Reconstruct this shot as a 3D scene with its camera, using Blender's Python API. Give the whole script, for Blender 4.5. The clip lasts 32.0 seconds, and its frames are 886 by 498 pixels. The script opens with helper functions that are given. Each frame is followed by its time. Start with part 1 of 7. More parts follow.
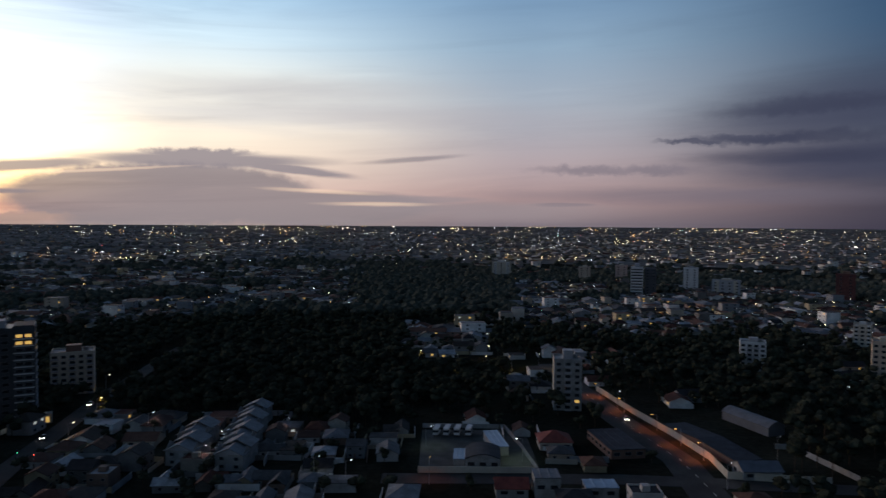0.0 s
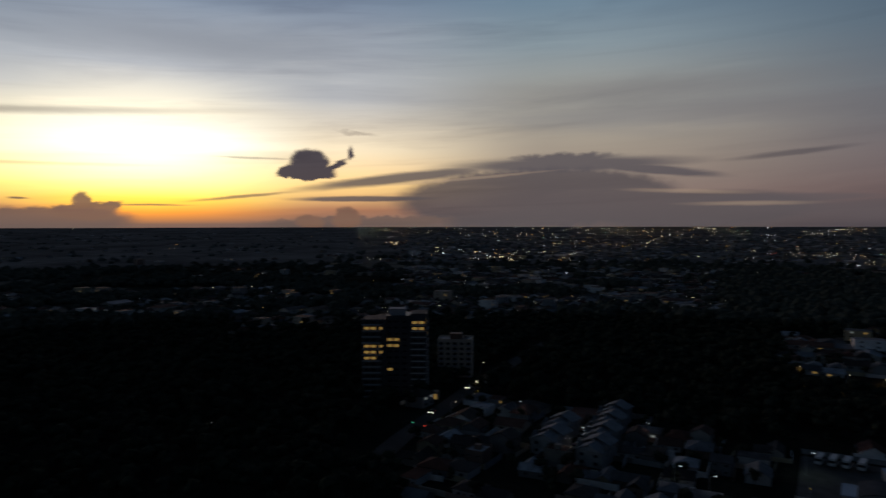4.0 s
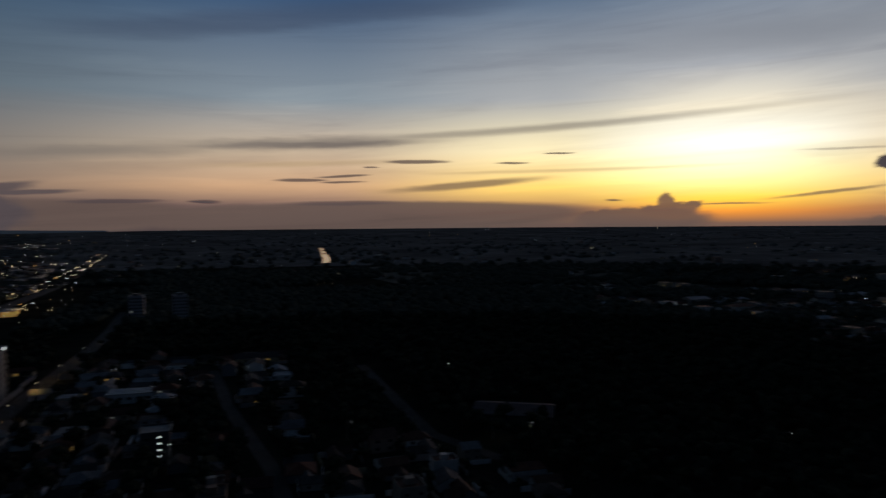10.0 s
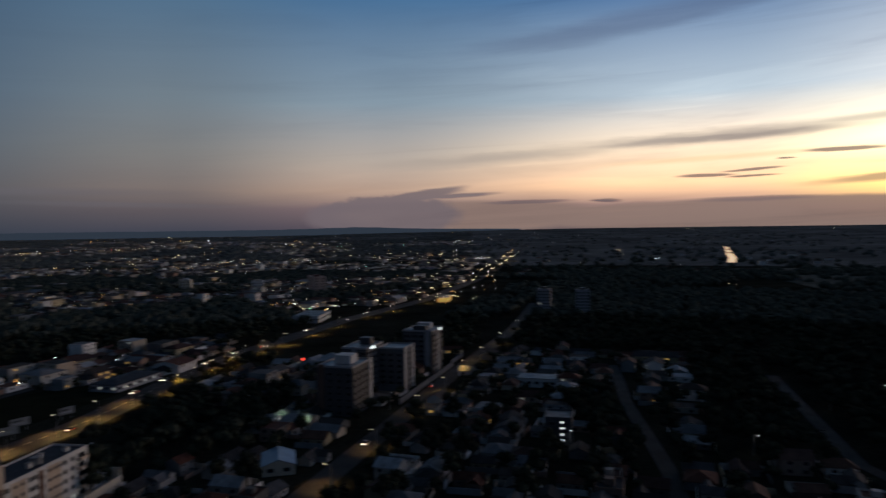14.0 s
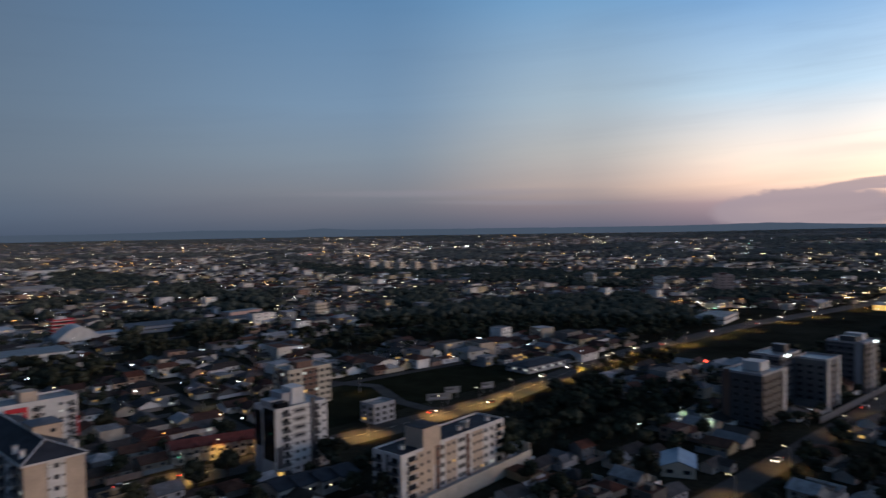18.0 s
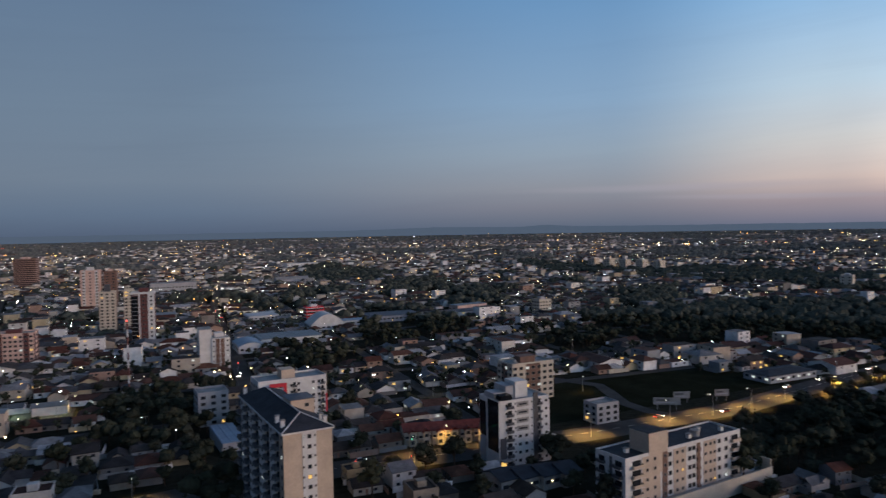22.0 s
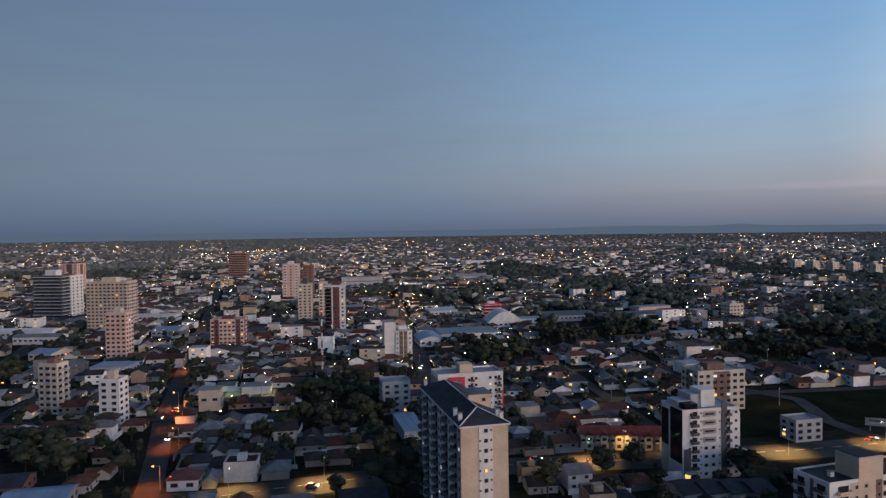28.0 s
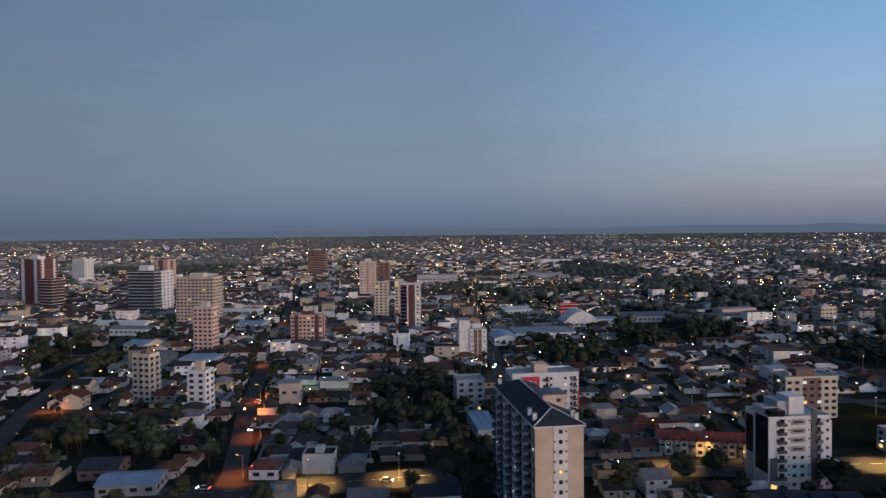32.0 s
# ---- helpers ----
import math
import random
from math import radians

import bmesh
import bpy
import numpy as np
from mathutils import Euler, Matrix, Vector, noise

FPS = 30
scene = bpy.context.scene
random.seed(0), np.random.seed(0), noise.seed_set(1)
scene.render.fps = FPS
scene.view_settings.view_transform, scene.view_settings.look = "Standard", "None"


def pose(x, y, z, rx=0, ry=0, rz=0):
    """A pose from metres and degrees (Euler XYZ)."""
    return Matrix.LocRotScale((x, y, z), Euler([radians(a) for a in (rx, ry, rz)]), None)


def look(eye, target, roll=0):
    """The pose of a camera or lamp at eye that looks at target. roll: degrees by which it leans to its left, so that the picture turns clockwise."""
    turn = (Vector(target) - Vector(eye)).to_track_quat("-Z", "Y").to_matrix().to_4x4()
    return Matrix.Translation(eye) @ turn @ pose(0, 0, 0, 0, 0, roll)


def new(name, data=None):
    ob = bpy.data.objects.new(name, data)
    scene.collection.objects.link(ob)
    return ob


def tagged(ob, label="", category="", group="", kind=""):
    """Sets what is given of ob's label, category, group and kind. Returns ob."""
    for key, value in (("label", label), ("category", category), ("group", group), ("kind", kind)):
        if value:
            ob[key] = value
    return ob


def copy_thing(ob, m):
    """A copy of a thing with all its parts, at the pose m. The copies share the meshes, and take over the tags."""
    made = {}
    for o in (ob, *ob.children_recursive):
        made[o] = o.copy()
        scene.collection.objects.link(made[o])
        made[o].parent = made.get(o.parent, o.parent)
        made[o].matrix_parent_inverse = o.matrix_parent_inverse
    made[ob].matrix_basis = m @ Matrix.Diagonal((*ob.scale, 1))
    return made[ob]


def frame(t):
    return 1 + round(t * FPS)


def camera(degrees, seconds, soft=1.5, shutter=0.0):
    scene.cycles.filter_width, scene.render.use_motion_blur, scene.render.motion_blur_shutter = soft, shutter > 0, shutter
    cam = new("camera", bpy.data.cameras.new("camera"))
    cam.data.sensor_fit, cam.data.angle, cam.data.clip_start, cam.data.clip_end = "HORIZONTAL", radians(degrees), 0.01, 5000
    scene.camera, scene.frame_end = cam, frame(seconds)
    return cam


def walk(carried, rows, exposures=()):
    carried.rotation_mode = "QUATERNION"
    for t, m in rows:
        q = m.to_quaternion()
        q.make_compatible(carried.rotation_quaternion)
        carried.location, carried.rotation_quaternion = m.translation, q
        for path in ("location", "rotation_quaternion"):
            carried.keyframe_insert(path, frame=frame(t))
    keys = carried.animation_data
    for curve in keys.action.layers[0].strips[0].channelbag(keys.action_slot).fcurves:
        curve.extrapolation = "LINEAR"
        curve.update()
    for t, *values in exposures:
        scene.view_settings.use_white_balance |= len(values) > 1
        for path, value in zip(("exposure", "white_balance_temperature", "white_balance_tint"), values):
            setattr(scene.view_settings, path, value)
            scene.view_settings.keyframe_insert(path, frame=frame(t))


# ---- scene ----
# drone hovering 85 m over the town, turning half a circle to its left
EYE_Z = 85.0
cam = camera(64.96, 32.0, soft=1.35, shutter=1.2)


def at(t, yaw, pitch, roll):
    return (t, pose(0, 0, EYE_Z, 90 + pitch, roll, yaw))


walk(cam, [
    at(0, 0.00, -2.10, -0.34), at(0.5, 2.06, -2.11, -0.28), at(1, 6.27, -2.12, -0.20), at(1.5, 11.19, -2.12, -0.11),
    at(2, 15.88, -2.12, -0.05), at(2.5, 19.62, -2.11, -0.00), at(3, 21.90, -2.10, 0.03), at(3.5, 25.54, -2.07, 0.07),
    at(5.5, 38.86, -2.05, 0.09), at(6, 42.76, -2.06, 0.11), at(6.5, 46.64, -2.04, 0.11), at(7, 50.52, -2.04, 0.10),
    at(7.5, 54.45, -2.04, 0.11), at(8, 58.39, -2.04, 0.16), at(8.5, 62.36, -2.03, 0.22), at(9, 66.30, -2.00, 0.30),
    at(9.5, 70.28, -1.96, 0.37), at(10, 74.26, -1.96, 0.43), at(10.5, 78.26, -1.94, 0.48), at(11, 82.18, -1.93, 0.53),
    at(11.5, 86.19, -1.91, 0.57), at(12, 90.20, -1.89, 0.61), at(12.5, 94.23, -1.87, 0.64),
    at(13, 98.26, -1.85, 0.66), at(13.5, 102.31, -1.83, 0.71), at(14, 106.35, -1.81, 0.76),
    at(14.5, 110.39, -1.77, 0.80), at(16.5, 126.51, -1.70, 0.85), at(17, 130.53, -1.69, 0.88),
    at(17.5, 134.58, -1.69, 0.88), at(18, 138.60, -1.69, 0.88), at(18.5, 142.62, -1.67, 0.90),
    at(19, 146.62, -1.64, 0.95), at(19.5, 150.30, -1.63, 1.01), at(20, 151.38, -1.65, 1.05),
    at(20.5, 152.29, -1.68, 1.07), at(21, 154.11, -1.69, 1.06), at(21.5, 155.67, -1.69, 1.05),
    at(22, 156.85, -1.68, 1.02), at(22.5, 158.75, -1.66, 1.00), at(23, 159.79, -1.65, 0.98),
    at(23.5, 160.98, -1.63, 0.96), at(24, 162.27, -1.61, 0.94), at(24.5, 163.62, -1.60, 0.92),
    at(25, 164.97, -1.60, 0.90), at(25.5, 166.34, -1.59, 0.90), at(26, 167.66, -1.59, 0.88),
    at(26.5, 169.01, -1.59, 0.82), at(28.5, 172.03, -1.59, 0.74), at(29, 172.71, -1.59, 0.68),
    at(29.5, 173.40, -1.60, 0.63), at(30, 174.09, -1.60, 0.62), at(30.5, 174.77, -1.61, 0.62),
    at(31, 175.59, -1.62, 0.63), at(31.5, 176.59, -1.63, 0.63), at(32, 177.60, -1.65, 0.62),
], exposures=[(0.0, -1.02), (1.0, -1.32), (2.0, -1.75), (3.5, -2.4), (6.0, -2.88), (9.0, -2.95), (11.0, -2.62), (12.0, -2.36), (13.0, -2.0),
              (14.5, -1.7), (16.5, -1.05), (18.0, -0.6), (20.0, -0.4), (22.0, -0.25), (26.0, -0.1), (32.0, 0.0)])

# ---- sky at dusk: afterglow over the west, thin cloud banks, blue opposite ----
GLOW = 52.0  # bearing of the afterglow, degrees to the left of +y
world = bpy.data.worlds.new("dusk_sky")
scene.world = world
world.use_nodes = True
WT = world.node_tree
for n in list(WT.nodes):
    WT.nodes.remove(n)


def wn(kind, ins=(), **props):
    n = WT.nodes.new(kind)
    for k, v in props.items():
        setattr(n, k, v)
    for i, v in enumerate(ins):
        if v is None:
            continue
        if isinstance(v, bpy.types.NodeSocket):
            WT.links.new(v, n.inputs[i])
        else:
            n.inputs[i].default_value = v
    return n


def wm(op, *ins):
    return wn("ShaderNodeMath", ins, operation=op).outputs[0]


def lin(c):
    c = c / 255.0
    return c / 12.92 if c <= 0.04045 else ((c + 0.055) / 1.055) ** 2.4


sky_dir = wn("ShaderNodeTexCoord").outputs["Generated"]
turned = wn("ShaderNodeVectorRotate", (sky_dir, None, None, radians(-GLOW)), rotation_type="Z_AXIS")
turned.inputs["Angle"].default_value = radians(-GLOW)
sep = wn("ShaderNodeSeparateXYZ", (turned.outputs[0],))
AZ = wm("MULTIPLY", wm("ARCTAN2", wm("MULTIPLY", sep.outputs[0], -1.0), sep.outputs[1]), 57.29578)
EL = wm("MULTIPLY", wm("ARCSINE", sep.outputs[2]), 57.29578)
UV = wn("ShaderNodeCombineXYZ", (AZ, EL, 0.0)).outputs[0]
TOP = 60.0
SKY_GAIN = 8.0


def sky_column(stops_of_camera, *stops):
    """One bearing's colours from the horizon upwards: (degrees, r, g, b), as a camera set to that exposure shows them."""
    ramp = wn("ShaderNodeValToRGB", (wm("DIVIDE", EL, TOP),))
    els = ramp.color_ramp.elements
    stops = [*stops, (60, stops[-1][1] * 0.60, stops[-1][2] * 0.52, stops[-1][3] * 0.46)]
    while len(els) < len(stops):
        els.new(0.5)
    gain = 2.0 ** -stops_of_camera / SKY_GAIN
    for el, (deg, r, g, b) in zip(els, stops):
        el.position = deg / TOP
        el.color = (lin(r) * gain, lin(g) * gain, lin(b) * gain, 1)
    return ramp.outputs[0]


def mix(f, a, b):
    n = WT.nodes.new("ShaderNodeMix")
    n.data_type = "RGBA"
    n.clamp_factor = True
    for s, v in ((n.inputs[0], f), (n.inputs[6], a), (n.inputs[7], b)):
        if isinstance(v, bpy.types.NodeSocket):
            WT.links.new(v, s)
        else:
            s.default_value = v
    return n.outputs[2]


def smooth(v, a, b, lo=0.0, hi=1.0):
    return wn("ShaderNodeMapRange", (v, a, b, lo, hi), interpolation_type="SMOOTHSTEP").outputs[0]


columns = [
    (-88, sky_column(-0.45, (0, 78, 74, 92), (2, 88, 84, 100), (5, 92, 96, 114), (9, 88, 104, 128), (14, 68, 100, 136), (19, 58, 95, 135), (30, 50, 82, 125))),
    (-60, sky_column(-1.65, (0, 104, 95, 102), (2, 142, 120, 120), (5, 148, 136, 140), (9, 140, 146, 156), (14, 118, 140, 160), (19, 92, 122, 152), (30, 60, 95, 140))),
    (-32, sky_column(-1.92, (0, 130, 115, 112), (2, 176, 150, 140), (5, 198, 181, 163), (9, 204, 197, 182), (14, 165, 182, 192), (19, 118, 152, 180), (30, 70, 105, 150))),
    (-14, sky_column(-3.0, (0, 100, 84, 80), (1.2, 165, 115, 85), (3, 236, 194, 124), (6, 226, 208, 176), (10, 165, 166, 168), (18, 100, 115, 135), (30, 60, 80, 110))),
    (0, sky_column(-3.2, (0, 110, 84, 72), (0.9, 222, 138, 52), (2, 255, 208, 76), (3.6, 255, 250, 175), (6.2, 255, 255, 240), (8.6, 226, 216, 192), (12, 160, 163, 168), (18, 92, 108, 128))),
    (14, sky_column(-3.15, (0, 96, 78, 72), (1.2, 160, 112, 82), (3, 244, 202, 106), (6, 238, 222, 178), (10, 156, 158, 160), (18, 78, 98, 122), (30, 55, 76, 105))),
    (32, sky_column(-2.75, (0, 88, 74, 76), (1.6, 130, 104, 98), (3.2, 220, 176, 136), (6, 214, 192, 165), (10, 140, 152, 162), (18, 54, 85, 122), (30, 44, 72, 108))),
    (60, sky_column(-1.7, (0, 92, 82, 92), (1.6, 128, 108, 112), (3.0, 196, 167, 148), (5.5, 186, 174, 164), (10, 138, 157, 172), (18, 74, 114, 154), (30, 54, 90, 135))),
    (76, sky_column(-0.9, (0, 92, 94, 110), (1.6, 128, 118, 124), (3.2, 164, 150, 146), (6, 166, 166, 166), (10, 150, 168, 182), (18, 104, 146, 184), (30, 70, 108, 152))),
    (92, sky_column(-0.5, (0, 88, 98, 116), (1.6, 116, 118, 130), (3.2, 132, 136, 146), (6, 134, 150, 166), (10, 124, 152, 180), (18, 98, 138, 178), (30, 80, 118, 160))),
    (128, sky_column(-0.3, (0, 84, 98, 120), (1.5, 96, 113, 135), (4, 112, 127, 145), (9, 110, 129, 150), (18, 97, 121, 149), (30, 80, 105, 137))),
    (180, sky_column(-0.15, (0, 78, 92, 115), (3, 96, 109, 127), (9, 97, 114, 134), (18, 87, 107, 133), (30, 76, 98, 128))),
]
sky = columns[0][1]
for (a0, _), (a1, col) in zip(columns, columns[1:]):
    sky = mix(smooth(AZ, a0, a1), sky, col)

# cloud shapes: lenses in bearing and height, their edges broken up by noise at three scales
def warp(stretch, scale, detail, swing):
    n = wn("ShaderNodeTexNoise", noise_dimensions="3D")
    WT.links.new(wn("ShaderNodeVectorMath", (UV, stretch), operation="MULTIPLY").outputs[0], n.inputs["Vector"])
    n.inputs["Scale"].default_value, n.inputs["Detail"].default_value, n.inputs["Roughness"].default_value = scale, detail, 0.62
    c = wn("ShaderNodeVectorMath", (n.outputs["Color"], (0.5, 0.5, 0.5)), operation="SUBTRACT").outputs[0]
    return wn("ShaderNodeVectorMath", (c, swing, UV), operation="MULTIPLY_ADD").outputs[0]


WARP = {
    "puff": warp((1.0, 1.3, 1.0), 0.9, 5.0, (1.1, 1.0, 0.0)),    # heaped cloud, lumpy edge
    "wavy": warp((0.30, 1.8, 1.0), 0.45, 6.0, (5.0, 0.9, 0.0)),  # long torn banks
    "fine": warp((0.8, 5.0, 1.0), 0.6, 5.0, (1.4, 0.16, 0.0)),   # small crisp streaks
    "veil": warp((0.12, 0.7, 1.0), 0.5, 6.0, (14.0, 2.6, 0.0)),  # broad thin veils
}


def blob(az, el, wide, up, down=None, lean=0.0, edge=0.3, kind="puff"):
    """A cloud's cover at bearing az (from the glow), height el; it swells by up above and by down below that line,
    which rises by lean for each degree of bearing."""
    p = wn("ShaderNodeSeparateXYZ", (wn("ShaderNodeVectorMath", (WARP[kind], (az, el, 0.0)), operation="SUBTRACT").outputs[0],))
    h = wm("MULTIPLY_ADD", p.outputs[0], -lean, p.outputs[1]) if lean else p.outputs[1]
    h = wm("ADD", wm("MULTIPLY", wm("MAXIMUM", h, 0.0), 1 / up), wm("MULTIPLY", wm("MINIMUM", h, 0.0), 1 / (down or up)))
    q = wn("ShaderNodeCombineXYZ", (wm("MULTIPLY", p.outputs[0], 1 / wide), h, 0.0)).outputs[0]
    d = wn("ShaderNodeVectorMath", (q,), operation="LENGTH").outputs["Value"]
    return smooth(d, 1 - edge, 1 + edge, 1.0, 0.0)


def cloud(stops_of_camera, rgb, cover, *blobs):
    """Lays one cloud's colour over the sky where any of its blobs stands."""
    global sky
    g = 2.0 ** -stops_of_camera / SKY_GAIN
    m = blobs[0]
    for b in blobs[1:]:
        m = wm("MAXIMUM", m, b)
    sky = mix(wm("MULTIPLY", m, cover), sky, (lin(rgb[0]) * g, lin(rgb[1]) * g, lin(rgb[2]) * g, 1))


# high veils: grey over the glow, slate to the south-west and the north
cloud(-2.8, (104, 108, 118), 0.45, blob(-2.5, 13.6, 10, 1.7, 1.7, 0.03, 0.9, "veil"), blob(-36, 9.0, 12, 1.3, 1.3, 0.0, 0.9, "veil"))
cloud(-2.9, (56, 66, 88), 0.48, blob(36.0, 15.8, 13.5, 0.9, 0.75, -0.12, 0.6, "wavy"), blob(27.0, 17.0, 9.0, 0.9, 0.8, -0.05, 0.7, "wavy"))
cloud(-1.4, (150, 142, 150), 0.30, blob(-50.6, 8.6, 11.5, 0.9, 0.8, 0.0, 0.8, "wavy"), blob(-38, 10.6, 12, 0.8, 0.8, 0.0, 0.9, "wavy"))
# long grey band over the south-western glow, thinning towards it
cloud(-2.75, (122, 114, 108), 0.62, blob(34.0, 6.65, 11.0, 0.42, 0.55, -0.035, 0.6, "wavy"), blob(14.5, 7.75, 15.0, 0.26, 0.3, -0.053, 0.8, "fine"), blob(50.0, 5.6, 9.0, 0.4, 0.5, -0.06, 0.9, "wavy"))
cloud(-2.75, (96, 90, 92), 0.45, blob(33.0, 6.55, 8.0, 0.2, 0.3, -0.03, 0.6, "wavy"))
cloud(-2.8, (176, 150, 112), 0.45, blob(12.0, 4.35, 9.0, 0.12, 0.14, -0.01, 0.8, "fine"), blob(33.0, 5.0, 7.0, 0.22, 0.2, -0.03, 0.8, "fine"))
# slate clouds farther north, ragged and merging
cloud(-0.95, (66, 70, 92), 0.78, blob(-81, 8.0, 8.5, 2.6, 1.6, -0.06, 0.75, "wavy"), blob(-83, 4.6, 9.0, 1.7, 1.4, 0.0, 0.7, "wavy"), blob(-76.0, 6.5, 5.0, 0.42, 0.5, 0.02, 0.6), blob(-71.8, 6.35, 2.6, 0.26, 0.2, 0.05, 0.5))
cloud(-0.95, (56, 60, 82), 0.55, blob(-79.5, 8.6, 5.5, 0.7, 0.5, -0.03, 0.6), blob(-79.5, 6.4, 5.0, 0.45, 0.4, -0.02, 0.6), blob(-80, 5.0, 6.5, 0.5, 0.5, 0.0, 0.7, "wavy"))
cloud(-1.25, (100, 96, 110), 0.55, blob(-64, 4.3, 4.0, 0.3, 0.3, 0.02, 0.7), blob(-68.5, 4.2, 3.0, 0.35, 0.3, 0.0, 0.7), blob(-61.7, 1.57, 2.3, 0.17, 0.17, 0.0, 0.5, "fine"), blob(-72, 2.3, 13, 0.5, 0.6, 0.0, 0.8, "wavy"), blob(-49.4, 5.2, 3.6, 0.2, 0.2, -0.083, 0.6, "fine"))
# the long bank north of the glow, flat-topped and paler along the horizon, and the tongue laid over it
cloud(-2.0, (108, 100, 103), 0.9, blob(-30.5, 2.0, 11.2, 2.5, 2.4, -0.02, 0.13), blob(-42.0, 1.4, 9.5, 1.15, 1.8, -0.01, 0.2, "fine"))
cloud(-1.6, (128, 118, 122), 0.7, blob(-49.2, 1.95, 5.8, 0.3, 0.3, 0.0, 0.4, "fine"), blob(-56, 1.2, 8, 0.5, 0.9, 0.0, 0.7, "wavy"))
cloud(-2.05, (104, 98, 104), 0.88, blob(-19.3, 3.75, 7.6, 0.42, 0.40, -0.115, 0.45, "fine"), blob(-33.0, 4.75, 9.0, 0.60, 0.5, -0.012, 0.4, "fine"), blob(-32.6, 5.25, 4.4, 0.42, 0.5, -0.02, 0.4), blob(-39.8, 4.2, 4.6, 0.42, 0.3, 0.10, 0.4, "fine"), blob(-16.2, 2.05, 5.2, 0.24, 0.2, -0.01, 0.35, "fine"))
# bright slits where the sky shows through
cloud(-1.75, (222, 192, 164), 0.42, blob(-24.6, 3.70, 6.2, 0.09, 0.10, -0.085, 0.6, "fine"), blob(-42.0, 2.55, 3.7, 0.15, 0.15, 0.04, 0.7, "fine"), blob(-46.6, 1.55, 3.6, 0.14, 0.14, 0.0, 0.8, "fine"))
# the small dark cloud with a flat base, a torn arm and a wisp beside it
cloud(-2.75, (58, 54, 66), 0.97, blob(-11.8, 3.86, 2.35, 1.25, 0.26, 0.012, 0.16), blob(-12.1, 4.75, 1.55, 1.35, 0.9, 0.04, 0.16), blob(-10.4, 4.2, 1.0, 0.6, 0.4, -0.07, 0.22), blob(-13.9, 4.6, 1.25, 0.3, 0.34, -0.5, 0.3, "fine"), blob(-15.35, 5.6, 0.26, 0.55, 0.45, 0.0, 0.4))
cloud(-2.75, (150, 138, 126), 0.5, blob(-15.9, 7.4, 1.4, 0.16, 0.16, 0.1, 0.6), blob(-7.8, 5.25, 2.5, 0.08, 0.08, 0.017, 0.5, "fine"))
# the brown haze bank along the horizon and the towers of cloud in it
cloud(-2.85, (100, 84, 78), 0.88, blob(29.0, 0.9, 19.5, 1.05, 1.6, -0.008, 0.16, "fine"), blob(52.0, 1.1, 11, 1.0, 1.6, 0.0, 0.2, "fine"), blob(6.6, 0.5, 5.5, 0.8, 1.2, 0.018, 0.2), blob(-15.9, 0.25, 7.4, 0.4, 0.9, -0.015, 0.25))
cloud(-2.85, (118, 90, 76), 0.95, blob(4.3, 1.15, 2.2, 0.46, 0.8, -0.015, 0.2), blob(4.5, 1.45, 0.62, 1.0, 0.9, 0.0, 0.2), blob(2.75, 1.45, 0.85, 0.24, 0.5, -0.35, 0.25), blob(-15.0, 0.3, 1.1, 1.0, 0.7, 0.0, 0.2), blob(-12.1, 0.2, 1.1, 0.6, 0.6, 0.0, 0.25))
# small streaks over the western glow
cloud(-2.8, (92, 78, 76), 0.85, blob(24.3, 5.18, 2.5, 0.17, 0.14, 0.0, 0.35, "fine"), blob(16.5, 5.02, 1.3, 0.08, 0.08, 0.0, 0.4, "fine"), blob(12.7, 5.74, 1.15, 0.07, 0.06, 0.0, 0.4, "fine"), blob(30.4, 4.02, 2.0, 0.10, 0.10, -0.05, 0.4, "fine"),
      blob(33.7, 3.69, 2.0, 0.14, 0.11, 0.0, 0.35, "fine"), blob(30.5, 3.55, 1.7, 0.1, 0.08, -0.03, 0.4, "fine"), blob(28.1, 4.75, 0.6, 0.07, 0.07, 0.0, 0.4, "fine"), blob(41.2, 1.98, 1.1, 0.13, 0.1, 0.0, 0.4, "fine"), blob(8.6, 1.9, 0.6, 0.07, 0.07, 0.0, 0.5, "fine"))
cloud(-2.75, (122, 100, 84), 0.8, blob(20.3, 3.28, 5.8, 0.3, 0.3, -0.075, 0.5, "fine"), blob(-6.8, 2.2, 3.4, 0.12, 0.12, -0.1, 0.6, "fine"), blob(0.0, 1.5, 2.6, 0.07, 0.07, 0.0, 0.6, "fine"))
cloud(-2.75, (86, 74, 76), 0.6, blob(30.2, 1.86, 4.0, 0.16, 0.2, -0.01, 0.5, "fine"))
# the anvil to the south-west with its slanting tip
cloud(-1.95, (108, 98, 104), 0.85, blob(59.2, 1.0, 6.2, 1.55, 1.8, -0.01, 0.13), blob(56.4, 2.65, 3.7, 0.3, 0.6, -0.155, 0.3, "fine"), blob(53.4, 2.55, 3.3, 0.18, 0.18, -0.04, 0.4, "fine"))
cloud(-2.0, (106, 92, 96), 0.75, blob(47.3, 1.97, 3.3, 0.15, 0.15, -0.02, 0.4, "fine"), blob(41.2, 1.94, 1.05, 0.1, 0.1, 0.06, 0.4, "fine"))
cloud(-0.9, (136, 132, 142), 0.4, blob(79.0, 2.0, 7.0, 0.16, 0.2, 0.02, 0.7, "fine"), blob(86, 2.9, 9.0, 0.25, 0.25, 0.0, 0.8, "fine"))
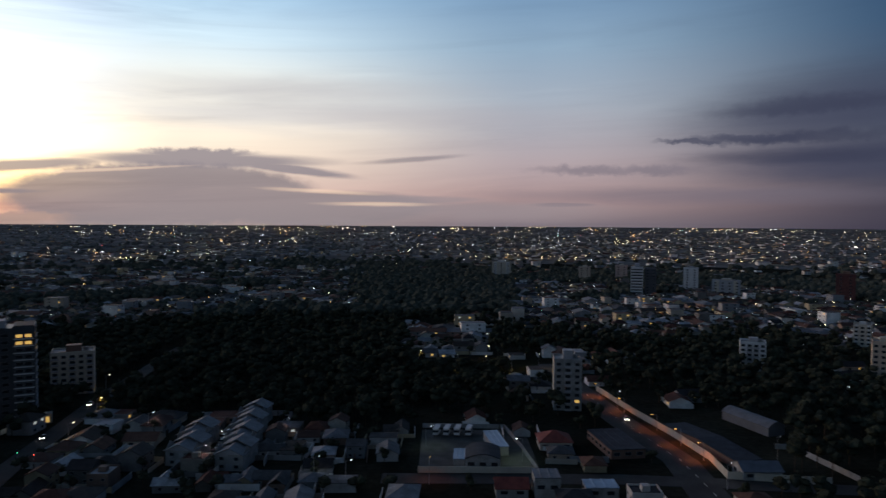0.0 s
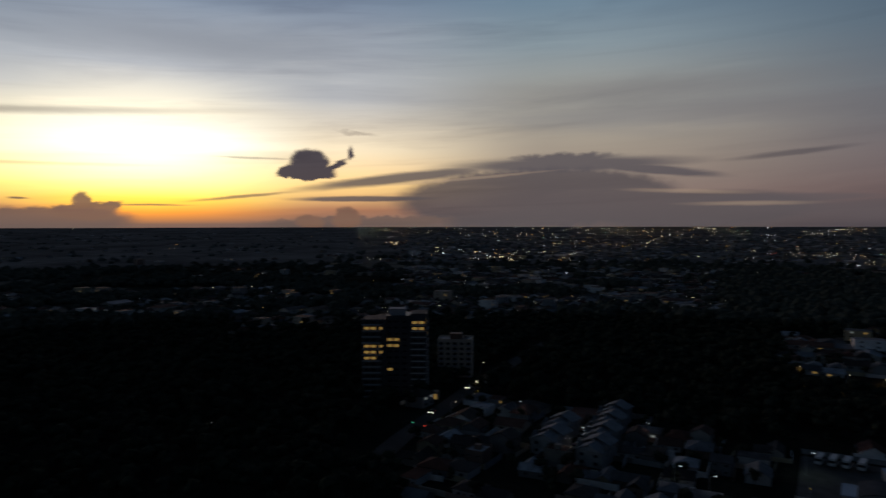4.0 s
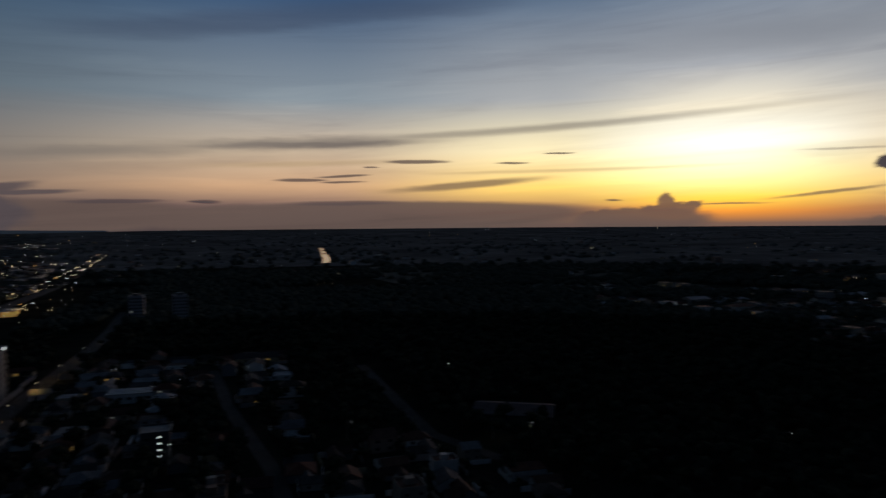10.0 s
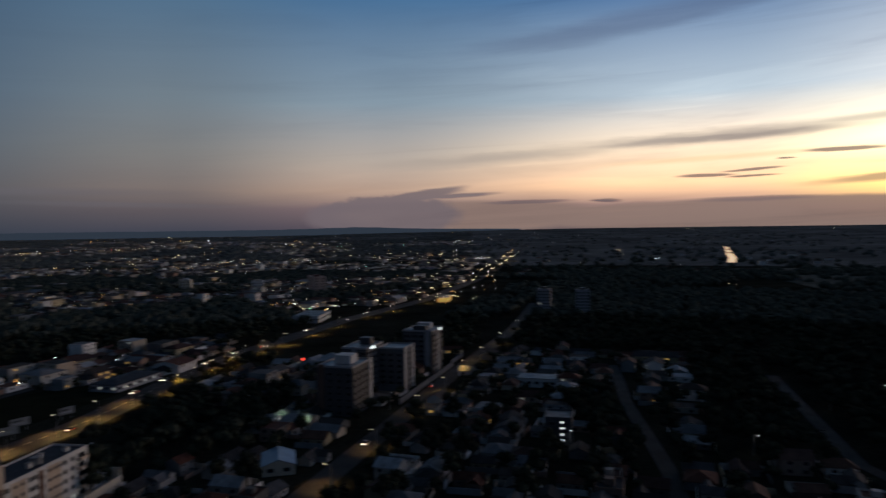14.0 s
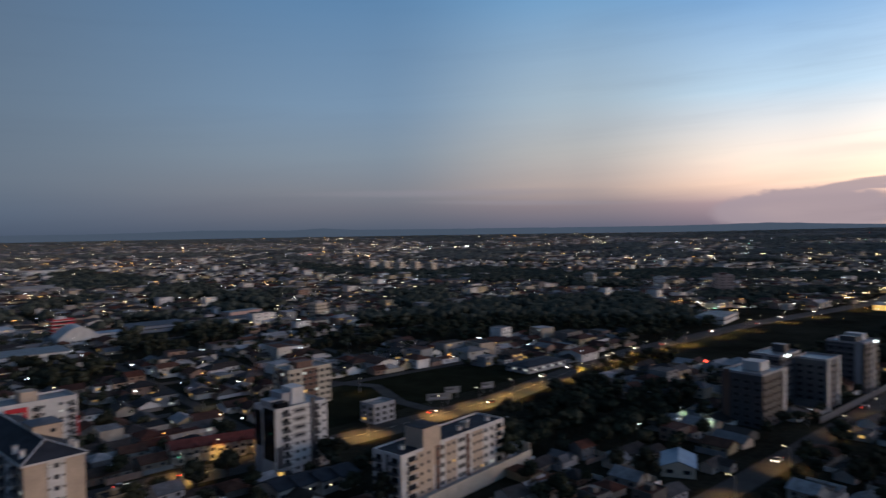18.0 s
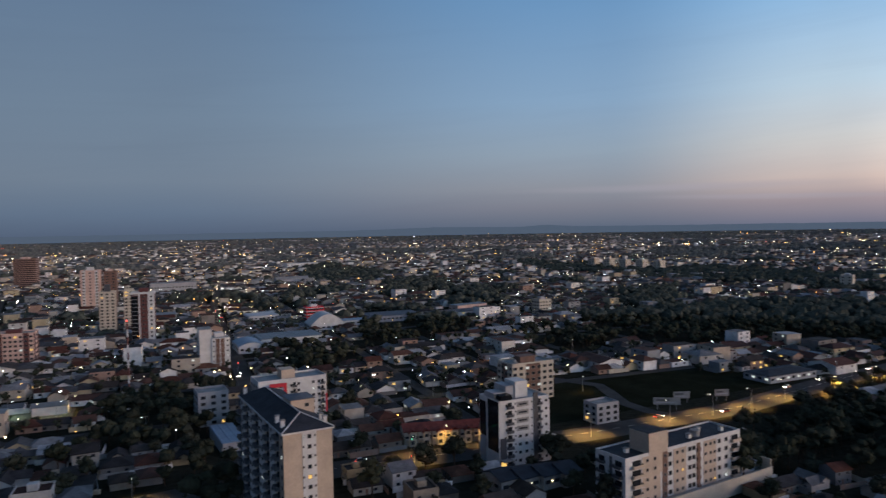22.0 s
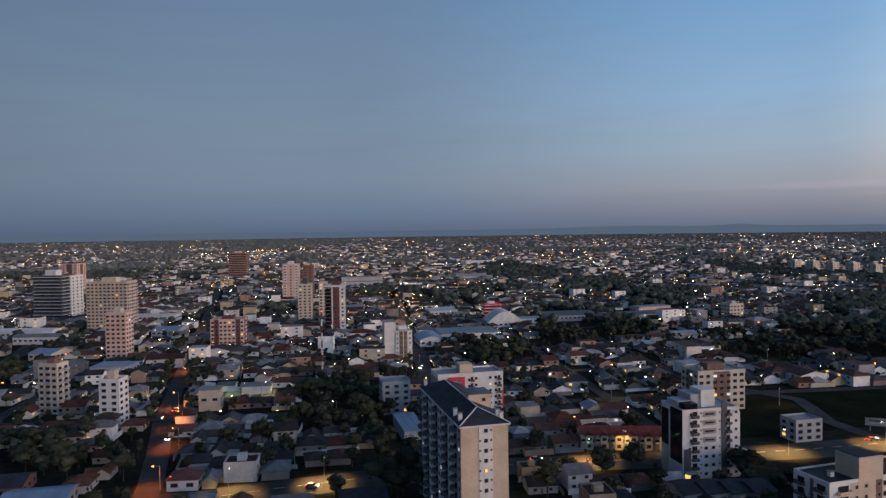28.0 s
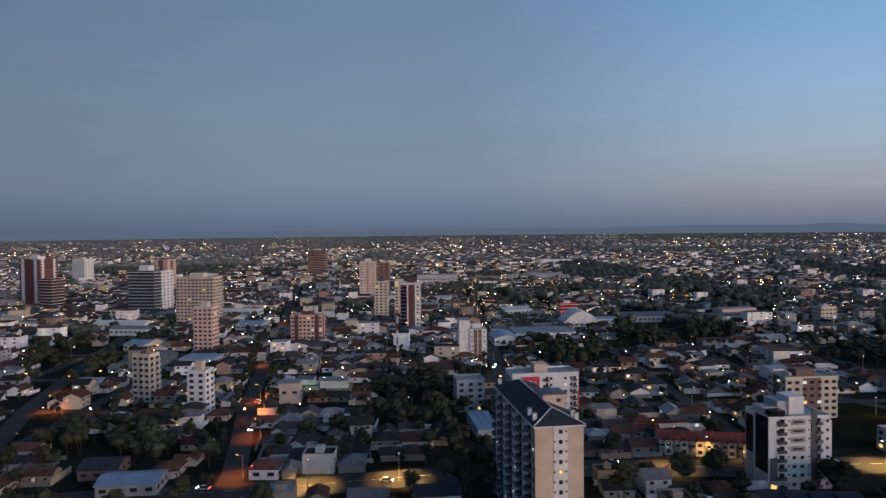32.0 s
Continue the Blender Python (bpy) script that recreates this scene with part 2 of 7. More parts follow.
# thin streaks of high cloud everywhere, fainter away from the glow: some shade the sky, some catch its light
def streaks(stretch, shift, low, high):
    n = wn("ShaderNodeTexNoise", noise_dimensions="3D")
    tilted = wn("ShaderNodeCombineXYZ", (wm("MULTIPLY", AZ, stretch[0]), wm("MULTIPLY", wm("MULTIPLY_ADD", AZ, 0.045, EL), stretch[1]), shift)).outputs[0]
    WT.links.new(tilted, n.inputs["Vector"])
    for k, v in (("Scale", 1.0), ("Detail", 7.0), ("Roughness", 0.58), ("Distortion", 0.5)):
        n.inputs[k].default_value = v
    return smooth(n.outputs["Fac"], low, high)


def tint(f, rgb):
    global sky
    n = wn("ShaderNodeMix", data_type="RGBA", blend_type="MULTIPLY")
    WT.links.new(f, n.inputs[0])
    WT.links.new(sky, n.inputs[6])
    n.inputs[7].default_value = (*rgb, 1)
    sky = n.outputs[2]


near_glow = wm("MULTIPLY", smooth(AZ, 30, 85, 1.0, 0.16), smooth(AZ, -48, -20, 0.4, 1.0))
tint(wm("MULTIPLY", streaks((0.045, 0.42), 0.0, 0.46, 0.76), wm("MULTIPLY", near_glow, 0.42)), (0.52, 0.52, 0.58))
tint(wm("MULTIPLY", streaks((0.03, 0.9), 4.7, 0.5, 0.75), wm("MULTIPLY", near_glow, 0.30)), (0.62, 0.60, 0.62))
tint(wm("MULTIPLY", streaks((0.05, 0.6), 9.1, 0.5, 0.8), wm("MULTIPLY", near_glow, 0.5)), (1.35, 1.30, 1.22))
bg = wn("ShaderNodeBackground", (sky, SKY_GAIN))
WT.links.new(bg.outputs[0], wn("ShaderNodeOutputWorld").inputs[0])

# the last direct afterglow, very weak and wide, from just above the western horizon
sun = new("afterglow_sun", bpy.data.lights.new("afterglow_sun", "SUN"))
sun.data.energy, sun.data.angle, sun.data.color = 1.5, radians(35), (1.0, 0.54, 0.35)
sun.matrix_world = look((-math.sin(radians(GLOW)) * 100, math.cos(radians(GLOW)) * 100, 12), (0, 0, 0))

# ---- materials ----
def material(name, colours, rough=0.8, metal=0.0, vary=None, grain=0.8, stain=0.25, stain_size=3.0, bump=0.0, emit=None, emit_power=0.0, gloss=0.35):
    """colours: one base colour, or several that 'object' or 'island' randomness picks from. grain in metres."""
    m = bpy.data.materials.new(name)
    m.use_nodes = True
    nt = m.node_tree
    b = nt.nodes["Principled BSDF"]
    b.inputs["Roughness"].default_value = rough
    b.inputs["Metallic"].default_value = metal
    b.inputs["Specular IOR Level"].default_value = gloss if rough > 0.3 or gloss < 0.35 else 0.5
    geo = nt.nodes.new("ShaderNodeNewGeometry")
    if vary:
        ramp = nt.nodes.new("ShaderNodeValToRGB")
        ramp.color_ramp.interpolation = "CONSTANT"
        els = ramp.color_ramp.elements
        while len(els) < len(colours):
            els.new(0.5)
        for i, (e, c) in enumerate(zip(els, colours)):
            e.position = i / len(colours)
            e.color = (*c, 1)
        if vary == "object":
            nt.links.new(nt.nodes.new("ShaderNodeObjectInfo").outputs["Random"], ramp.inputs[0])
        else:
            nt.links.new(geo.outputs["Random Per Island"], ramp.inputs[0])
        col = ramp.outputs[0]
    else:
        rgb = nt.nodes.new("ShaderNodeRGB")
        rgb.outputs[0].default_value = (*colours[0], 1)
        col = rgb.outputs[0]
    for size, amount in ((stain_size, stain), (grain, stain * 0.6)):
        nz = nt.nodes.new("ShaderNodeTexNoise")
        nz.inputs["Scale"].default_value = 1.0 / size
        nz.inputs["Detail"].default_value = 4.0
        nt.links.new(geo.outputs["Position"], nz.inputs["Vector"])
        rg = nt.nodes.new("ShaderNodeMapRange")
        rg.inputs[1].default_value, rg.inputs[2].default_value = 0.3, 0.7
        rg.inputs[3].default_value, rg.inputs[4].default_value = 1 - amount, 1 + amount * 0.6
        nt.links.new(nz.outputs[0], rg.inputs[0])
        mx = nt.nodes.new("ShaderNodeMix")
        mx.data_type, mx.blend_type = "RGBA", "MULTIPLY"
        mx.inputs[0].default_value = 1.0
        nt.links.new(col, mx.inputs[6])
        nt.links.new(rg.outputs[0], mx.inputs[7])
        col = mx.outputs[2]
        if bump and size == grain:
            bp = nt.nodes.new("ShaderNodeBump")
            bp.inputs["Strength"].default_value = bump
            bp.inputs["Distance"].default_value = grain * 0.2
            nt.links.new(nz.outputs[0], bp.inputs["Height"])
            nt.links.new(bp.outputs[0], b.inputs["Normal"])
    nt.links.new(col, b.inputs["Base Color"])
    if emit:
        b.inputs["Emission Color"].default_value = (*emit, 1)
        b.inputs["Emission Strength"].default_value = emit_power
    return m


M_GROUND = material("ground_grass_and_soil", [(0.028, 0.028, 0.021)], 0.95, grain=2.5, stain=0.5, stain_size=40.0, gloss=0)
# distant haze is painted into this paler ground colour
M_PLAIN_HAZE = material("far_plain_haze_paled", [(0.165, 0.162, 0.152)], 0.95, grain=25.0, stain=0.45, stain_size=180.0, gloss=0.0)
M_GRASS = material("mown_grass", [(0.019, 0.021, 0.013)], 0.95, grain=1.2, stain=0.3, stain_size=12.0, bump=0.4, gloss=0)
M_ASPHALT = material("worn_asphalt", [(0.052, 0.050, 0.048)], 0.85, grain=0.6, stain=0.3, stain_size=9.0, gloss=0.1)
M_PAVE = material("concrete_pavement", [(0.085, 0.082, 0.076)], 0.9, grain=0.5, stain=0.3, stain_size=5.0, gloss=0.1)
M_LINE = material("road_paint", [(0.6, 0.58, 0.5)], 0.7, grain=0.4, stain=0.4, stain_size=1.5)
WALLS = [(0.600, 0.565, 0.525), (0.640, 0.615, 0.585), (0.330, 0.290, 0.240), (0.240, 0.230, 0.220), (0.420, 0.345, 0.265), (0.470, 0.440, 0.390),
         (0.255, 0.170, 0.130), (0.660, 0.630, 0.600), (0.195, 0.205, 0.215), (0.400, 0.325, 0.205), (0.150, 0.138, 0.126), (0.560, 0.535, 0.510)]
ROOFS = [(0.100, 0.040, 0.028), (0.054, 0.042, 0.036), (0.120, 0.060, 0.042), (0.082, 0.080, 0.082), (0.200, 0.202, 0.208), (0.064, 0.032, 0.026),
         (0.045, 0.042, 0.044), (0.085, 0.046, 0.036), (0.330, 0.335, 0.345), (0.034, 0.032, 0.033), (0.140, 0.142, 0.150), (0.067, 0.058, 0.054)]
# one wall palette: dimmed for near houses, brightened for far ones, as painted-in light
M_WALL_DIMMED = material("painted_render_dimmed", [tuple(0.72 * c for c in w) for w in WALLS], 0.85, vary="object", grain=0.7, stain=0.22, stain_size=3.5)
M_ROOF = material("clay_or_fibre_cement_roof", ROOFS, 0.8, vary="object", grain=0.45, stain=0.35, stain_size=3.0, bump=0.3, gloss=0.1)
M_WALL_BRIGHTENED = material("painted_render_brightened", [tuple(min(0.8, 1.25 * c) for c in w) for w in WALLS], 0.85, vary="island", grain=2.0, stain=0.2, stain_size=6.0)
M_FAR_ROOF = material("roofs_far", ROOFS, 0.8, vary="island", grain=1.5, stain=0.3, stain_size=6.0, gloss=0.1)
M_TIN = material("galvanised_roof_sheet", [(0.20, 0.215, 0.23)], 0.45, 0.3, grain=0.8, stain=0.25, stain_size=5.0)
M_TINBLUE = material("pale_blue_roof_sheet", [(0.20, 0.28, 0.38)], 0.45, 0.1, grain=0.8, stain=0.2, stain_size=5.0)
M_TILE_RED = material("red_clay_tiles", [(0.22, 0.05, 0.035)], 0.8, grain=0.4, stain=0.35, stain_size=2.5, bump=0.4)
M_TILE_DARK = material("dark_slate_tiles", [(0.036, 0.040, 0.050)], 0.75, grain=0.4, stain=0.3, stain_size=3.0, bump=0.4, gloss=0.12)
M_TILE_GREY = material("grey_concrete_tiles", [(0.11, 0.12, 0.14)], 0.7, grain=0.4, stain=0.25, stain_size=2.5, bump=0.4)
M_TILE_ASH = material("ash_grey_tiles", [(0.22, 0.225, 0.235)], 0.75, grain=0.4, stain=0.25, stain_size=2.5, bump=0.4, gloss=0.1)
M_WHITE = material("white_paint", [(0.60, 0.59, 0.57)], 0.8, grain=0.6, stain=0.13, stain_size=4.0)
M_CREAM = material("cream_paint", [(0.52, 0.46, 0.37)], 0.8, grain=0.6, stain=0.14, stain_size=4.0)
M_BEIGE = material("beige_paint", [(0.50, 0.40, 0.31)], 0.8, grain=0.6, stain=0.14, stain_size=4.0)
M_PINK = material("salmon_paint", [(0.58, 0.40, 0.33)], 0.8, grain=0.6, stain=0.15, stain_size=4.0)
M_GREY = material("grey_paint", [(0.36, 0.36, 0.37)], 0.8, grain=0.6, stain=0.15, stain_size=4.0)
M_SLATE = material("slate_grey_paint", [(0.125, 0.128, 0.138)], 0.8, grain=0.6, stain=0.15, stain_size=4.0)
M_BROWN = material("brown_cladding", [(0.17, 0.10, 0.075)], 0.75, grain=0.5, stain=0.2, stain_size=3.0)
M_MAROON = material("maroon_brick", [(0.12, 0.045, 0.04)], 0.8, grain=0.5, stain=0.25, stain_size=3.0)
M_RED = material("bright_red_paint", [(0.55, 0.035, 0.05)], 0.7, grain=0.5, stain=0.15, stain_size=3.0)
M_CONC = material("raw_concrete", [(0.30, 0.29, 0.275)], 0.9, grain=0.5, stain=0.3, stain_size=3.0)
M_DARKCLAD = material("dark_grey_cladding", [(0.07, 0.072, 0.08)], 0.5, grain=0.6, stain=0.2, stain_size=4.0)
M_GLASS = material("dark_window_glass", [(0.025, 0.028, 0.033)], 0.12, grain=0.5, stain=0.1)
M_CURTAIN = material("black_curtain_wall_glass", [(0.012, 0.013, 0.016)], 0.10, grain=0.8, stain=0.1, gloss=0.15)
M_FRAME = material("window_frame", [(0.20, 0.19, 0.185)], 0.5, grain=0.3, stain=0.1)
M_LITWARM = material("warm_lit_window", [(0.3, 0.2, 0.1)], 0.5, emit=(1.0, 0.60, 0.16), emit_power=1.25)
M_LITCOOL = material("cool_lit_window", [(0.3, 0.3, 0.3)], 0.5, emit=(0.90, 0.95, 0.88), emit_power=0.8)
M_LAMP_W = material("lamp_warm_white", [(0.5, 0.4, 0.3)], 0.5, emit=(1.0, 0.78, 0.46), emit_power=14.0)
M_LAMP_C = material("lamp_cool_white", [(0.5, 0.5, 0.5)], 0.5, emit=(0.92, 0.97, 1.0), emit_power=14.0)
M_LAMP_O = material("lamp_sodium_orange", [(0.5, 0.3, 0.1)], 0.5, emit=(1.0, 0.42, 0.06), emit_power=14.0)
M_FAR_W = material("far_lamps_warm", [(0.5, 0.4, 0.3)], 0.5, emit=(1.0, 0.70, 0.34), emit_power=26.0)
M_FAR_C = material("far_lamps_cool", [(0.5, 0.5, 0.5)], 0.5, emit=(0.9, 0.97, 1.0), emit_power=30.0)
M_FAR_O = material("far_lamps_orange", [(0.5, 0.3, 0.1)], 0.5, emit=(1.0, 0.36, 0.08), emit_power=17.0)
M_FAR_G = material("far_lamps_green", [(0.1, 0.5, 0.3)], 0.5, emit=(0.30, 1.0, 0.55), emit_power=16.0)
M_SIGNAL_R = material("red_light", [(0.5, 0.05, 0.05)], 0.5, emit=(1.0, 0.07, 0.04), emit_power=9.0)
M_SIGNAL_G = material("green_light", [(0.05, 0.5, 0.3)], 0.5, emit=(0.1, 1.0, 0.45), emit_power=6.0)
M_SIGN = material("lit_sign", [(0.5, 0.5, 0.5)], 0.5, emit=(0.86, 0.98, 1.0), emit_power=7.0)
M_HEAD = material("headlight", [(0.5, 0.5, 0.5)], 0.5, emit=(1.0, 0.93, 0.78), emit_power=28.0)
M_TAIL = material("tail_light", [(0.5, 0.05, 0.05)], 0.5, emit=(1.0, 0.06, 0.04), emit_power=8.0)
M_POLE = material("galvanised_pole", [(0.30, 0.30, 0.29)], 0.6, 0.3, grain=0.3, stain=0.2, stain_size=1.0)
M_CAR = material("car_paint", [(0.6, 0.6, 0.6), (0.04, 0.04, 0.045), (0.35, 0.36, 0.37), (0.7, 0.7, 0.7), (0.25, 0.03, 0.03), (0.15, 0.16, 0.18)], 0.3, 0.1, vary="object", grain=0.5, stain=0.06)
M_TYRE = material("tyre_rubber", [(0.02, 0.02, 0.02)], 0.9, grain=0.2, stain=0.1)
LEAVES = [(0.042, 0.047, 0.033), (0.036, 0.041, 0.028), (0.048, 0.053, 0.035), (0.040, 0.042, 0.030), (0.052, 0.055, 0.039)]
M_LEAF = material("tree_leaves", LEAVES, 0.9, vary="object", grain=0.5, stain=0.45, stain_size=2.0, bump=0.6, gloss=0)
# leaves of the plain and far woods carry the air's haze in their colour
M_LEAF_PLAIN_HAZE = material("tree_leaves_plain_haze_paled", [(0.165, 0.166, 0.148), (0.150, 0.153, 0.134), (0.180, 0.180, 0.158)], 0.95, vary="island", grain=1.6, stain=0.45, stain_size=5.0, gloss=0)
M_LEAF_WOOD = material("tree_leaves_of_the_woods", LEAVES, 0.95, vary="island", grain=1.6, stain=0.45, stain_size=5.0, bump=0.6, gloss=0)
M_LEAF_FAR_HAZE = material("tree_leaves_far_haze_paled", [(0.082, 0.088, 0.070), (0.070, 0.077, 0.061), (0.092, 0.097, 0.075)], 0.95, vary="island", grain=1.6, stain=0.45, stain_size=5.0, bump=0.6, gloss=0)
M_BARK = material("bark", [(0.07, 0.05, 0.035)], 0.95, grain=0.2, stain=0.3, stain_size=0.8, gloss=0)
M_WATER = material("river_water", [(0.02, 0.025, 0.03)], 0.06, grain=6.0, stain=0.1, stain_size=30.0)
# hills: the haze is painted, as blue-grey light the material itself gives off
M_HILL_HAZE = material("far_hills_painted_haze", [(0.02, 0.025, 0.03)], 1.0, grain=60.0, stain=0.15, stain_size=400.0, emit=(0.088, 0.122, 0.178), emit_power=1.0, gloss=0.0)
# pasture colour lifted well above the near grass to hold the haze
M_FIELD_HAZE = material("pasture", [(0.150, 0.148, 0.124)], 0.95, grain=6.0, stain=0.4, stain_size=60.0, gloss=0)
# the hill material here is no lamp; it only glows with painted haze
for far_lamp in (M_FAR_W, M_FAR_C, M_FAR_O, M_FAR_G, M_HILL_HAZE, M_SIGN, M_LITCOOL, M_LITWARM, M_SIGNAL_R, M_SIGNAL_G):
    far_lamp.cycles.emission_sampling = "NONE"


# ---- mesh building ----
class Shape:
    """Collects faces of one part; every face carries the index of its material."""

    def __init__(self, *mats):
        self.mats, self.v, self.f, self.i = list(mats), [], [], []

    def add(self, verts, faces, k=0, m=None):
        n = len(self.v)
        self.v += [tuple(m @ Vector(p)) for p in verts] if m else [tuple(p) for p in verts]
        self.f += [tuple(n + q for q in f) for f in faces]
        self.i += [k] * len(faces)
        return self

    def box(self, x0, x1, y0, y1, z0, z1, k=0, m=None):
        v = [(x0, y0, z0), (x1, y0, z0), (x1, y1, z0), (x0, y1, z0), (x0, y0, z1), (x1, y0, z1), (x1, y1, z1), (x0, y1, z1)]
        return self.add(v, [(3, 2, 1, 0), (4, 5, 6, 7), (0, 1, 5, 4), (1, 2, 6, 5), (2, 3, 7, 6), (3, 0, 4, 7)], k, m)

    def gable(self, x0, x1, y0, y1, z, rise, over=0.5, thick=0.22, k=0, m=None):
        """Two roof slopes with thickness; the ridge runs along x."""
        c = (y0 + y1) / 2
        a, b = x0 - over, x1 + over
        drop = rise * over / ((y1 - y0) / 2)
        for s, e in ((y0 - over, -1), (y1 + over, 1)):
            v = [(a, s, z - drop), (b, s, z - drop), (b, c, z + rise), (a, c, z + rise)]
            v += [(p[0], p[1], p[2] + thick) for p in v]
            f = [(0, 1, 2, 3), (7, 6, 5, 4), (0, 4, 5, 1), (1, 5, 6, 2), (2, 6, 7, 3), (3, 7, 4, 0)]
            self.add(v, f if e > 0 else [tuple(reversed(q)) for q in f], k, m)
        return self

    def gable_ends(self, x0, x1, y0, y1, z, rise, k=0, m=None):
        c = (y0 + y1) / 2
        for x in (x0, x1):
            self.add([(x - 0.08, y0, z), (x - 0.08, y1, z), (x - 0.08, c, z + rise), (x + 0.08, y0, z), (x + 0.08, y1, z), (x + 0.08, c, z + rise)],
                     [(0, 2, 1), (3, 4, 5), (0, 1, 4, 3), (1, 2, 5, 4), (2, 0, 3, 5)], k, m)
        return self

    def hip(self, x0, x1, y0, y1, z, rise, over=0.5, thick=0.2, k=0, m=None):
        x0, x1, y0, y1 = x0 - over, x1 + over, y0 - over, y1 + over
        cx, cy, r = (x0 + x1) / 2, (y0 + y1) / 2, min(x1 - x0, y1 - y0) / 2
        if x1 - x0 >= y1 - y0:
            p, q = (x0 + r, cy), (x1 - r, cy)
        else:
            p, q = (cx, y0 + r), (cx, y1 - r)
        v = [(x0, y0, z), (x1, y0, z), (x1, y1, z), (x0, y1, z)]
        v += [(a, b, z + thick) for a, b, _ in v] + [(*p, z + thick + rise), (*q, z + thick + rise)]
        f = [(3, 2, 1, 0), (0, 1, 5, 4), (1, 2, 6, 5), (2, 3, 7, 6), (3, 0, 4, 7)]
        f += [(4, 5, 9, 8), (5, 6, 9), (6, 7, 8, 9), (7, 4, 8)] if x1 - x0 >= y1 - y0 else [(4, 5, 8), (5, 6, 9, 8), (6, 7, 9), (7, 4, 8, 9)]
        return self.add(v, f, k, m)

    def tube(self, x, y, z0, z1, r0, r1=None, n=8, k=0, m=None):
        r1 = r0 if r1 is None else r1
        v = [(x + r * math.cos(2 * math.pi * i / n), y + r * math.sin(2 * math.pi * i / n), z) for z, r in ((z0, r0), (z1, r1)) for i in range(n)]
        f = [(i, (i + 1) % n, n + (i + 1) % n, n + i) for i in range(n)] + [tuple(reversed(range(n))), tuple(range(n, 2 * n))]
        return self.add(v, f, k, m)

    def barrel(self, x0, x1, y0, y1, z, rise, thick=0.25, n=8, k=0):
        """An arched roof; its axis runs along x."""
        v, f = [], []
        for i in range(n + 1):
            a = i / n
            y, h = y0 + (y1 - y0) * a, rise * math.sin(math.pi * a)
            v += [(x0, y, z + h), (x1, y, z + h), (x1, y, z + h + thick), (x0, y, z + h + thick)]
        for i in range(n):
            a, b = 4 * i, 4 * i + 4
            f += [(a + 3, a + 2, b + 2, b + 3), (a, b, b + 1, a + 1), (a, a + 3, b + 3, b), (a + 1, b + 1, b + 2, a + 2)]
        f += [(0, 1, 2, 3), (4 * n + 3, 4 * n + 2, 4 * n + 1, 4 * n)]
        return self.add(v, f, k)

    def ridged(self, x0, x1, y0, y1, z, thick, n, k=0):
        """A ribbed roof sheet in one piece; its ribs run along y."""
        v, f = [], []
        for i in range(n):
            for a, h in ((0.0, 0.0), (0.7, 0.0), (0.78, 0.14), (0.92, 0.14)):
                x = x0 + (x1 - x0) * (i + a) / n
                v += [(x, y0, z + thick + h), (x, y1, z + thick + h)]
        v += [(x1, y0, z + thick), (x1, y1, z + thick)]
        m = len(v) // 2
        f += [(2 * i, 2 * i + 2, 2 * i + 3, 2 * i + 1) for i in range(m - 1)]
        v += [(x0, y0, z), (x1, y0, z), (x1, y1, z), (x0, y1, z)]
        b = 2 * m
        f += [(b + 3, b + 2, b + 1, b), (0, 1, b + 3, b), (2 * m - 1, 2 * m - 2, b + 1, b + 2)]
        f += [(b, b + 1, *(2 * i for i in reversed(range(m)))), (b + 2, b + 3, *(2 * i + 1 for i in range(m)))]
        return self.add(v, f, k)

    def mesh(self, name):
        me = bpy.data.meshes.new(name)
        me.from_pydata(self.v, [], self.f)
        for mt in self.mats:
            me.materials.append(mt)
        me.polygons.foreach_set("material_index", self.i)
        me.update()
        return me


def part(name, shape, parent=None, label="", m=None, kind=""):
    """Links a shape, or a ready mesh, as one object under its thing."""
    ob = new(name, shape.mesh(name) if isinstance(shape, Shape) else shape)
    if parent:
        ob.parent = parent
    if m is not None:
        ob.matrix_basis = m
    return tagged(ob, label, kind=kind)


def thing(name, label, category, m, group=""):
    ob = new(name)
    ob.empty_display_size = 0.5
    ob.matrix_basis = m
    return tagged(ob, label, category, group)


def spot(x, y, z=None, rot=0.0, scale=1.0):
    return pose(x, y, ground_z(x, y) if z is None else z, 0, 0, rot) @ Matrix.Diagonal((scale, scale, scale, 1))


PROTO = {}


def place(key, build, m):
    """Builds a kind of thing once and copies it from then on."""
    if key not in PROTO:
        PROTO[key] = build()
        PROTO[key].matrix_basis = m
        return PROTO[key]
    return copy_thing(PROTO[key], m)

# ---- the land ----
FAR = 4850.0


def ground_z(x, y):
    """Level town ground, rising gently towards the distant plain's edge."""
    d = math.hypot(x, y)
    if d < 1500:
        return 0.0
    top = 64.0 - 26.0 * max(0.0, min(1.0, (bearing(x, y) - 95) / 25))
    return top * (d - 1500) / 3300


def bearing(x, y):
    """Degrees to the left of +y, from -120 to 240."""
    a = math.degrees(math.atan2(-x, y))
    return a + 360 if a < -90 else a


rings = [0, 60, 120, 200, 300, 420, 560, 740, 960, 1220, 1500, 1850, 2250, 2700, 3200, 3750, 4300, FAR]
land = Shape(M_GROUND, M_PLAIN_HAZE)
lv, lf = [(0, 0, 0)], []
for r in rings[1:]:
    for i in range(120):
        a = 2 * math.pi * i / 120
        x, y = r * math.cos(a), r * math.sin(a)
        swell = 0.0 if r < 1800 else 4.0 * noise.noise((x / 700, y / 700, 3.3)) * (1 - r / FAR * 0.6)
        lv.append((x, y, ground_z(x, y) + swell))
for i in range(120):
    lf.append((0, 1 + i, 1 + (i + 1) % 120))
for k in range(len(rings) - 2):
    for i in range(120):
        a, b = 1 + k * 120 + i, 1 + k * 120 + (i + 1) % 120
        lf.append((a, a + 120, b + 120, b))
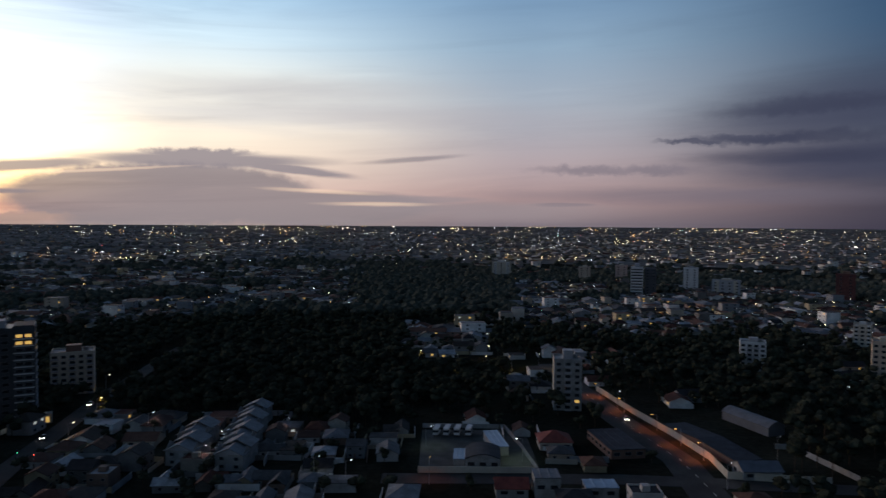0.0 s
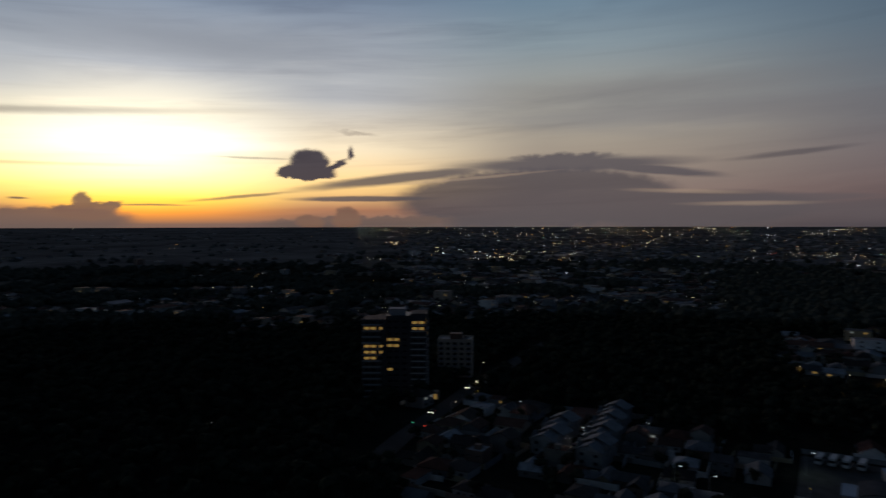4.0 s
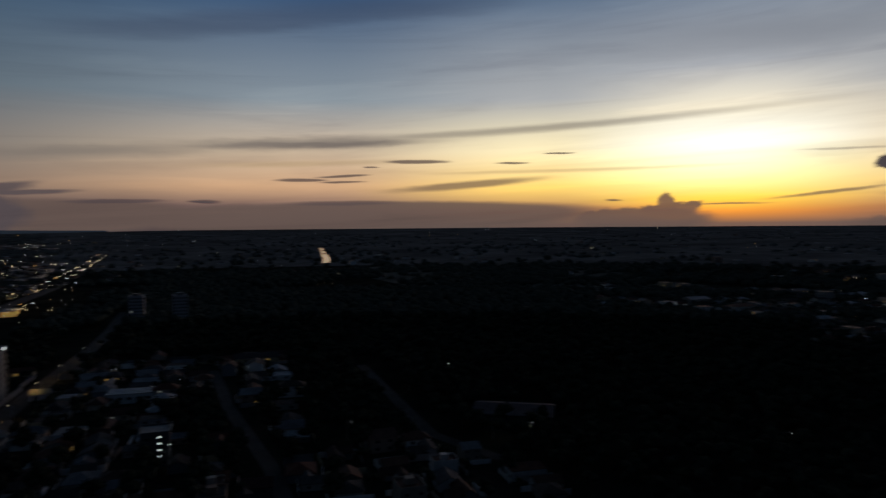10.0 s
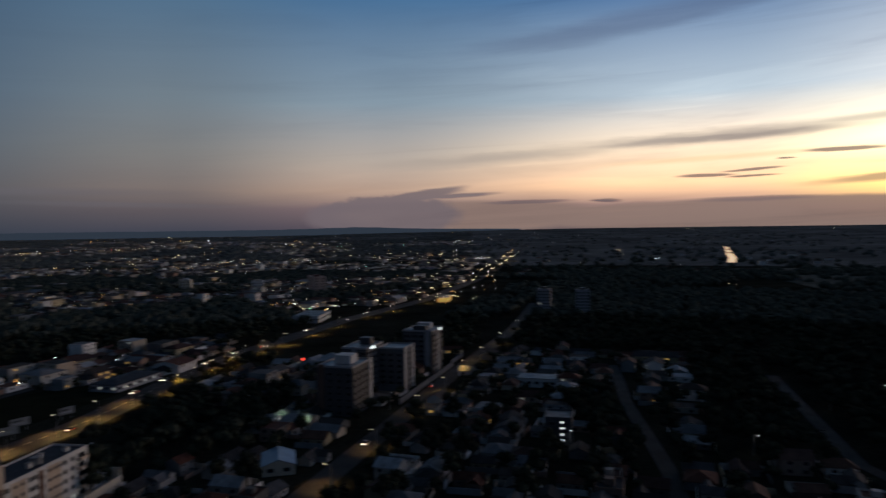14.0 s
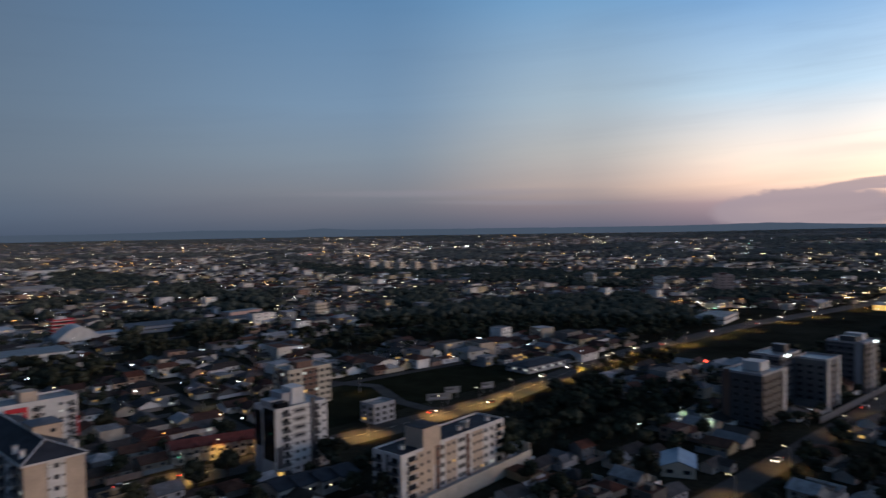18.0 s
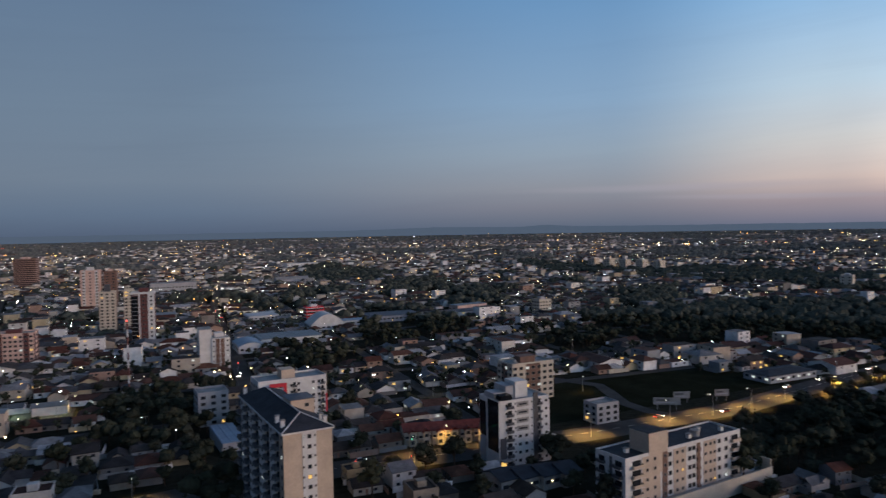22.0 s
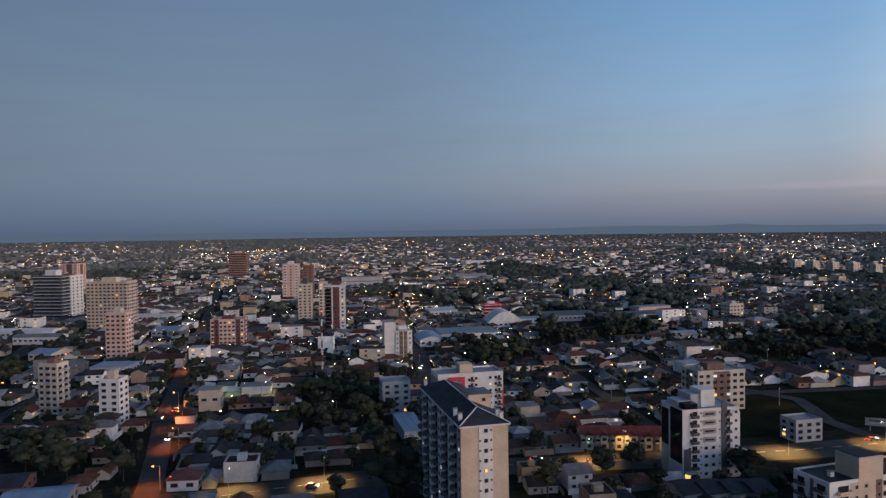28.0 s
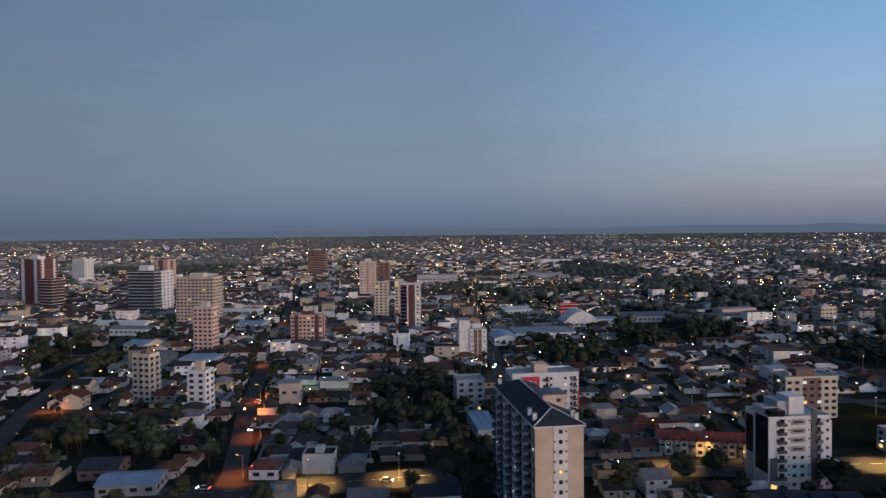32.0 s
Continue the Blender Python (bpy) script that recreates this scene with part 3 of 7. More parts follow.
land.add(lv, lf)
# beyond 1500 m the ground takes the colour paled for haze
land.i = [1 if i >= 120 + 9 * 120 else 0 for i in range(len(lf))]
ground = tagged(new("ground", land.mesh("ground")), "dark grassy ground with soil patches, painted hazy pale towards the horizon", "ground", kind="structure")

# far hills along the southern and south-western skyline, haze put into their glowing colour
hills = Shape(M_HILL_HAZE)
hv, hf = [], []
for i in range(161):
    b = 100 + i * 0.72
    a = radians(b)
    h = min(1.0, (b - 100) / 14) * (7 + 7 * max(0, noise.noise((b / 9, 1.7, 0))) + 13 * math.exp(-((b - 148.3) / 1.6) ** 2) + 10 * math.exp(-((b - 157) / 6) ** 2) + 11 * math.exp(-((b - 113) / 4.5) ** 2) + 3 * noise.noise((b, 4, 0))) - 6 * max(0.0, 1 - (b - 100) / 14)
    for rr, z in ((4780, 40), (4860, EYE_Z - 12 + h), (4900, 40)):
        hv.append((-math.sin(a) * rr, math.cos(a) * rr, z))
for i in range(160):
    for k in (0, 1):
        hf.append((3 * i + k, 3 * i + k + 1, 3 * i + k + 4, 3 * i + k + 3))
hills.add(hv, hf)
tagged(new("far_hills", hills.mesh("far_hills")), "low far hills glowing in a painted blue-grey haze colour", "hills", kind="structure")

ROADS = []


def ribbon(name, pts, width, label, mat=None, lift=0.05, category="road", keep=True):
    """A road strip along a line of points, draped on the ground."""
    fine = []
    for (x0, y0), (x1, y1) in zip(pts, pts[1:]):
        n = max(1, int(math.hypot(x1 - x0, y1 - y0) / 60))
        fine += [(x0 + (x1 - x0) * i / n, y0 + (y1 - y0) * i / n) for i in range(n)]
    fine.append(pts[-1])
    s = Shape(mat or M_ASPHALT)
    v, f = [], []
    for i, (x, y) in enumerate(fine):
        ax, ay = fine[max(0, i - 1)]
        bx, by = fine[min(len(fine) - 1, i + 1)]
        l = math.hypot(bx - ax, by - ay)
        nx, ny = -(by - ay) / l * width / 2, (bx - ax) / l * width / 2
        z = ground_z(x, y) + lift + 0.012 * len(ROADS)
        v += [(x + nx, y + ny, z), (x - nx, y - ny, z), (x + nx, y + ny, z - 0.6), (x - nx, y - ny, z - 0.6)]
    for i in range(len(fine) - 1):
        a = 4 * i
        f += [(a, a + 1, a + 5, a + 4), (a + 1, a + 3, a + 7, a + 5), (a + 2, a, a + 4, a + 6)]
    s.add(v, f)
    if keep:
        ROADS.append((fine, width / 2))
    return tagged(new(name, s.mesh(name)), label, category, kind="structure")


def near_road(x, y, margin):
    for pts, half in ROADS:
        for (ax, ay), (bx, by) in zip(pts, pts[1:]):
            dx, dy = bx - ax, by - ay
            u = max(0.0, min(1.0, ((x - ax) * dx + (y - ay) * dy) / (dx * dx + dy * dy)))
            if math.hypot(x - ax - u * dx, y - ay - u * dy) < half + margin:
                return True
    return False


AVENUE = [(150, -218), (90, -225), (48, -228), (22, -233), (-10, -238), (-60, -241), (-105, -238), (-171, -237), (-248, -240), (-335, -258), (-405, -268), (-592, -269), (-780, -250), (-1087, -264), (-1886, -349), (-2600, -430)]
ribbon("avenue", AVENUE, 17, "wide two-way asphalt avenue lit by yellow lamps")
ribbon("south_street", [(57, -190), (62, -222), (64, -244), (71, -284), (80, -329), (97, -455), (120, -633), (141, -800), (188, -1149), (230, -1500)], 8.5, "straight asphalt street under orange lamps")
ribbon("mid_street", [(-30, -262), (-46, -330), (-52, -441), (-57, -561), (-62, -671), (-69, -834), (-100, -1096), (-130, -1480)], 10, "asphalt street with shop lights")
ribbon("east_street", [(150, -205), (171, -291), (181, -322), (190, -353), (215, -470), (250, -640)], 9, "asphalt side street under an orange lamp")
ribbon("block_street", [(-150, -88), (-194, -105), (-267, -106), (-374, -108), (-546, -106), (-633, -110), (-760, -120)], 10, "asphalt street along white apartment blocks")
ribbon("west_street", [(-200, 11), (-218, 10), (-249, 7), (-336, -9), (-430, -20)], 6, "narrow asphalt residential street")
ribbon("shed_street", [(-235, 88), (-247, 82), (-272, 71), (-327, 69), (-420, 66)], 6, "narrow asphalt residential street")
ribbon("north_street", [(-20, 229), (3, 229), (61, 229), (92, 226), (129, 221), (190, 212)], 9, "asphalt street beside a long white wall")
ribbon("red_street", [(80, 200), (84, 214), (86, 247), (82, 270), (76, 307), (71, 351), (64, 420)], 13, "reddish-lit asphalt street beside a long wall")
ribbon("corner_street", [(-140, 195), (-148, 231), (-153, 265), (-163, 329), (-168, 382), (-176, 470)], 9, "asphalt street passing a lit corner tower")
ribbon("loop_road", [(-213, -243), (-209, -252), (-208, -271), (-216, -294), (-220, -307), (-205, -335), (-185, -352)], 7, "curving dirt-edged road over a grass slope")
for yy in (-330, -400, -480, -570, -665, -760, -870):
    ribbon("cross_street", [(260, yy - 12), (60, yy), (-150, yy + 4), (-330 if yy > -480 else -520, yy + 10)], 6.5, "narrow asphalt cross street between houses")
for xx in (-130, -190, -260, -330, 160, 230, 310):
    y0 = -262 if xx > -150 else (-345 if xx < 0 else -300)
    ribbon("back_street", [(xx, y0), (xx - 8, -560), (xx - 15, -930)], 6.5, "narrow asphalt back street between houses")


def strip_lines(pts, width, gap, dash, name, label):
    s = Shape(M_LINE)
    v, f, run = [], [], 0.0
    for (ax, ay), (bx, by) in zip(pts, pts[1:]):
        l = math.hypot(bx - ax, by - ay)
        ux, uy = (bx - ax) / l, (by - ay) / l
        while run < l:
            x0, y0, x1, y1 = ax + ux * run, ay + uy * run, ax + ux * (run + dash), ay + uy * (run + dash)
            n = len(v)
            z = 0.45
            v += [(x0 - uy * width, y0 + ux * width, z), (x0 + uy * width, y0 - ux * width, z), (x1 + uy * width, y1 - ux * width, z), (x1 - uy * width, y1 + ux * width, z)]
            f.append((n, n + 1, n + 2, n + 3))
            run += gap
        run -= l
    s.add(v, f)
    tagged(new(name, s.mesh(name)), label, "road marking", kind="stuff")


strip_lines(AVENUE[:11], 0.12, 8, 4, "lane_marking", "worn white dashes along the avenue")
strip_lines([(86, 214), (86, 247), (82, 270), (76, 307), (71, 351)], 0.1, 8, 3, "lane_marking", "worn white dashes along the reddish street")

# the river glinting far to the west
for k, (d0, d1, w0, w1, b0, b1) in enumerate(((1570, 1890, 22, 20, 83.85, 84.0), (1930, 2060, 18, 16, 84.1, 84.2), (2090, 2230, 14, 12, 84.2, 84.35))):
    pts = [(-math.sin(radians(b)) * d, math.cos(radians(b)) * d) for d, b in ((d0, b0), ((d0 + d1) / 2, (b0 + b1) / 2 - 0.15), (d1, b1))]
    ribbon("river", pts, (w0 + w1) / 2 * 0.8, "still river reach mirroring the sunset sky", M_WATER, 1.5, "river", False)

# mown verge beside the avenue and pasture strips farther out, these painted pale for haze
def patch(name, pts, mat, label, lift=0.03):
    s = Shape(mat).add([(x, y, ground_z(x, y) + lift) for x, y in pts], [tuple(range(len(pts)))])
    return tagged(new(name, s.mesh(name)), label, "grass", kind="structure")


patch("grass_field", [(-150, -255), (-330, -268), (-345, -285), (-250, -330), (-215, -330), (-175, -300)], M_GRASS, "sloping mown grass field beside the avenue")
patch("sports_field", [(2, 392), (62, 398), (58, 432), (-4, 424)], M_GRASS, "floodlit yellow-green grass field behind trees")
patch("pasture", [(-120, 1150), (-760, 900), (-900, 1250), (-150, 1500)], M_FIELD_HAZE, "open pasture beyond the houses, painted pale as in haze", 0.5)
patch("pasture", [(-700, 250), (-1400, 150), (-1450, 650), (-800, 600)], M_FIELD_HAZE, "open pasture towards the river, painted pale as in haze", 0.5)
patch("truck_yard", [(-8, 236), (34, 236), (34, 284), (-8, 284)], M_PAVE, "paved truck yard behind a low wall", 0.04)
patch("lit_yard", [(34, -362), (60, -362), (60, -384), (34, -384)], M_PAVE, "brightly lit paved yard beside a canopy", 0.04)
patch("car_park", [(-283, -139), (-253, -139), (-253, -163), (-283, -163)], M_PAVE, "lit paved car park beside an apartment block", 0.04)

# ---- apartment buildings ----
RESERVED = []  # footprints: x, y, radius


def reserve(x, y, r):
    RESERVED.append((x, y, r))


def free(x, y, r):
    return all(math.hypot(x - a, y - b) > r + c for a, b, c in RESERVED)


FACES = {"S": 0, "E": 90, "N": 180, "W": 270}
WINDOW_MESH = {}
BALCONY_MESH = {}


def window_mesh(w, h, pane, frame_mat=None):
    """A framed window set on a wall that faces -y: frame, sill and a pane that lies back in the frame."""
    key = (round(w, 2), round(h, 2), pane.name)
    if key not in WINDOW_MESH:
        s = Shape(frame_mat or M_FRAME, pane)
        a, b, t = w / 2, h / 2, 0.09
        v = [(x, y, z) for y, i in ((0.05, 0.0), (-0.1, 0.0), (-0.1, t), (-0.03, t)) for x, z in ((-a + i, -b + i), (a - i, -b + i), (a - i, b - i), (-a + i, b - i))]
        for k in range(3):
            s.add([], [tuple(q - len(s.v) for q in (4 * k + i, 4 * k + (i + 1) % 4, 4 * k + 4 + (i + 1) % 4, 4 * k + 4 + i)) for i in range(4)])
        s.add(v, [(12, 13, 14, 15)], 1)
        WINDOW_MESH[key] = s.mesh("window")
    return WINDOW_MESH[key]


class Block:
    """One building: local x runs along its south face, z up; faces S, E, N, W."""

    def __init__(self, name, label, x, y, w, d, rot=0.0, z=0.0, category="apartment building", group=""):
        self.w, self.d = w, d
        self.root = thing(name, label, category, pose(x, y, ground_z(x, y) + z, 0, 0, rot), group)
        reserve(x, y, math.hypot(w, d) / 2 * 0.9)

    def solid(self, name, x0, x1, y0, y1, z0, z1, mat, label=""):
        return part(name, Shape(mat).box(x0, x1, y0, y1, z0, z1), self.root, label)

    def reach(self, face):
        return (self.d if face in "SN" else self.w) / 2

    def on(self, face, s, z, out=0.0):
        """The pose of a piece on a face, s metres to the right of its middle as seen from outside."""
        return pose(0, 0, 0, 0, 0, FACES[face]) @ Matrix.Translation((s, -self.reach(face) - out, z))

    def window(self, face, s, z, w=1.4, h=1.3, pane=None, out=0.0):
        return part("window", window_mesh(w, h, pane or M_GLASS), self.root, m=self.on(face, s, z, out))

    def panel(self, name, face, s, z0, z1, w, mat, out=0.12, label=""):
        sh = Shape(mat).box(-w / 2, w / 2, -out, 0.1, z0, z1)
        return part(name, sh, self.root, label, m=self.on(face, s, 0))

    def balcony(self, face, s, z, w=3.0, deep=1.2, mat=None, rail=None):
        """A slab with a solid front and a dark opening behind it."""
        sh = Shape(mat or M_WHITE, rail or M_GREY, M_GLASS)
        sh.box(-w / 2, w / 2, -deep, 0.1, -0.12, 0.0)
        key = (round(w, 2), round(deep, 2), (mat or M_WHITE).name, (rail or M_GREY).name)
        if key not in BALCONY_MESH:
            q = Shape(rail or M_GREY)
            a, y0, t = w / 2, -deep, 0.1
            v = [(-a, 0.0), (-a, y0), (a, y0), (a, 0.0), (a - t, 0.0), (a - t, y0 + t), (-a + t, y0 + t), (-a + t, 0.0)]
            v = [(x, y, zz) for zz in (0.0, 0.95) for x, y in v]
            q.add(v, [(i, (i + 1) % 8, 8 + (i + 1) % 8, 8 + i) for i in range(8)] + [(8, 9, 14, 15), (9, 10, 13, 14), (10, 11, 12, 13)])
            sh.box(-w / 2 + 0.35, w / 2 - 0.35, -0.06, 0.05, 0.0, 2.1, 2)
            BALCONY_MESH[key] = sh.mesh("balcony"), q.mesh("railing")
        slab, railing = BALCONY_MESH[key]
        ob = part("balcony", slab, self.root, m=self.on(face, s, z))
        part("railing", railing, ob)
        return ob

    def parapet(self, z, h=0.9, mat=None, inset=0.0, t=0.25):
        a, b = self.w / 2 - inset, self.d / 2 - inset
        s = Shape(mat or M_WHITE)
        s.box(-a, a, -b, -b + t, z, z + h).box(-a, a, b - t, b, z, z + h).box(-a, -a + t, -b + t, b - t, z, z + h).box(a - t, a, -b + t, b - t, z, z + h)
        return part("parapet", s, self.root)


def seen_faces(x, y, rot):
    """The two faces that look towards the open middle of the town."""
    out = []
    for f, a in FACES.items():
        th = radians(a + rot)
        nx, ny = math.sin(th), -math.cos(th)
        if -(nx * x + ny * y) / math.hypot(x, y) > 0.15:
            out.append(f)
    return out


RNG = random.Random(11)


def tower(name, label, x, y, w, h, d=None, rot=0.0, wall=None, trim=None, style="plain", cap=3.0, step=3.4, group="", lit=0.035, floor=2.9, roof=None):
    """A town apartment tower, its windows and balconies floor by floor."""
    d = d or w * 0.8
    wall, trim = wall or M_WHITE, trim or M_BEIGE
    b = Block(name, label, x, y, w, d, rot, group=group)
    if math.hypot(x, y) > 700:
        step, floor = step * 1.8, 3.3
    n = max(2, int(round((h - 1.0) / floor)))
    fh = (h - 1.0) / n
    b.solid("body", -w / 2, w / 2, -d / 2, d / 2, -1, h - 0.7, wall)
    part("roof", Shape(roof or M_CONC).box(-w / 2 + 0.3, w / 2 - 0.3, -d / 2 + 0.3, d / 2 - 0.3, h - 0.7, h - 0.55), b.root)
    b.parapet(h - 0.7, 0.9, wall)
    if cap:
        b.solid("stair_house", -w * 0.16, w * 0.2, -d * 0.2, d * 0.22, h - 0.55, h + cap, trim)
        part("water_tank", Shape(M_CONC).tube(w * 0.3, d * 0.1, h - 0.55, h + 1.1, 1.1, n=10), b.root)
    for face in seen_faces(x, y, rot):
        span = w if face in "SN" else d
        cols = max(2, int(span / step))
        if style == "bands":
            for k in range(n):
                b.panel("window_band", face, 0, k * fh + 1.0, k * fh + 2.3, span * 0.9, M_GLASS, 0.06)
                b.panel("balcony_slab", face, 0, k * fh + 2.5, k * fh + 2.95, span * 0.96, trim, 0.7)
            continue
        if style == "strips":
            b.panel("pilaster", face, -span * 0.32, 0, h, span * 0.14, trim, 0.25)
            b.panel("pilaster", face, span * 0.32, 0, h, span * 0.14, trim, 0.25)
        if style == "core":
            b.panel("centre_panel", face, 0, 0, h - 0.5, span * 0.34, trim, 0.15)
        for k in range(n):
            z = k * fh + 1.6
            for c in range(cols):
                s = (c + 0.5) / cols * span - span / 2
                mid = cols // 2 == c or (cols % 2 == 0 and cols // 2 - 1 == c)
                if style == "balcony" and (mid or (cols > 4 and c in (0, cols - 1))):
                    b.balcony(face, s, k * fh + 0.2, min(3.0, span / cols * 0.9), 1.1, trim, M_GREY)
                    continue
                pane = M_LITWARM if RNG.random() < lit * 0.35 else (M_LITCOOL if RNG.random() < lit * 0.3 else M_GLASS)
                out = 0.25 if style == "strips" and abs(abs(s) - span * 0.32) < span * 0.07 else (0.15 if style == "core" and abs(s) < span * 0.17 else 0.0)
                b.window(face, s, z, min(2.1, span / cols * 0.62), 1.45, pane, out)
    return b


# the near beige tower with a slate hip roof
def near_tower():
    w, d, h = 12.9, 48.4, 34.0
    b = Block("apartment_tower", "tall beige and white apartment tower with dark hipped roof", -34.4, -200.0, w, d, 5.5)
    b.solid("body", -w / 2, w / 2, -d / 2, d / 2, -4, h, M_BEIGE)
    part("roof", Shape(M_TILE_DARK).hip(-w / 2, w / 2, -d / 2, d / 2, h, 3.0, 0.45, 0.3), b.root, "dark slate hipped roof with pale ridges")
    r = Shape(M_WHITE)
    for sx in (-1, 1):
        a, c = Vector((sx * (w / 2 + 0.45), d / 2 + 0.45, h + 0.34)), Vector((0, d / 2 + 0.45 - (w / 2 + 0.45), h + 3.36))
        v = (c - a).normalized()
        p = v.cross(Vector((0, 0, 1))).normalized() * 0.16
        r.add([a - p, a + p, c + p, c - p, a - p + Vector((0, 0, 0.16)), a + p + Vector((0, 0, 0.16)), c + p + Vector((0, 0, 0.16)), c - p + Vector((0, 0, 0.16))], [(4, 5, 6, 7), (0, 4, 7, 3), (1, 2, 6, 5), (0, 1, 5, 4)])
    r.box(-0.16, 0.16, -d / 2 + 7, d / 2 - 6.4, h + 3.3, h + 3.5)
    part("ridge_tiles", r, b.root, "pale ridge tiles")
    part("fascia", Shape(M_WHITE).box(-w / 2 - 0.5, w / 2 + 0.5, d / 2 + 0.44, d / 2 + 0.6, h - 0.12, h + 0.28).box(w / 2 + 0.44, w / 2 + 0.6, -d / 2 - 0.4, d / 2 + 0.6, h - 0.12, h + 0.28), b.root, "pale fascia boards")
    b.solid("lift_house", -w / 2 - 0.2, w / 2 - 6.4, 2.0, 9.4, h, h + 4.6, M_BEIGE, "beige lift house box")
    part("lift_house_roof", Shape(M_TILE_GREY).hip(-w / 2 - 0.2, w / 2 - 6.4, 2.0, 9.4, h + 4.6, 0.5, 0.3, 0.15), b.root)
    part("lift_house_window", window_mesh(1.2, 1.0, M_GLASS), b.root, m=pose(-w / 2 + 2.0, 9.4, h + 3.0, 0, 0, 180))
    for cx, cy in ((w / 2 - 1.0, d / 2 - 9.0), (w / 2 - 1.0, d / 2 - 4.0), (-w / 2 + 1.2, d / 2 - 2.2), (-w / 2 + 1.2, d / 2 - 5.2), (w / 2 - 1.2, -d / 2 + 2.0)):
        part("chimney", Shape(M_WHITE, M_CONC).box(cx - 0.5, cx + 0.5, cy - 0.5, cy + 0.5, h, h + 2.6).box(cx - 0.62, cx + 0.62, cy - 0.62, cy + 0.62, h + 2.6, h + 2.8, 1), b.root)
    fh = 2.62
    b.panel("white_strip", "N", 0.3, 0, h - 0.15, 3.7, M_WHITE, 0.1, "white painted strip")
    for k in range(13):
        z = h - 1.35 - k * fh
        b.window("N", 0.3, z, 1.05, 1.1, M_LITWARM if k == 4 else M_GLASS, 0.1)
        b.window("N", -1.3, z + 0.1, 0.5, 0.55, M_LITCOOL if k == 0 else M_GLASS, 0.1)
        b.window("N", 1.75, z + 0.1, 0.5, 0.55, M_GLASS, 0.1)
    # the long east side: white bands, grey bays and round-fronted balconies
    for s, ww, mt in ((-19, 3.2, M_WHITE), (-8.5, 5.0, M_WHITE), (3.5, 5.0, M_WHITE), (14.5, 3.6, M_WHITE)):
        b.panel("white_bay", "E", s, 0, h - 0.3, ww, mt, 0.5)
    for k in range(13):
        z = k * fh + 0.3
        for s in (-22.3, -14.2, -2.6, 9.2, 19.0):
            b.balcony("E", s, z, 3.0, 1.3, M_GREY, M_SLATE)
        for s in (-19.0, -9.6, -7.3, 2.4, 4.7, 14.5, 22.6):
            lit = M_LITCOOL if (k * 7 + int(s)) % 23 == 0 else M_GLASS
            b.window("E", s, z + 1.35, 1.3, 1.15, lit, 0.0 if s > 22 else 0.5)
    return b


near_tower()


# the white tower with a black glass corner
def glass_corner_tower():
    w, d, h = 21.0, 14.0, 23.2
    b = Block("apartment_tower", "white apartment tower with black glass corner and rooftop box", -122.6, -223.6, w, d, 3.0)
    b.solid("body", -w / 2, w / 2, -d / 2, d / 2, -1, h, M_WHITE)
    part("roof", Shape(M_TIN).box(-w / 2 + 0.3, w / 2 - 0.3, -d / 2 + 0.3, d / 2 - 0.3, h, h + 0.15), b.root)
    b.parapet(h, 0.6, M_WHITE)
    b.solid("stair_house", -3.6, 1.6, -3.5, 3.6, h, h + 6.0, M_WHITE, "white rooftop stair box")
    b.solid("stair_house_wing", 1.6, 5.2, -5.0, 3.0, h, h + 4.6, M_GREY)
    b.solid("roof_room", 4.2, 10.2, -3.5, 3.0, h, h + 2.6, M_GREY)
    b.panel("roof_room_glazing", "N", -7.2, h + 0.6, h + 2.4, 4.6, M_CURTAIN, -3.8)
    b.panel("curtain_wall", "E", 3.2, 5.5, h + 0.3, 7.2, M_CURTAIN, 0.3, "black glass curtain wall")
    b.panel("curtain_wall", "E", -4.2, 9.5, h - 1.2, 4.2, M_CURTAIN, 0.3, "black glass curtain wall")
    b.panel("grey_bay", "E", -4.2, 0, 9.5, 4.2, M_GREY, 0.3)
    b.panel("grey_bay", "N", -8.8, 0, 10.5, 2.6, M_DARKCLAD, 0.2, "dark clad lower corner")
    b.panel("centre_recess", "N", 4.9, 0, h + 2.2, 2.0, M_DARKCLAD, 0.25, "dark grey vertical fin")
    b.solid("right_wing", -w / 2, -w / 2 + 3.6, d / 2, d / 2 + 0.6, 0, h - 1.0, M_WHITE)
    for k in range(8):
        z = k * 2.9 + 0.5
        b.balcony("N", -6.0, z, 2.5, 1.0, M_GREY, M_DARKCLAD)
        b.window("N", -7.9 + 0.5 * (k > 3), z + 1.2, 0.9, 1.0)
        b.window("N", -3.7, z + 1.5, 0.6, 0.6)
        if k > 3:
            b.panel("facade_panel", "N", -0.6, z + 0.2, z + 2.0, 5.0, M_CONC, 0.12, "grey-brown panel")
            b.window("N", -0.6, z + 1.1, 3.6, 0.7, out=0.12)
        else:
            b.window("N", -1.8, z + 1.2, 1.3, 1.1)
            b.window("N", 0.9, z + 1.2, 1.3, 1.1)
        b.window("N", 3.2, z + 1.4, 0.6, 0.6)
        b.balcony("N", 6.6, z, 1.9, 0.8, M_WHITE, M_DARKCLAD)
        b.window("N", 9.0, z + 1.3, 1.0, 1.0, M_LITWARM if k == 2 else None, 0.6)
    b.solid("entrance_canopy", 6.2, 10.2, d / 2, d / 2 + 3.0, 2.8, 3.1, M_CONC)
    b.window("N", -8.8, 1.4, 2.2, 1.8, M_LITWARM, 0.2)
    return b


glass_corner_tower()


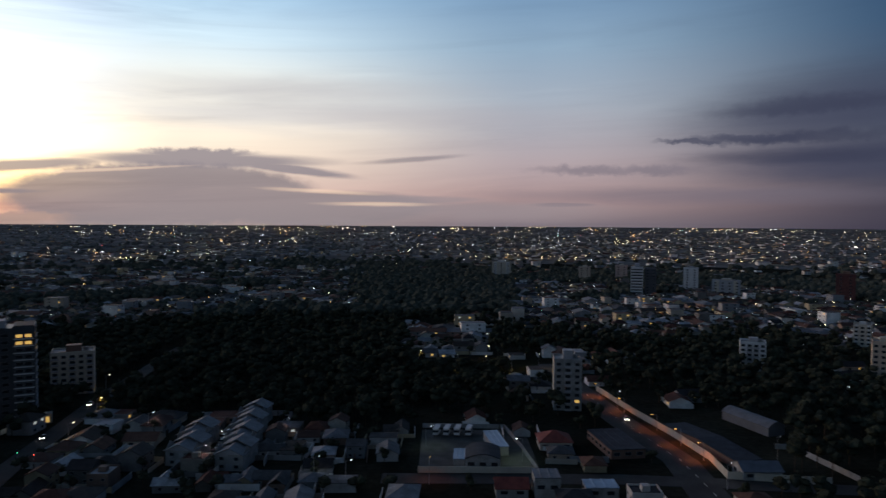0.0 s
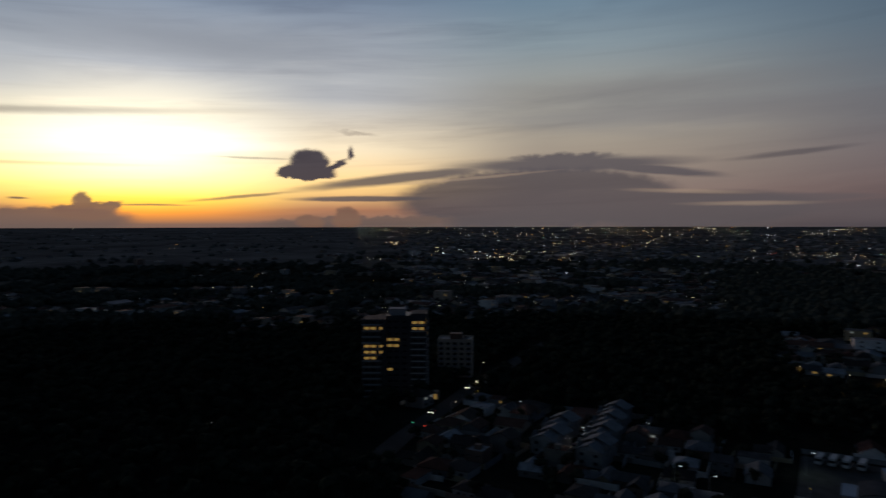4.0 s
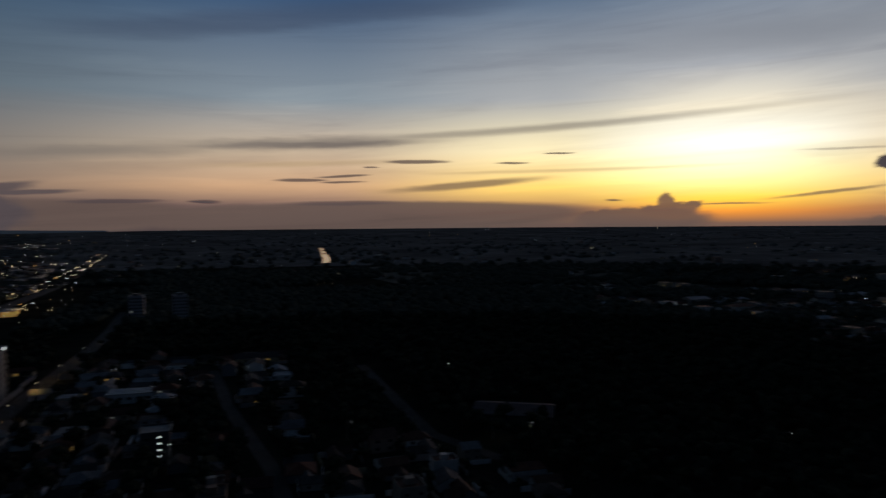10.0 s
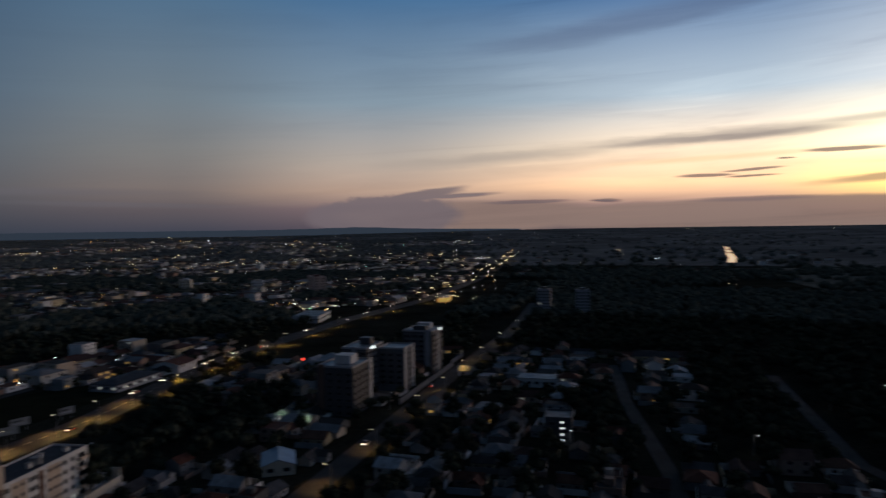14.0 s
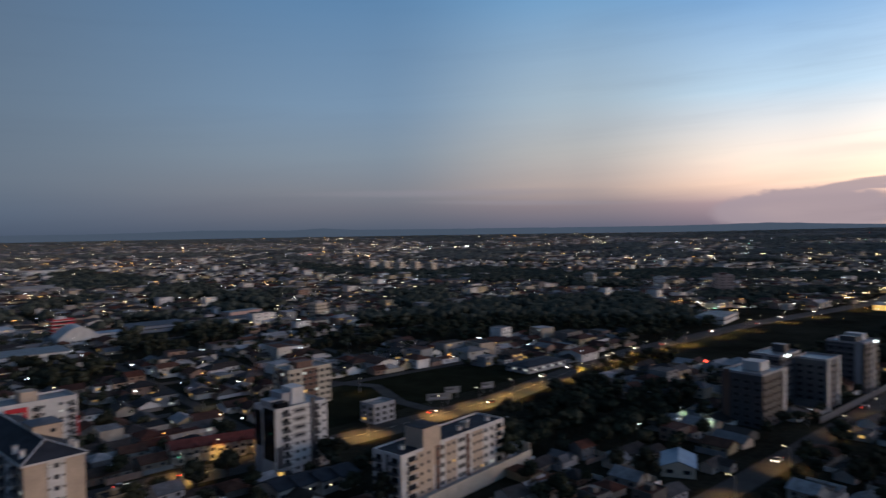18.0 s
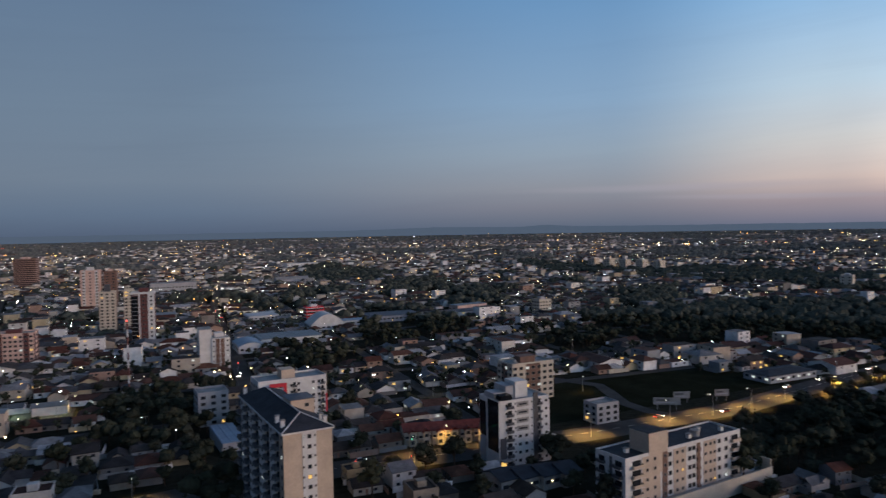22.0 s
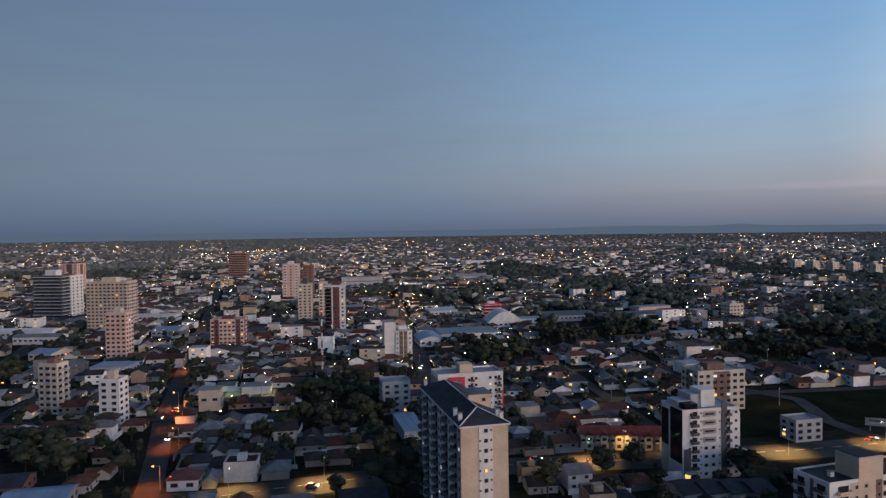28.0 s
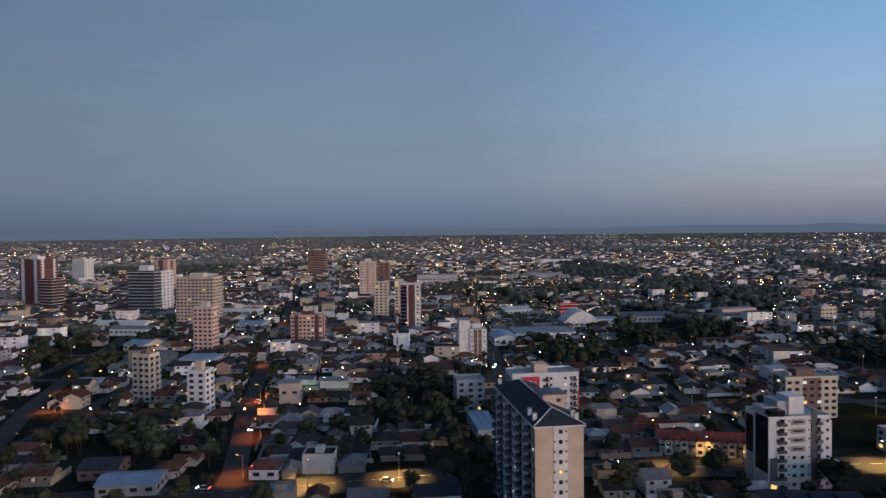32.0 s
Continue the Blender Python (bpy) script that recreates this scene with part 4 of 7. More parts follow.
# the long six-storey block in beige, white and brown
def long_block():
    w, d, h = 52.2, 12.0, 17.4
    b = Block("apartment_block", "long six-storey white and beige apartment block with flat roof", -149.5, -171.3, w, d, 8.4)
    b.solid("body", -w / 2, w / 2, -d / 2, d / 2, -1, h, M_WHITE)
    part("roof", Shape(M_TILE_DARK).box(-w / 2 + 0.3, w / 2 - 0.3, -d / 2 + 0.3, d / 2 - 0.3, h, h + 0.2), b.root, "dark flat roof covering")
    b.parapet(h, 0.7, M_WHITE)
    b.solid("lift_tower", 8.2, 16.4, -1.5, 6.1, h - 6, h + 6.2, M_BEIGE, "beige lift tower above the roof")
    part("lift_tower_roof", Shape(M_TILE_DARK).box(8.4, 16.2, -1.3, 5.9, h + 6.2, h + 6.4), b.root)
    for xx, yy in ((20.5, 1.0), (-6, 2), (-14, -1), (-21, 2.5)):
        part("roof_vent", Shape(M_WHITE, M_CONC).box(xx - 0.6, xx + 0.6, yy - 0.6, yy + 0.6, h, h + 1.5).box(xx - 0.8, xx + 0.8, yy - 0.8, yy + 0.8, h + 1.5, h + 1.7, 1), b.root)
    part("roof_tank", Shape(M_CONC).tube(-9.5, 1.5, h, h + 2.2, 1.5, n=12), b.root)
    for s, ww, mt, lb in ((-15.4, 7.6, M_BEIGE, "beige band"), (-9.6, 2.2, M_BROWN, "brown stair strip"), (-3.0, 5.6, M_BEIGE, "beige band"), (5.6, 1.8, M_BROWN, "brown slatted stair strip"), (11.0, 6.0, M_BEIGE, "beige band")):
        b.panel("facade_band", "N", s, 0, h - 0.2, ww, mt, 0.12, lb)
    for k in range(6):
        z = k * 2.85 + 0.4
        for s in (-17.2, -14.0, -9.6, -4.3, -1.8, 8.9, 11.2, 13.2):
            lit = M_LITWARM if (k, int(s)) in ((1, 13), (3, -1)) else M_GLASS
            b.window("N", s, z + 1.35, 1.05, 1.0, lit, 0.12)
        for s in (-7.3, 1.5, 3.4, 15.6, 19.0):
            b.window("N", s, z + 1.35, 1.5, 1.4, M_LITCOOL if (k, int(s)) == (1, 19) else M_GLASS)
        b.balcony("N", -21.5, z, 4.2, 1.2, M_WHITE, M_BEIGE)
        b.balcony("N", 23.2, z, 4.0, 1.2, M_WHITE, M_BEIGE)
        b.balcony("N", 5.6, z, 1.5, 0.5, M_BROWN, M_BROWN)
        b.balcony("E", 3.4, z, 3.4, 1.1, M_WHITE, M_DARKCLAD)
        b.balcony("E", -3.4, z, 3.0, 1.1, M_WHITE, M_DARKCLAD)
        b.window("E", 0.3, z + 1.3, 0.8, 1.5)
    b.panel("dark_strip", "E", 0.3, 0, h, 1.2, M_DARKCLAD, 0.06)
    # garage podium and its high wall
    part("podium_wall", Shape(M_CREAM).box(-36, 20, 10.6, 11.0, -1, 5.2).box(-36, -35.6, -4, 10.6, -1, 7.6).box(-36, -27, -4.4, -4, -1, 7.6), b.root, "tall pale garage wall along the front")
    part("podium_deck", Shape(M_CONC).box(-35.6, 20, 6.0, 10.6, 2.0, 3.4), b.root)
    part("annex", Shape(M_GREY).box(-33.5, -26.2, -4, 6.6, -1, 6.4), b.root)
    part("annex_roof", Shape(M_TILE_GREY).hip(-33.5, -26.2, -4, 6.6, 6.4, 1.6, 0.3, 0.2), b.root, "grey hipped annex roof")
    return b


long_block()


# white apartment complex along the block street
def stair_block():
    b = tower("apartment_block", "plain four-storey block with lit stair windows", -268, -33, 12, 12.5, 10, 4, M_DARKCLAD, M_SLATE, "plain", 0, 4.0, lit=0.0)
    for k in range(5):
        b.window("E", 1.5, 1.6 + k * 2.3, 1.0, 0.8, M_SIGN, 0.1)


stair_block()


def complex_block(x, y, w, d, h, wall, fins, rooms, label, band=None, sign=0):
    b = Block("apartment_block", label, x, y, w, d, 0, group="white apartment complex")
    b.solid("body", -w / 2, w / 2, -d / 2, d / 2, -1, h, wall)
    part("roof", Shape(M_TIN).box(-w / 2 + 0.3, w / 2 - 0.3, -d / 2 + 0.3, d / 2 - 0.3, h, h + 0.15), b.root)
    b.parapet(h, 0.9, M_GREY)
    for x0, x1, y0, y1, hh, mt in rooms:
        b.solid("roof_room", x0, x1, y0, y1, h, h + hh, mt)
    n = int(h / 2.9)
    for k in range(n):
        z = k * 2.9 + 0.5
        for face in "NE":
            span = w if face == "N" else d
            b.panel("spandrel_band", face, 0, z + 2.0, z + 2.55, span * 0.94, band or M_WHITE, 0.2)
            cols = int(span / 4.2)
            for c in range(cols):
                b.window(face, (c + 0.5) / cols * span - span / 2, z + 1.1, 2.4, 1.5)
    if sign:
        b.panel("lit_sign", "N", sign, h - 0.4, h + 0.5, 4.5, M_SIGN, 0.3, "white lit rooftop sign")
    for face, s, ww, mt in fins:
        b.panel("fin", face, s, 0, h + 1.2, ww, mt, 0.5)
    return b


complex_block(-297, -136, 22, 18, 22.0, M_DARKCLAD, (("N", 9.5, 2.4, M_WHITE), ("E", -6.5, 3.0, M_BROWN)), ((-6, 2, -4, 4, 4.0, M_WHITE),), "dark-clad apartment block with white rooftop box", M_DARKCLAD)
complex_block(-333, -142, 22, 14, 24.0, M_DARKCLAD, (("E", 0, 2.0, M_GREY),), ((-8, -3, -3, 3, 3.6, M_DARKCLAD),), "white banded apartment block with lit rooftop sign", M_SLATE, -4.0)
complex_block(-345, -128, 16, 14, 22.0, M_SLATE, (("N", -6.5, 2.0, M_WHITE), ("N", 6.5, 2.0, M_WHITE)), (), "pale grey apartment block beside a street", M_SLATE)
complex_block(-391, -128, 20, 18, 24.5, M_DARKCLAD, (("E", 6.0, 3.0, M_GREY), ("N", 0, 3.0, M_GREY)), ((-7, -2, -4, 4, 3.5, M_WHITE), (3, 7, -4, 4, 3.0, M_DARKCLAD)), "tall white apartment block with grey fins", M_SLATE, 4.0)
part_wall = Shape(M_SLATE).box(-408, -312, -114.6, -114.2, 0, 2.8).box(-440, -412, -117, -116.6, 0, 2.4)
tagged(new("boundary_wall", part_wall.mesh("boundary_wall")), "grey boundary wall along the lit street", "wall", kind="structure")

# the red and white block behind the near tower
def red_block():
    b = Block("apartment_block", "white apartment block with bright red framed corner", -56.5, -309.0, 30.0, 14.0, 5.0)
    b.solid("body", -15, 15, -7, 7, -1, 20.5, M_WHITE)
    b.solid("body_left", 3, 15, -7, 9, -1, 19.0, M_WHITE)
    part("roof", Shape(M_TIN).box(-14.7, 14.7, -6.7, 6.7, 20.5, 20.7), b.root)
    b.parapet(20.5, 0.9, M_WHITE)
    b.solid("stair_house", -2, 4, -4, 3, 20.5, 24.5, M_BEIGE)
    part("red_frame", Shape(M_RED).box(3.4, 10.8, 9.0, 9.6, 18.6, 20.2).box(3.4, 4.6, 9.0, 9.6, 12.5, 18.6).box(9.6, 10.8, 9.0, 9.6, 16.0, 18.6), b.root, "bright red painted frame")
    part("red_edge", Shape(M_RED).box(-15.2, -14.6, 7.0, 7.3, 4, 13), b.root, "bright red corner strip")
    for k in range(7):
        z = k * 2.85 + 1.6
        for s in (-6.0, -1.2, 2.4, 9.0, 11.6):
            b.window("N", s, z, 1.3, 1.2, M_LITCOOL if (k, s) == (5, 9.0) else M_GLASS, 0.0 if s > 0 else 2.0)
        for s in (0.6, 13.2):
            b.balcony("N", s, z - 1.3, 1.9, 1.0, M_WHITE, M_DARKCLAD)
        for s in (-4, 0, 4):
            b.window("E", s, z, 1.3, 1.2)
    return b


red_block()
tower("apartment_block", "plain pale grey apartment block beside trees", -25, -326, 13, 15, 12, 5, M_GREY, M_WHITE, "plain", 0)
tower("apartment_block", "beige and white apartment block with brown centre strip", -173, -303, 24, 18.5, 14, 3, M_CREAM, M_BROWN, "core", 2.5, lit=0.15)
tower("apartment_block", "small pale two-storey apartment house", -181, -251, 12, 8.6, 9, 4, M_GREY, M_CONC, "plain", 0)

# the dark tower with yellow-lit storeys
def lit_tower():
    x, y, rot = -190, 292, 28
    b = Block("apartment_tower", "dark apartment tower with several yellow-lit storeys", x, y, 32, 20, rot)
    b.solid("left_wing", -16, -4, -8, 9, -1, 38, M_DARKCLAD)
    b.solid("centre", -4, 8, -6, 9, -1, 40, M_DARKCLAD)
    b.solid("right_wing", 8, 16, -9, 7, -1, 41, M_DARKCLAD)
    part("left_roof", Shape(M_TILE_DARK).box(-15.7, -4.2, -7.7, 8.7, 38, 38.3), b.root)
    part("right_roof", Shape(M_TILE_DARK).box(8.3, 15.7, -8.7, 6.7, 41, 41.3), b.root)
    b.solid("stair_house", -3, 5, -3, 5, 40, 43, M_GREY)
    for k in range(13):
        z = k * 2.95 + 1.6
        for s, o, ww in ((-13.4, -2.0, 2.6), (-10.2, -2.0, 2.6), (-6.4, -2.0, 1.6), (-2.2, -4.0, 2.6), (1.0, -4.0, 2.6), (5.0, -4.0, 2.6), (10.3, -1.0, 2.6), (13.6, -1.0, 2.6)):
            left, mid, right = s < -5, -5 < s < 8, s > 8
            lit = (left and s < -9 and k in (6, 7, 8)) or (left and k == 11) or (mid and s < 2 and k in (8, 9)) or (mid and s < -1 and k == 4) or (right and k in (11, 12)) or (s == -6.4 and k in (7, 8))
            b.window("S", s, z, ww, 1.5, M_LITWARM if lit else M_GLASS, o)
        b.panel("balcony_slab", "S", -11, z - 1.4, z - 0.9, 9.0, M_GREY, -1.2)
        b.panel("balcony_slab", "S", 12, z - 1.4, z - 0.9, 7.4, M_WHITE, 0.2)
        for s in (-4, 0, 4):
            b.window("E", s, z, 2.4, 1.5, M_LITWARM if k in (10, 12) and s < 3 else M_GLASS)
        b.panel("balcony_slab", "E", 0, z - 1.4, z - 0.9, 12.0, M_GREY, 0.5)
    part("lobby", Shape(M_CREAM, M_LITWARM).box(14, 22, -13, -9, 0, 4).box(15, 21, -13.1, -13.0, 0.4, 2.8, 1), b.root, "yellow-lit entrance lobby")
    return b


lit_tower()
tower("apartment_block", "pale seven-storey apartment block beside a dark tower", -184, 345, 19, 21, 14, 24, M_CREAM, M_BROWN, "balcony", 2.6, lit=0.03)
tower("apartment_block", "grey apartment block with white balconies on both sides", 58, 321, 12.5, 23.5, 13, -6, M_CONC, M_GREY, "balcony", 3.4, lit=0.12)

# town centre towers, south
C = "town centre towers"
tower("apartment_tower", "dark maroon office tower with pale window column", 442, -838, 34, 55, 24, -26, M_MAROON, M_WHITE, "strips", 3, 3.2, C)
tower("apartment_tower", "maroon and white stepped block beside a tower", 408, -800, 20, 34, 16, -26, M_MAROON, M_WHITE, "bands", 0, group=C)
tower("apartment_tower", "white apartment tower in the town centre", 568, -1218, 26, 40, 20, -20, M_WHITE, M_CREAM, "plain", 3, 3.6, C)
tower("apartment_tower", "salmon apartment tower in the town centre", 398, -1128, 26, 41, 20, -18, M_PINK, M_BROWN, "core", 3, 3.6, C)
tower("apartment_tower", "black and white banded apartment tower", 281, -744, 30, 45, 22, -14, M_DARKCLAD, M_WHITE, "bands", 5, group=C)
tower("apartment_tower", "white side wing of a banded tower", 266, -752, 8, 44, 20, -14, M_WHITE, M_GREY, "plain", 0, 3.4, C)
tower("apartment_tower", "wide beige apartment tower with central balconies", 200, -656, 36, 43, 20, -9, M_BEIGE, M_CREAM, "balcony", 3.5, 3.6, C, 0.1)
tower("apartment_tower", "slim pale pink apartment tower", 151, -509, 14, 31, 12, -8, M_PINK, M_CREAM, "plain", 2.8, 3.4, C)
tower("apartment_block", "narrow brown and cream apartment block", 136, -356, 10, 24, 8, -18, M_CREAM, M_BROWN, "balcony", 2, 3.2, C, 0.1)
tower("apartment_block", "narrow white apartment block with side balconies", 101, -330, 9, 20.5, 9, -10, M_WHITE, M_BEIGE, "plain", 3.4, 3.2, C)
tower("apartment_block", "pink and white mid-rise block with brick sides", 81, -533, 24, 21.5, 16, -3, M_PINK, M_MAROON, "strips", 2, 3.0, C, 0.04)
tower("apartment_tower", "brown brick tower with pale bands", 184, -1340, 33, 47, 24, -6, M_BROWN, M_PINK, "bands", 3, group=C)
tower("apartment_tower", "salmon and white twin apartment tower", 58, -880, 20, 45, 18, -3, M_PINK, M_WHITE, "strips", 3.5, 3.2, C)
tower("apartment_tower", "brown and salmon twin apartment tower", 38, -888, 13, 43, 18, -3, M_BROWN, M_PINK, "plain", 2.5, 3.2, C)
tower("apartment_tower", "pale green-grey apartment tower with dark slot", 32, -680, 13, 35, 14, -2, M_CREAM, M_DARKCLAD, "plain", 6, 3.4, C)
tower("apartment_tower", "pale narrow apartment tower beside a slot", 15, -682, 8, 36, 14, -2, M_CREAM, M_GREY, "plain", 0, 3.4, C)


def striped_tower():
    """Dark glass, maroon wall and a white edge side by side."""
    w, d, h = 17, 14, 38
    b = Block("apartment_tower", "glass, maroon and white striped tower with white cap", 3, -598, w, d, -3, group=C)
    b.solid("body", -w / 2, w / 2, -d / 2, d / 2, -1, h, M_MAROON)
    b.panel("glazing", "N", -5.9, 0, h - 1.5, 4.8, M_CURTAIN, 0.25, "dark glass strip")
    b.panel("white_edge", "N", 6.0, 0, h + 1.0, 5.0, M_WHITE, 0.3, "white rendered edge")
    b.panel("white_edge", "N", -2.6, 0, h, 1.0, M_WHITE, 0.3)
    b.solid("cap", -w / 2 - 0.4, w / 2 + 0.4, -d / 2, d / 2 + 0.4, h, h + 1.4, M_WHITE, "white roof cap")
    b.solid("stair_house", -4, 3, -4, 3, h + 1.4, h + 4.4, M_MAROON)
    for k in range(12):
        z = k * 3.1 + 1.8
        b.window("N", 6.0, z, 1.6, 1.5, M_LITWARM if k in (3, 8) else M_GLASS, 0.3)
        b.window("N", 0.2, z, 1.5, 1.4)
        b.window("N", 2.4, z, 0.8, 1.0)
        b.panel("floor_band", "N", -5.9, z + 1.1, z + 1.35, 4.8, M_GREY, 0.32)
        for s in (-4, 0, 4):
            b.window("E", s, z, 1.5, 1.4)
    return b


striped_tower()


def stepped_white_tower():
    """A tall white shaft beside a lower wing with a brown balcony recess."""
    w, d, h = 19, 14, 19.5
    b = Block("apartment_tower", "white apartment tower with brown recessed balconies", -37, -458, w, d, 2, group=C)
    b.solid("body", -w / 2, 1.2, -d / 2, d / 2, -1, h, M_WHITE)
    b.solid("shaft", 1.2, 8.6, -d / 2, d / 2 - 1.0, -1, h + 5.6, M_WHITE, "plain white shaft")
    part("roof", Shape(M_TIN).box(-w / 2 + 0.3, 1.0, -d / 2 + 0.3, d / 2 - 0.3, h, h + 0.2), b.root)
    part("shaft_roof", Shape(M_CONC).box(1.0, 8.8, -d / 2 - 0.2, d / 2 - 0.8, h + 5.6, h + 5.9), b.root)
    b.solid("roof_room", -6.5, -1.0, -4, 3, h + 0.2, h + 2.6, M_WHITE)
    b.solid("low_wing", 8.6, 13.5, -3, d / 2 + 2.0, -1, 5.6, M_WHITE, "low white wing")
    b.panel("balcony_recess", "N", 3.6, 0.5, h - 0.4, 5.2, M_BROWN, 0.08, "brown recessed strip")
    b.panel("white_rib", "N", 3.6, 0.5, h, 0.5, M_WHITE, 0.35)
    for k in range(6):
        z = k * 3.1 + 1.0
        b.balcony("N", 2.2, z, 2.1, 0.6, M_WHITE, M_BROWN)
        b.balcony("N", 5.0, z, 2.1, 0.6, M_WHITE, M_BROWN)
        b.window("N", 8.0, z + 1.1, 1.0, 1.1, M_LITCOOL if k == 2 else M_GLASS)
        b.window("N", -0.2, z + 1.1, 0.8, 0.9)
        for s in (-4, 0, 4):
            b.window("E", s, z + 1.1, 1.2, 1.2)
    b.window("N", -11.0, 3.2, 2.2, 1.2, out=2.0)
    return b


stepped_white_tower()
tower("office_block", "bright red shop building with white frames", -146, -660, 17, 13, 12, 3, M_RED, M_WHITE, "bands", 2)
tower("apartment_block", "five-storey cream apartment house on a corner", -358, -593, 15, 14, 12, 8, M_CREAM, M_GREY, "plain", 2)
for k in range(5):
    tower("apartment_tower", "one of five matching pale far apartment towers", -827 - k * 7, -1165 + k * 40, 18, 20 + (k % 2), 14, 20, M_CREAM, M_WHITE, "plain", 2, 4.5, "five matching towers")
tower("apartment_block", "orange-brown brick apartment block", -815, -410, 32, 24, 16, 40, M_PINK, M_MAROON, "plain", 2, 4.5)
tower("apartment_block", "pale apartment block above dark trees", -809, -603, 22, 18, 14, 30, M_CREAM, M_WHITE, "plain", 2, 4.5)
tower("apartment_block", "white apartment block above dark trees", -818, -498, 22, 16.5, 14, 30, M_WHITE, M_CREAM, "plain", 2, 4.5)
tower("apartment_tower", "dark lone tower among trees", -652, -93, 15, 26, 12, 5, M_GREY, M_DARKCLAD, "plain", 2, 4.0)
tower("apartment_tower", "dark lone tower among trees", -646, -57, 15, 26, 12, 5, M_GREY, M_DARKCLAD, "plain", 2, 4.0)

# towers beyond the northern houses
N = "northern skyline towers"
tower("apartment_tower", "pale apartment tower above the woods", 91, 1078, 29, 26, 18, -5, M_CREAM, M_WHITE, "strips", 3, 4.5, N)
tower("apartment_tower", "beige apartment tower above the woods", 209, 1024, 17, 22.5, 14, -12, M_BEIGE, M_CREAM, "plain", 2, 4.5, N)
tower("apartment_tower", "salmon apartment tower above the woods", 264, 1027, 17, 25, 14, -14, M_PINK, M_CREAM, "plain", 2, 4.5, N)
tower("apartment_tower", "tall white and dark banded apartment tower", 230, 822, 14, 35, 18, -16, M_WHITE, M_GREY, "bands", 4, group=N)
tower("apartment_tower", "dark side wing of a banded tower", 246, 822, 13, 34, 18, -16, M_DARKCLAD, M_GREY, "plain", 0, 4.0, N)
tower("apartment_tower", "slim white apartment tower", 320, 895, 18, 30, 14, -20, M_WHITE, M_GREY, "plain", 2, 4.0, N)
tower("apartment_block", "pale wide apartment block", 341, 835, 32, 19, 16, -22, M_GREY, M_CREAM, "strips", 2, 4.0, N)
tower("apartment_tower", "dark red-brown apartment tower", 446, 768, 19, 32, 16, -30, M_MAROON, M_BROWN, "plain", 3, 4.0, N)
tower("apartment_block", "white balconied apartment block among trees", 183, 408, 14, 17, 12, -22, M_WHITE, M_GREY, "balcony", 2, 3.4, N)
tower("apartment_block", "ochre-lit apartment block among trees", 243, 381, 11, 22, 12, -30, M_BEIGE, M_CREAM, "plain", 2, 3.4, N)
tower("apartment_block", "pale slim twin apartment block", 290, 478, 11, 17.5, 10, -31, M_CREAM, M_WHITE, "strips", 1.5, 3.4, N)

import collections

# ---- trees, houses and lamps over the whole town ----
rng = random.Random(5)


def inside(x, y, pts):
    hit = False
    for (ax, ay), (bx, by) in zip(pts, pts[1:] + pts[:1]):
        if (ay > y) != (by > y) and x < (bx - ax) * (y - ay) / (by - ay) + ax:
            hit = not hit
    return hit


GRASS = [(-150, -255), (-330, -268), (-345, -285), (-250, -332), (-215, -335), (-170, -305)]
WOODS = [
    [(-397, -513), (-522, -578), (-708, -463), (-600, -330), (-469, -307), (-426, -356), (-347, -374), (-318, -397)],  # beyond the avenue
    [(-350, -395), (-447, -362), (-565, -320), (-650, -420), (-640, -470), (-500, -520), (-385, -550), (-330, -480)],
    [(-182, -180), (-225, -145), (-262, -160), (-315, -162), (-320, -200), (-250, -196), (-200, -192)],  # by the apartment complex
    [(-245, -219), (-284, -234), (-294, -193), (-222, -150), (-196, -168), (-200, -190)],
    [(-420, -140), (-640, -135), (-760, -160), (-600, -175), (-430, -172)],
    [(148, -273), (141, -294), (107, -293), (93, -266), (91, -242), (124, -240)],  # at the south-eastern corner
    [(81, -259), (76, -279), (68, -240), (72, -236)],
    [(286, -532), (249, -547), (183, -447), (181, -383), (201, -373)],
    [(23, -350), (10, -390), (-27, -393), (-25, -345), (-18, -293), (13, -292)],  # round the radio mast
    [(-12, -252), (-25, -253), (-23, -262), (-10, -262)],
    [(-164, -586), (-207, -611), (-277, -591), (-242, -502), (-183, -479), (-145, -489)],  # beside the gymnasium
    [(-337, -808), (-411, -892), (-444, -825), (-365, -677), (-294, -664)],
    [(-331, -1024), (-460, -1081), (-375, -864), (-279, -819)],
    [(-258, -478), (-373, -497), (-300, -395), (-248, -400), (-249, -427)],
    [(-538, -717), (-638, -717), (-530, -587), (-440, -568)],
    [(-908, -975), (-1144, -931), (-877, -695), (-713, -744)],
    [(-128, -219), (-160, -218), (-137, -190), (-112, -190)],
]


def beside_avenue(x, y, m):
    """On the near, northern verge of the avenue."""
    for (ax, ay), (bx, by) in zip(AVENUE, AVENUE[1:]):
        if min(ax, bx) <= x <= max(ax, bx):
            return 0 < y - (ay + (by - ay) * (x - ax) / (bx - ax)) < m
    return False


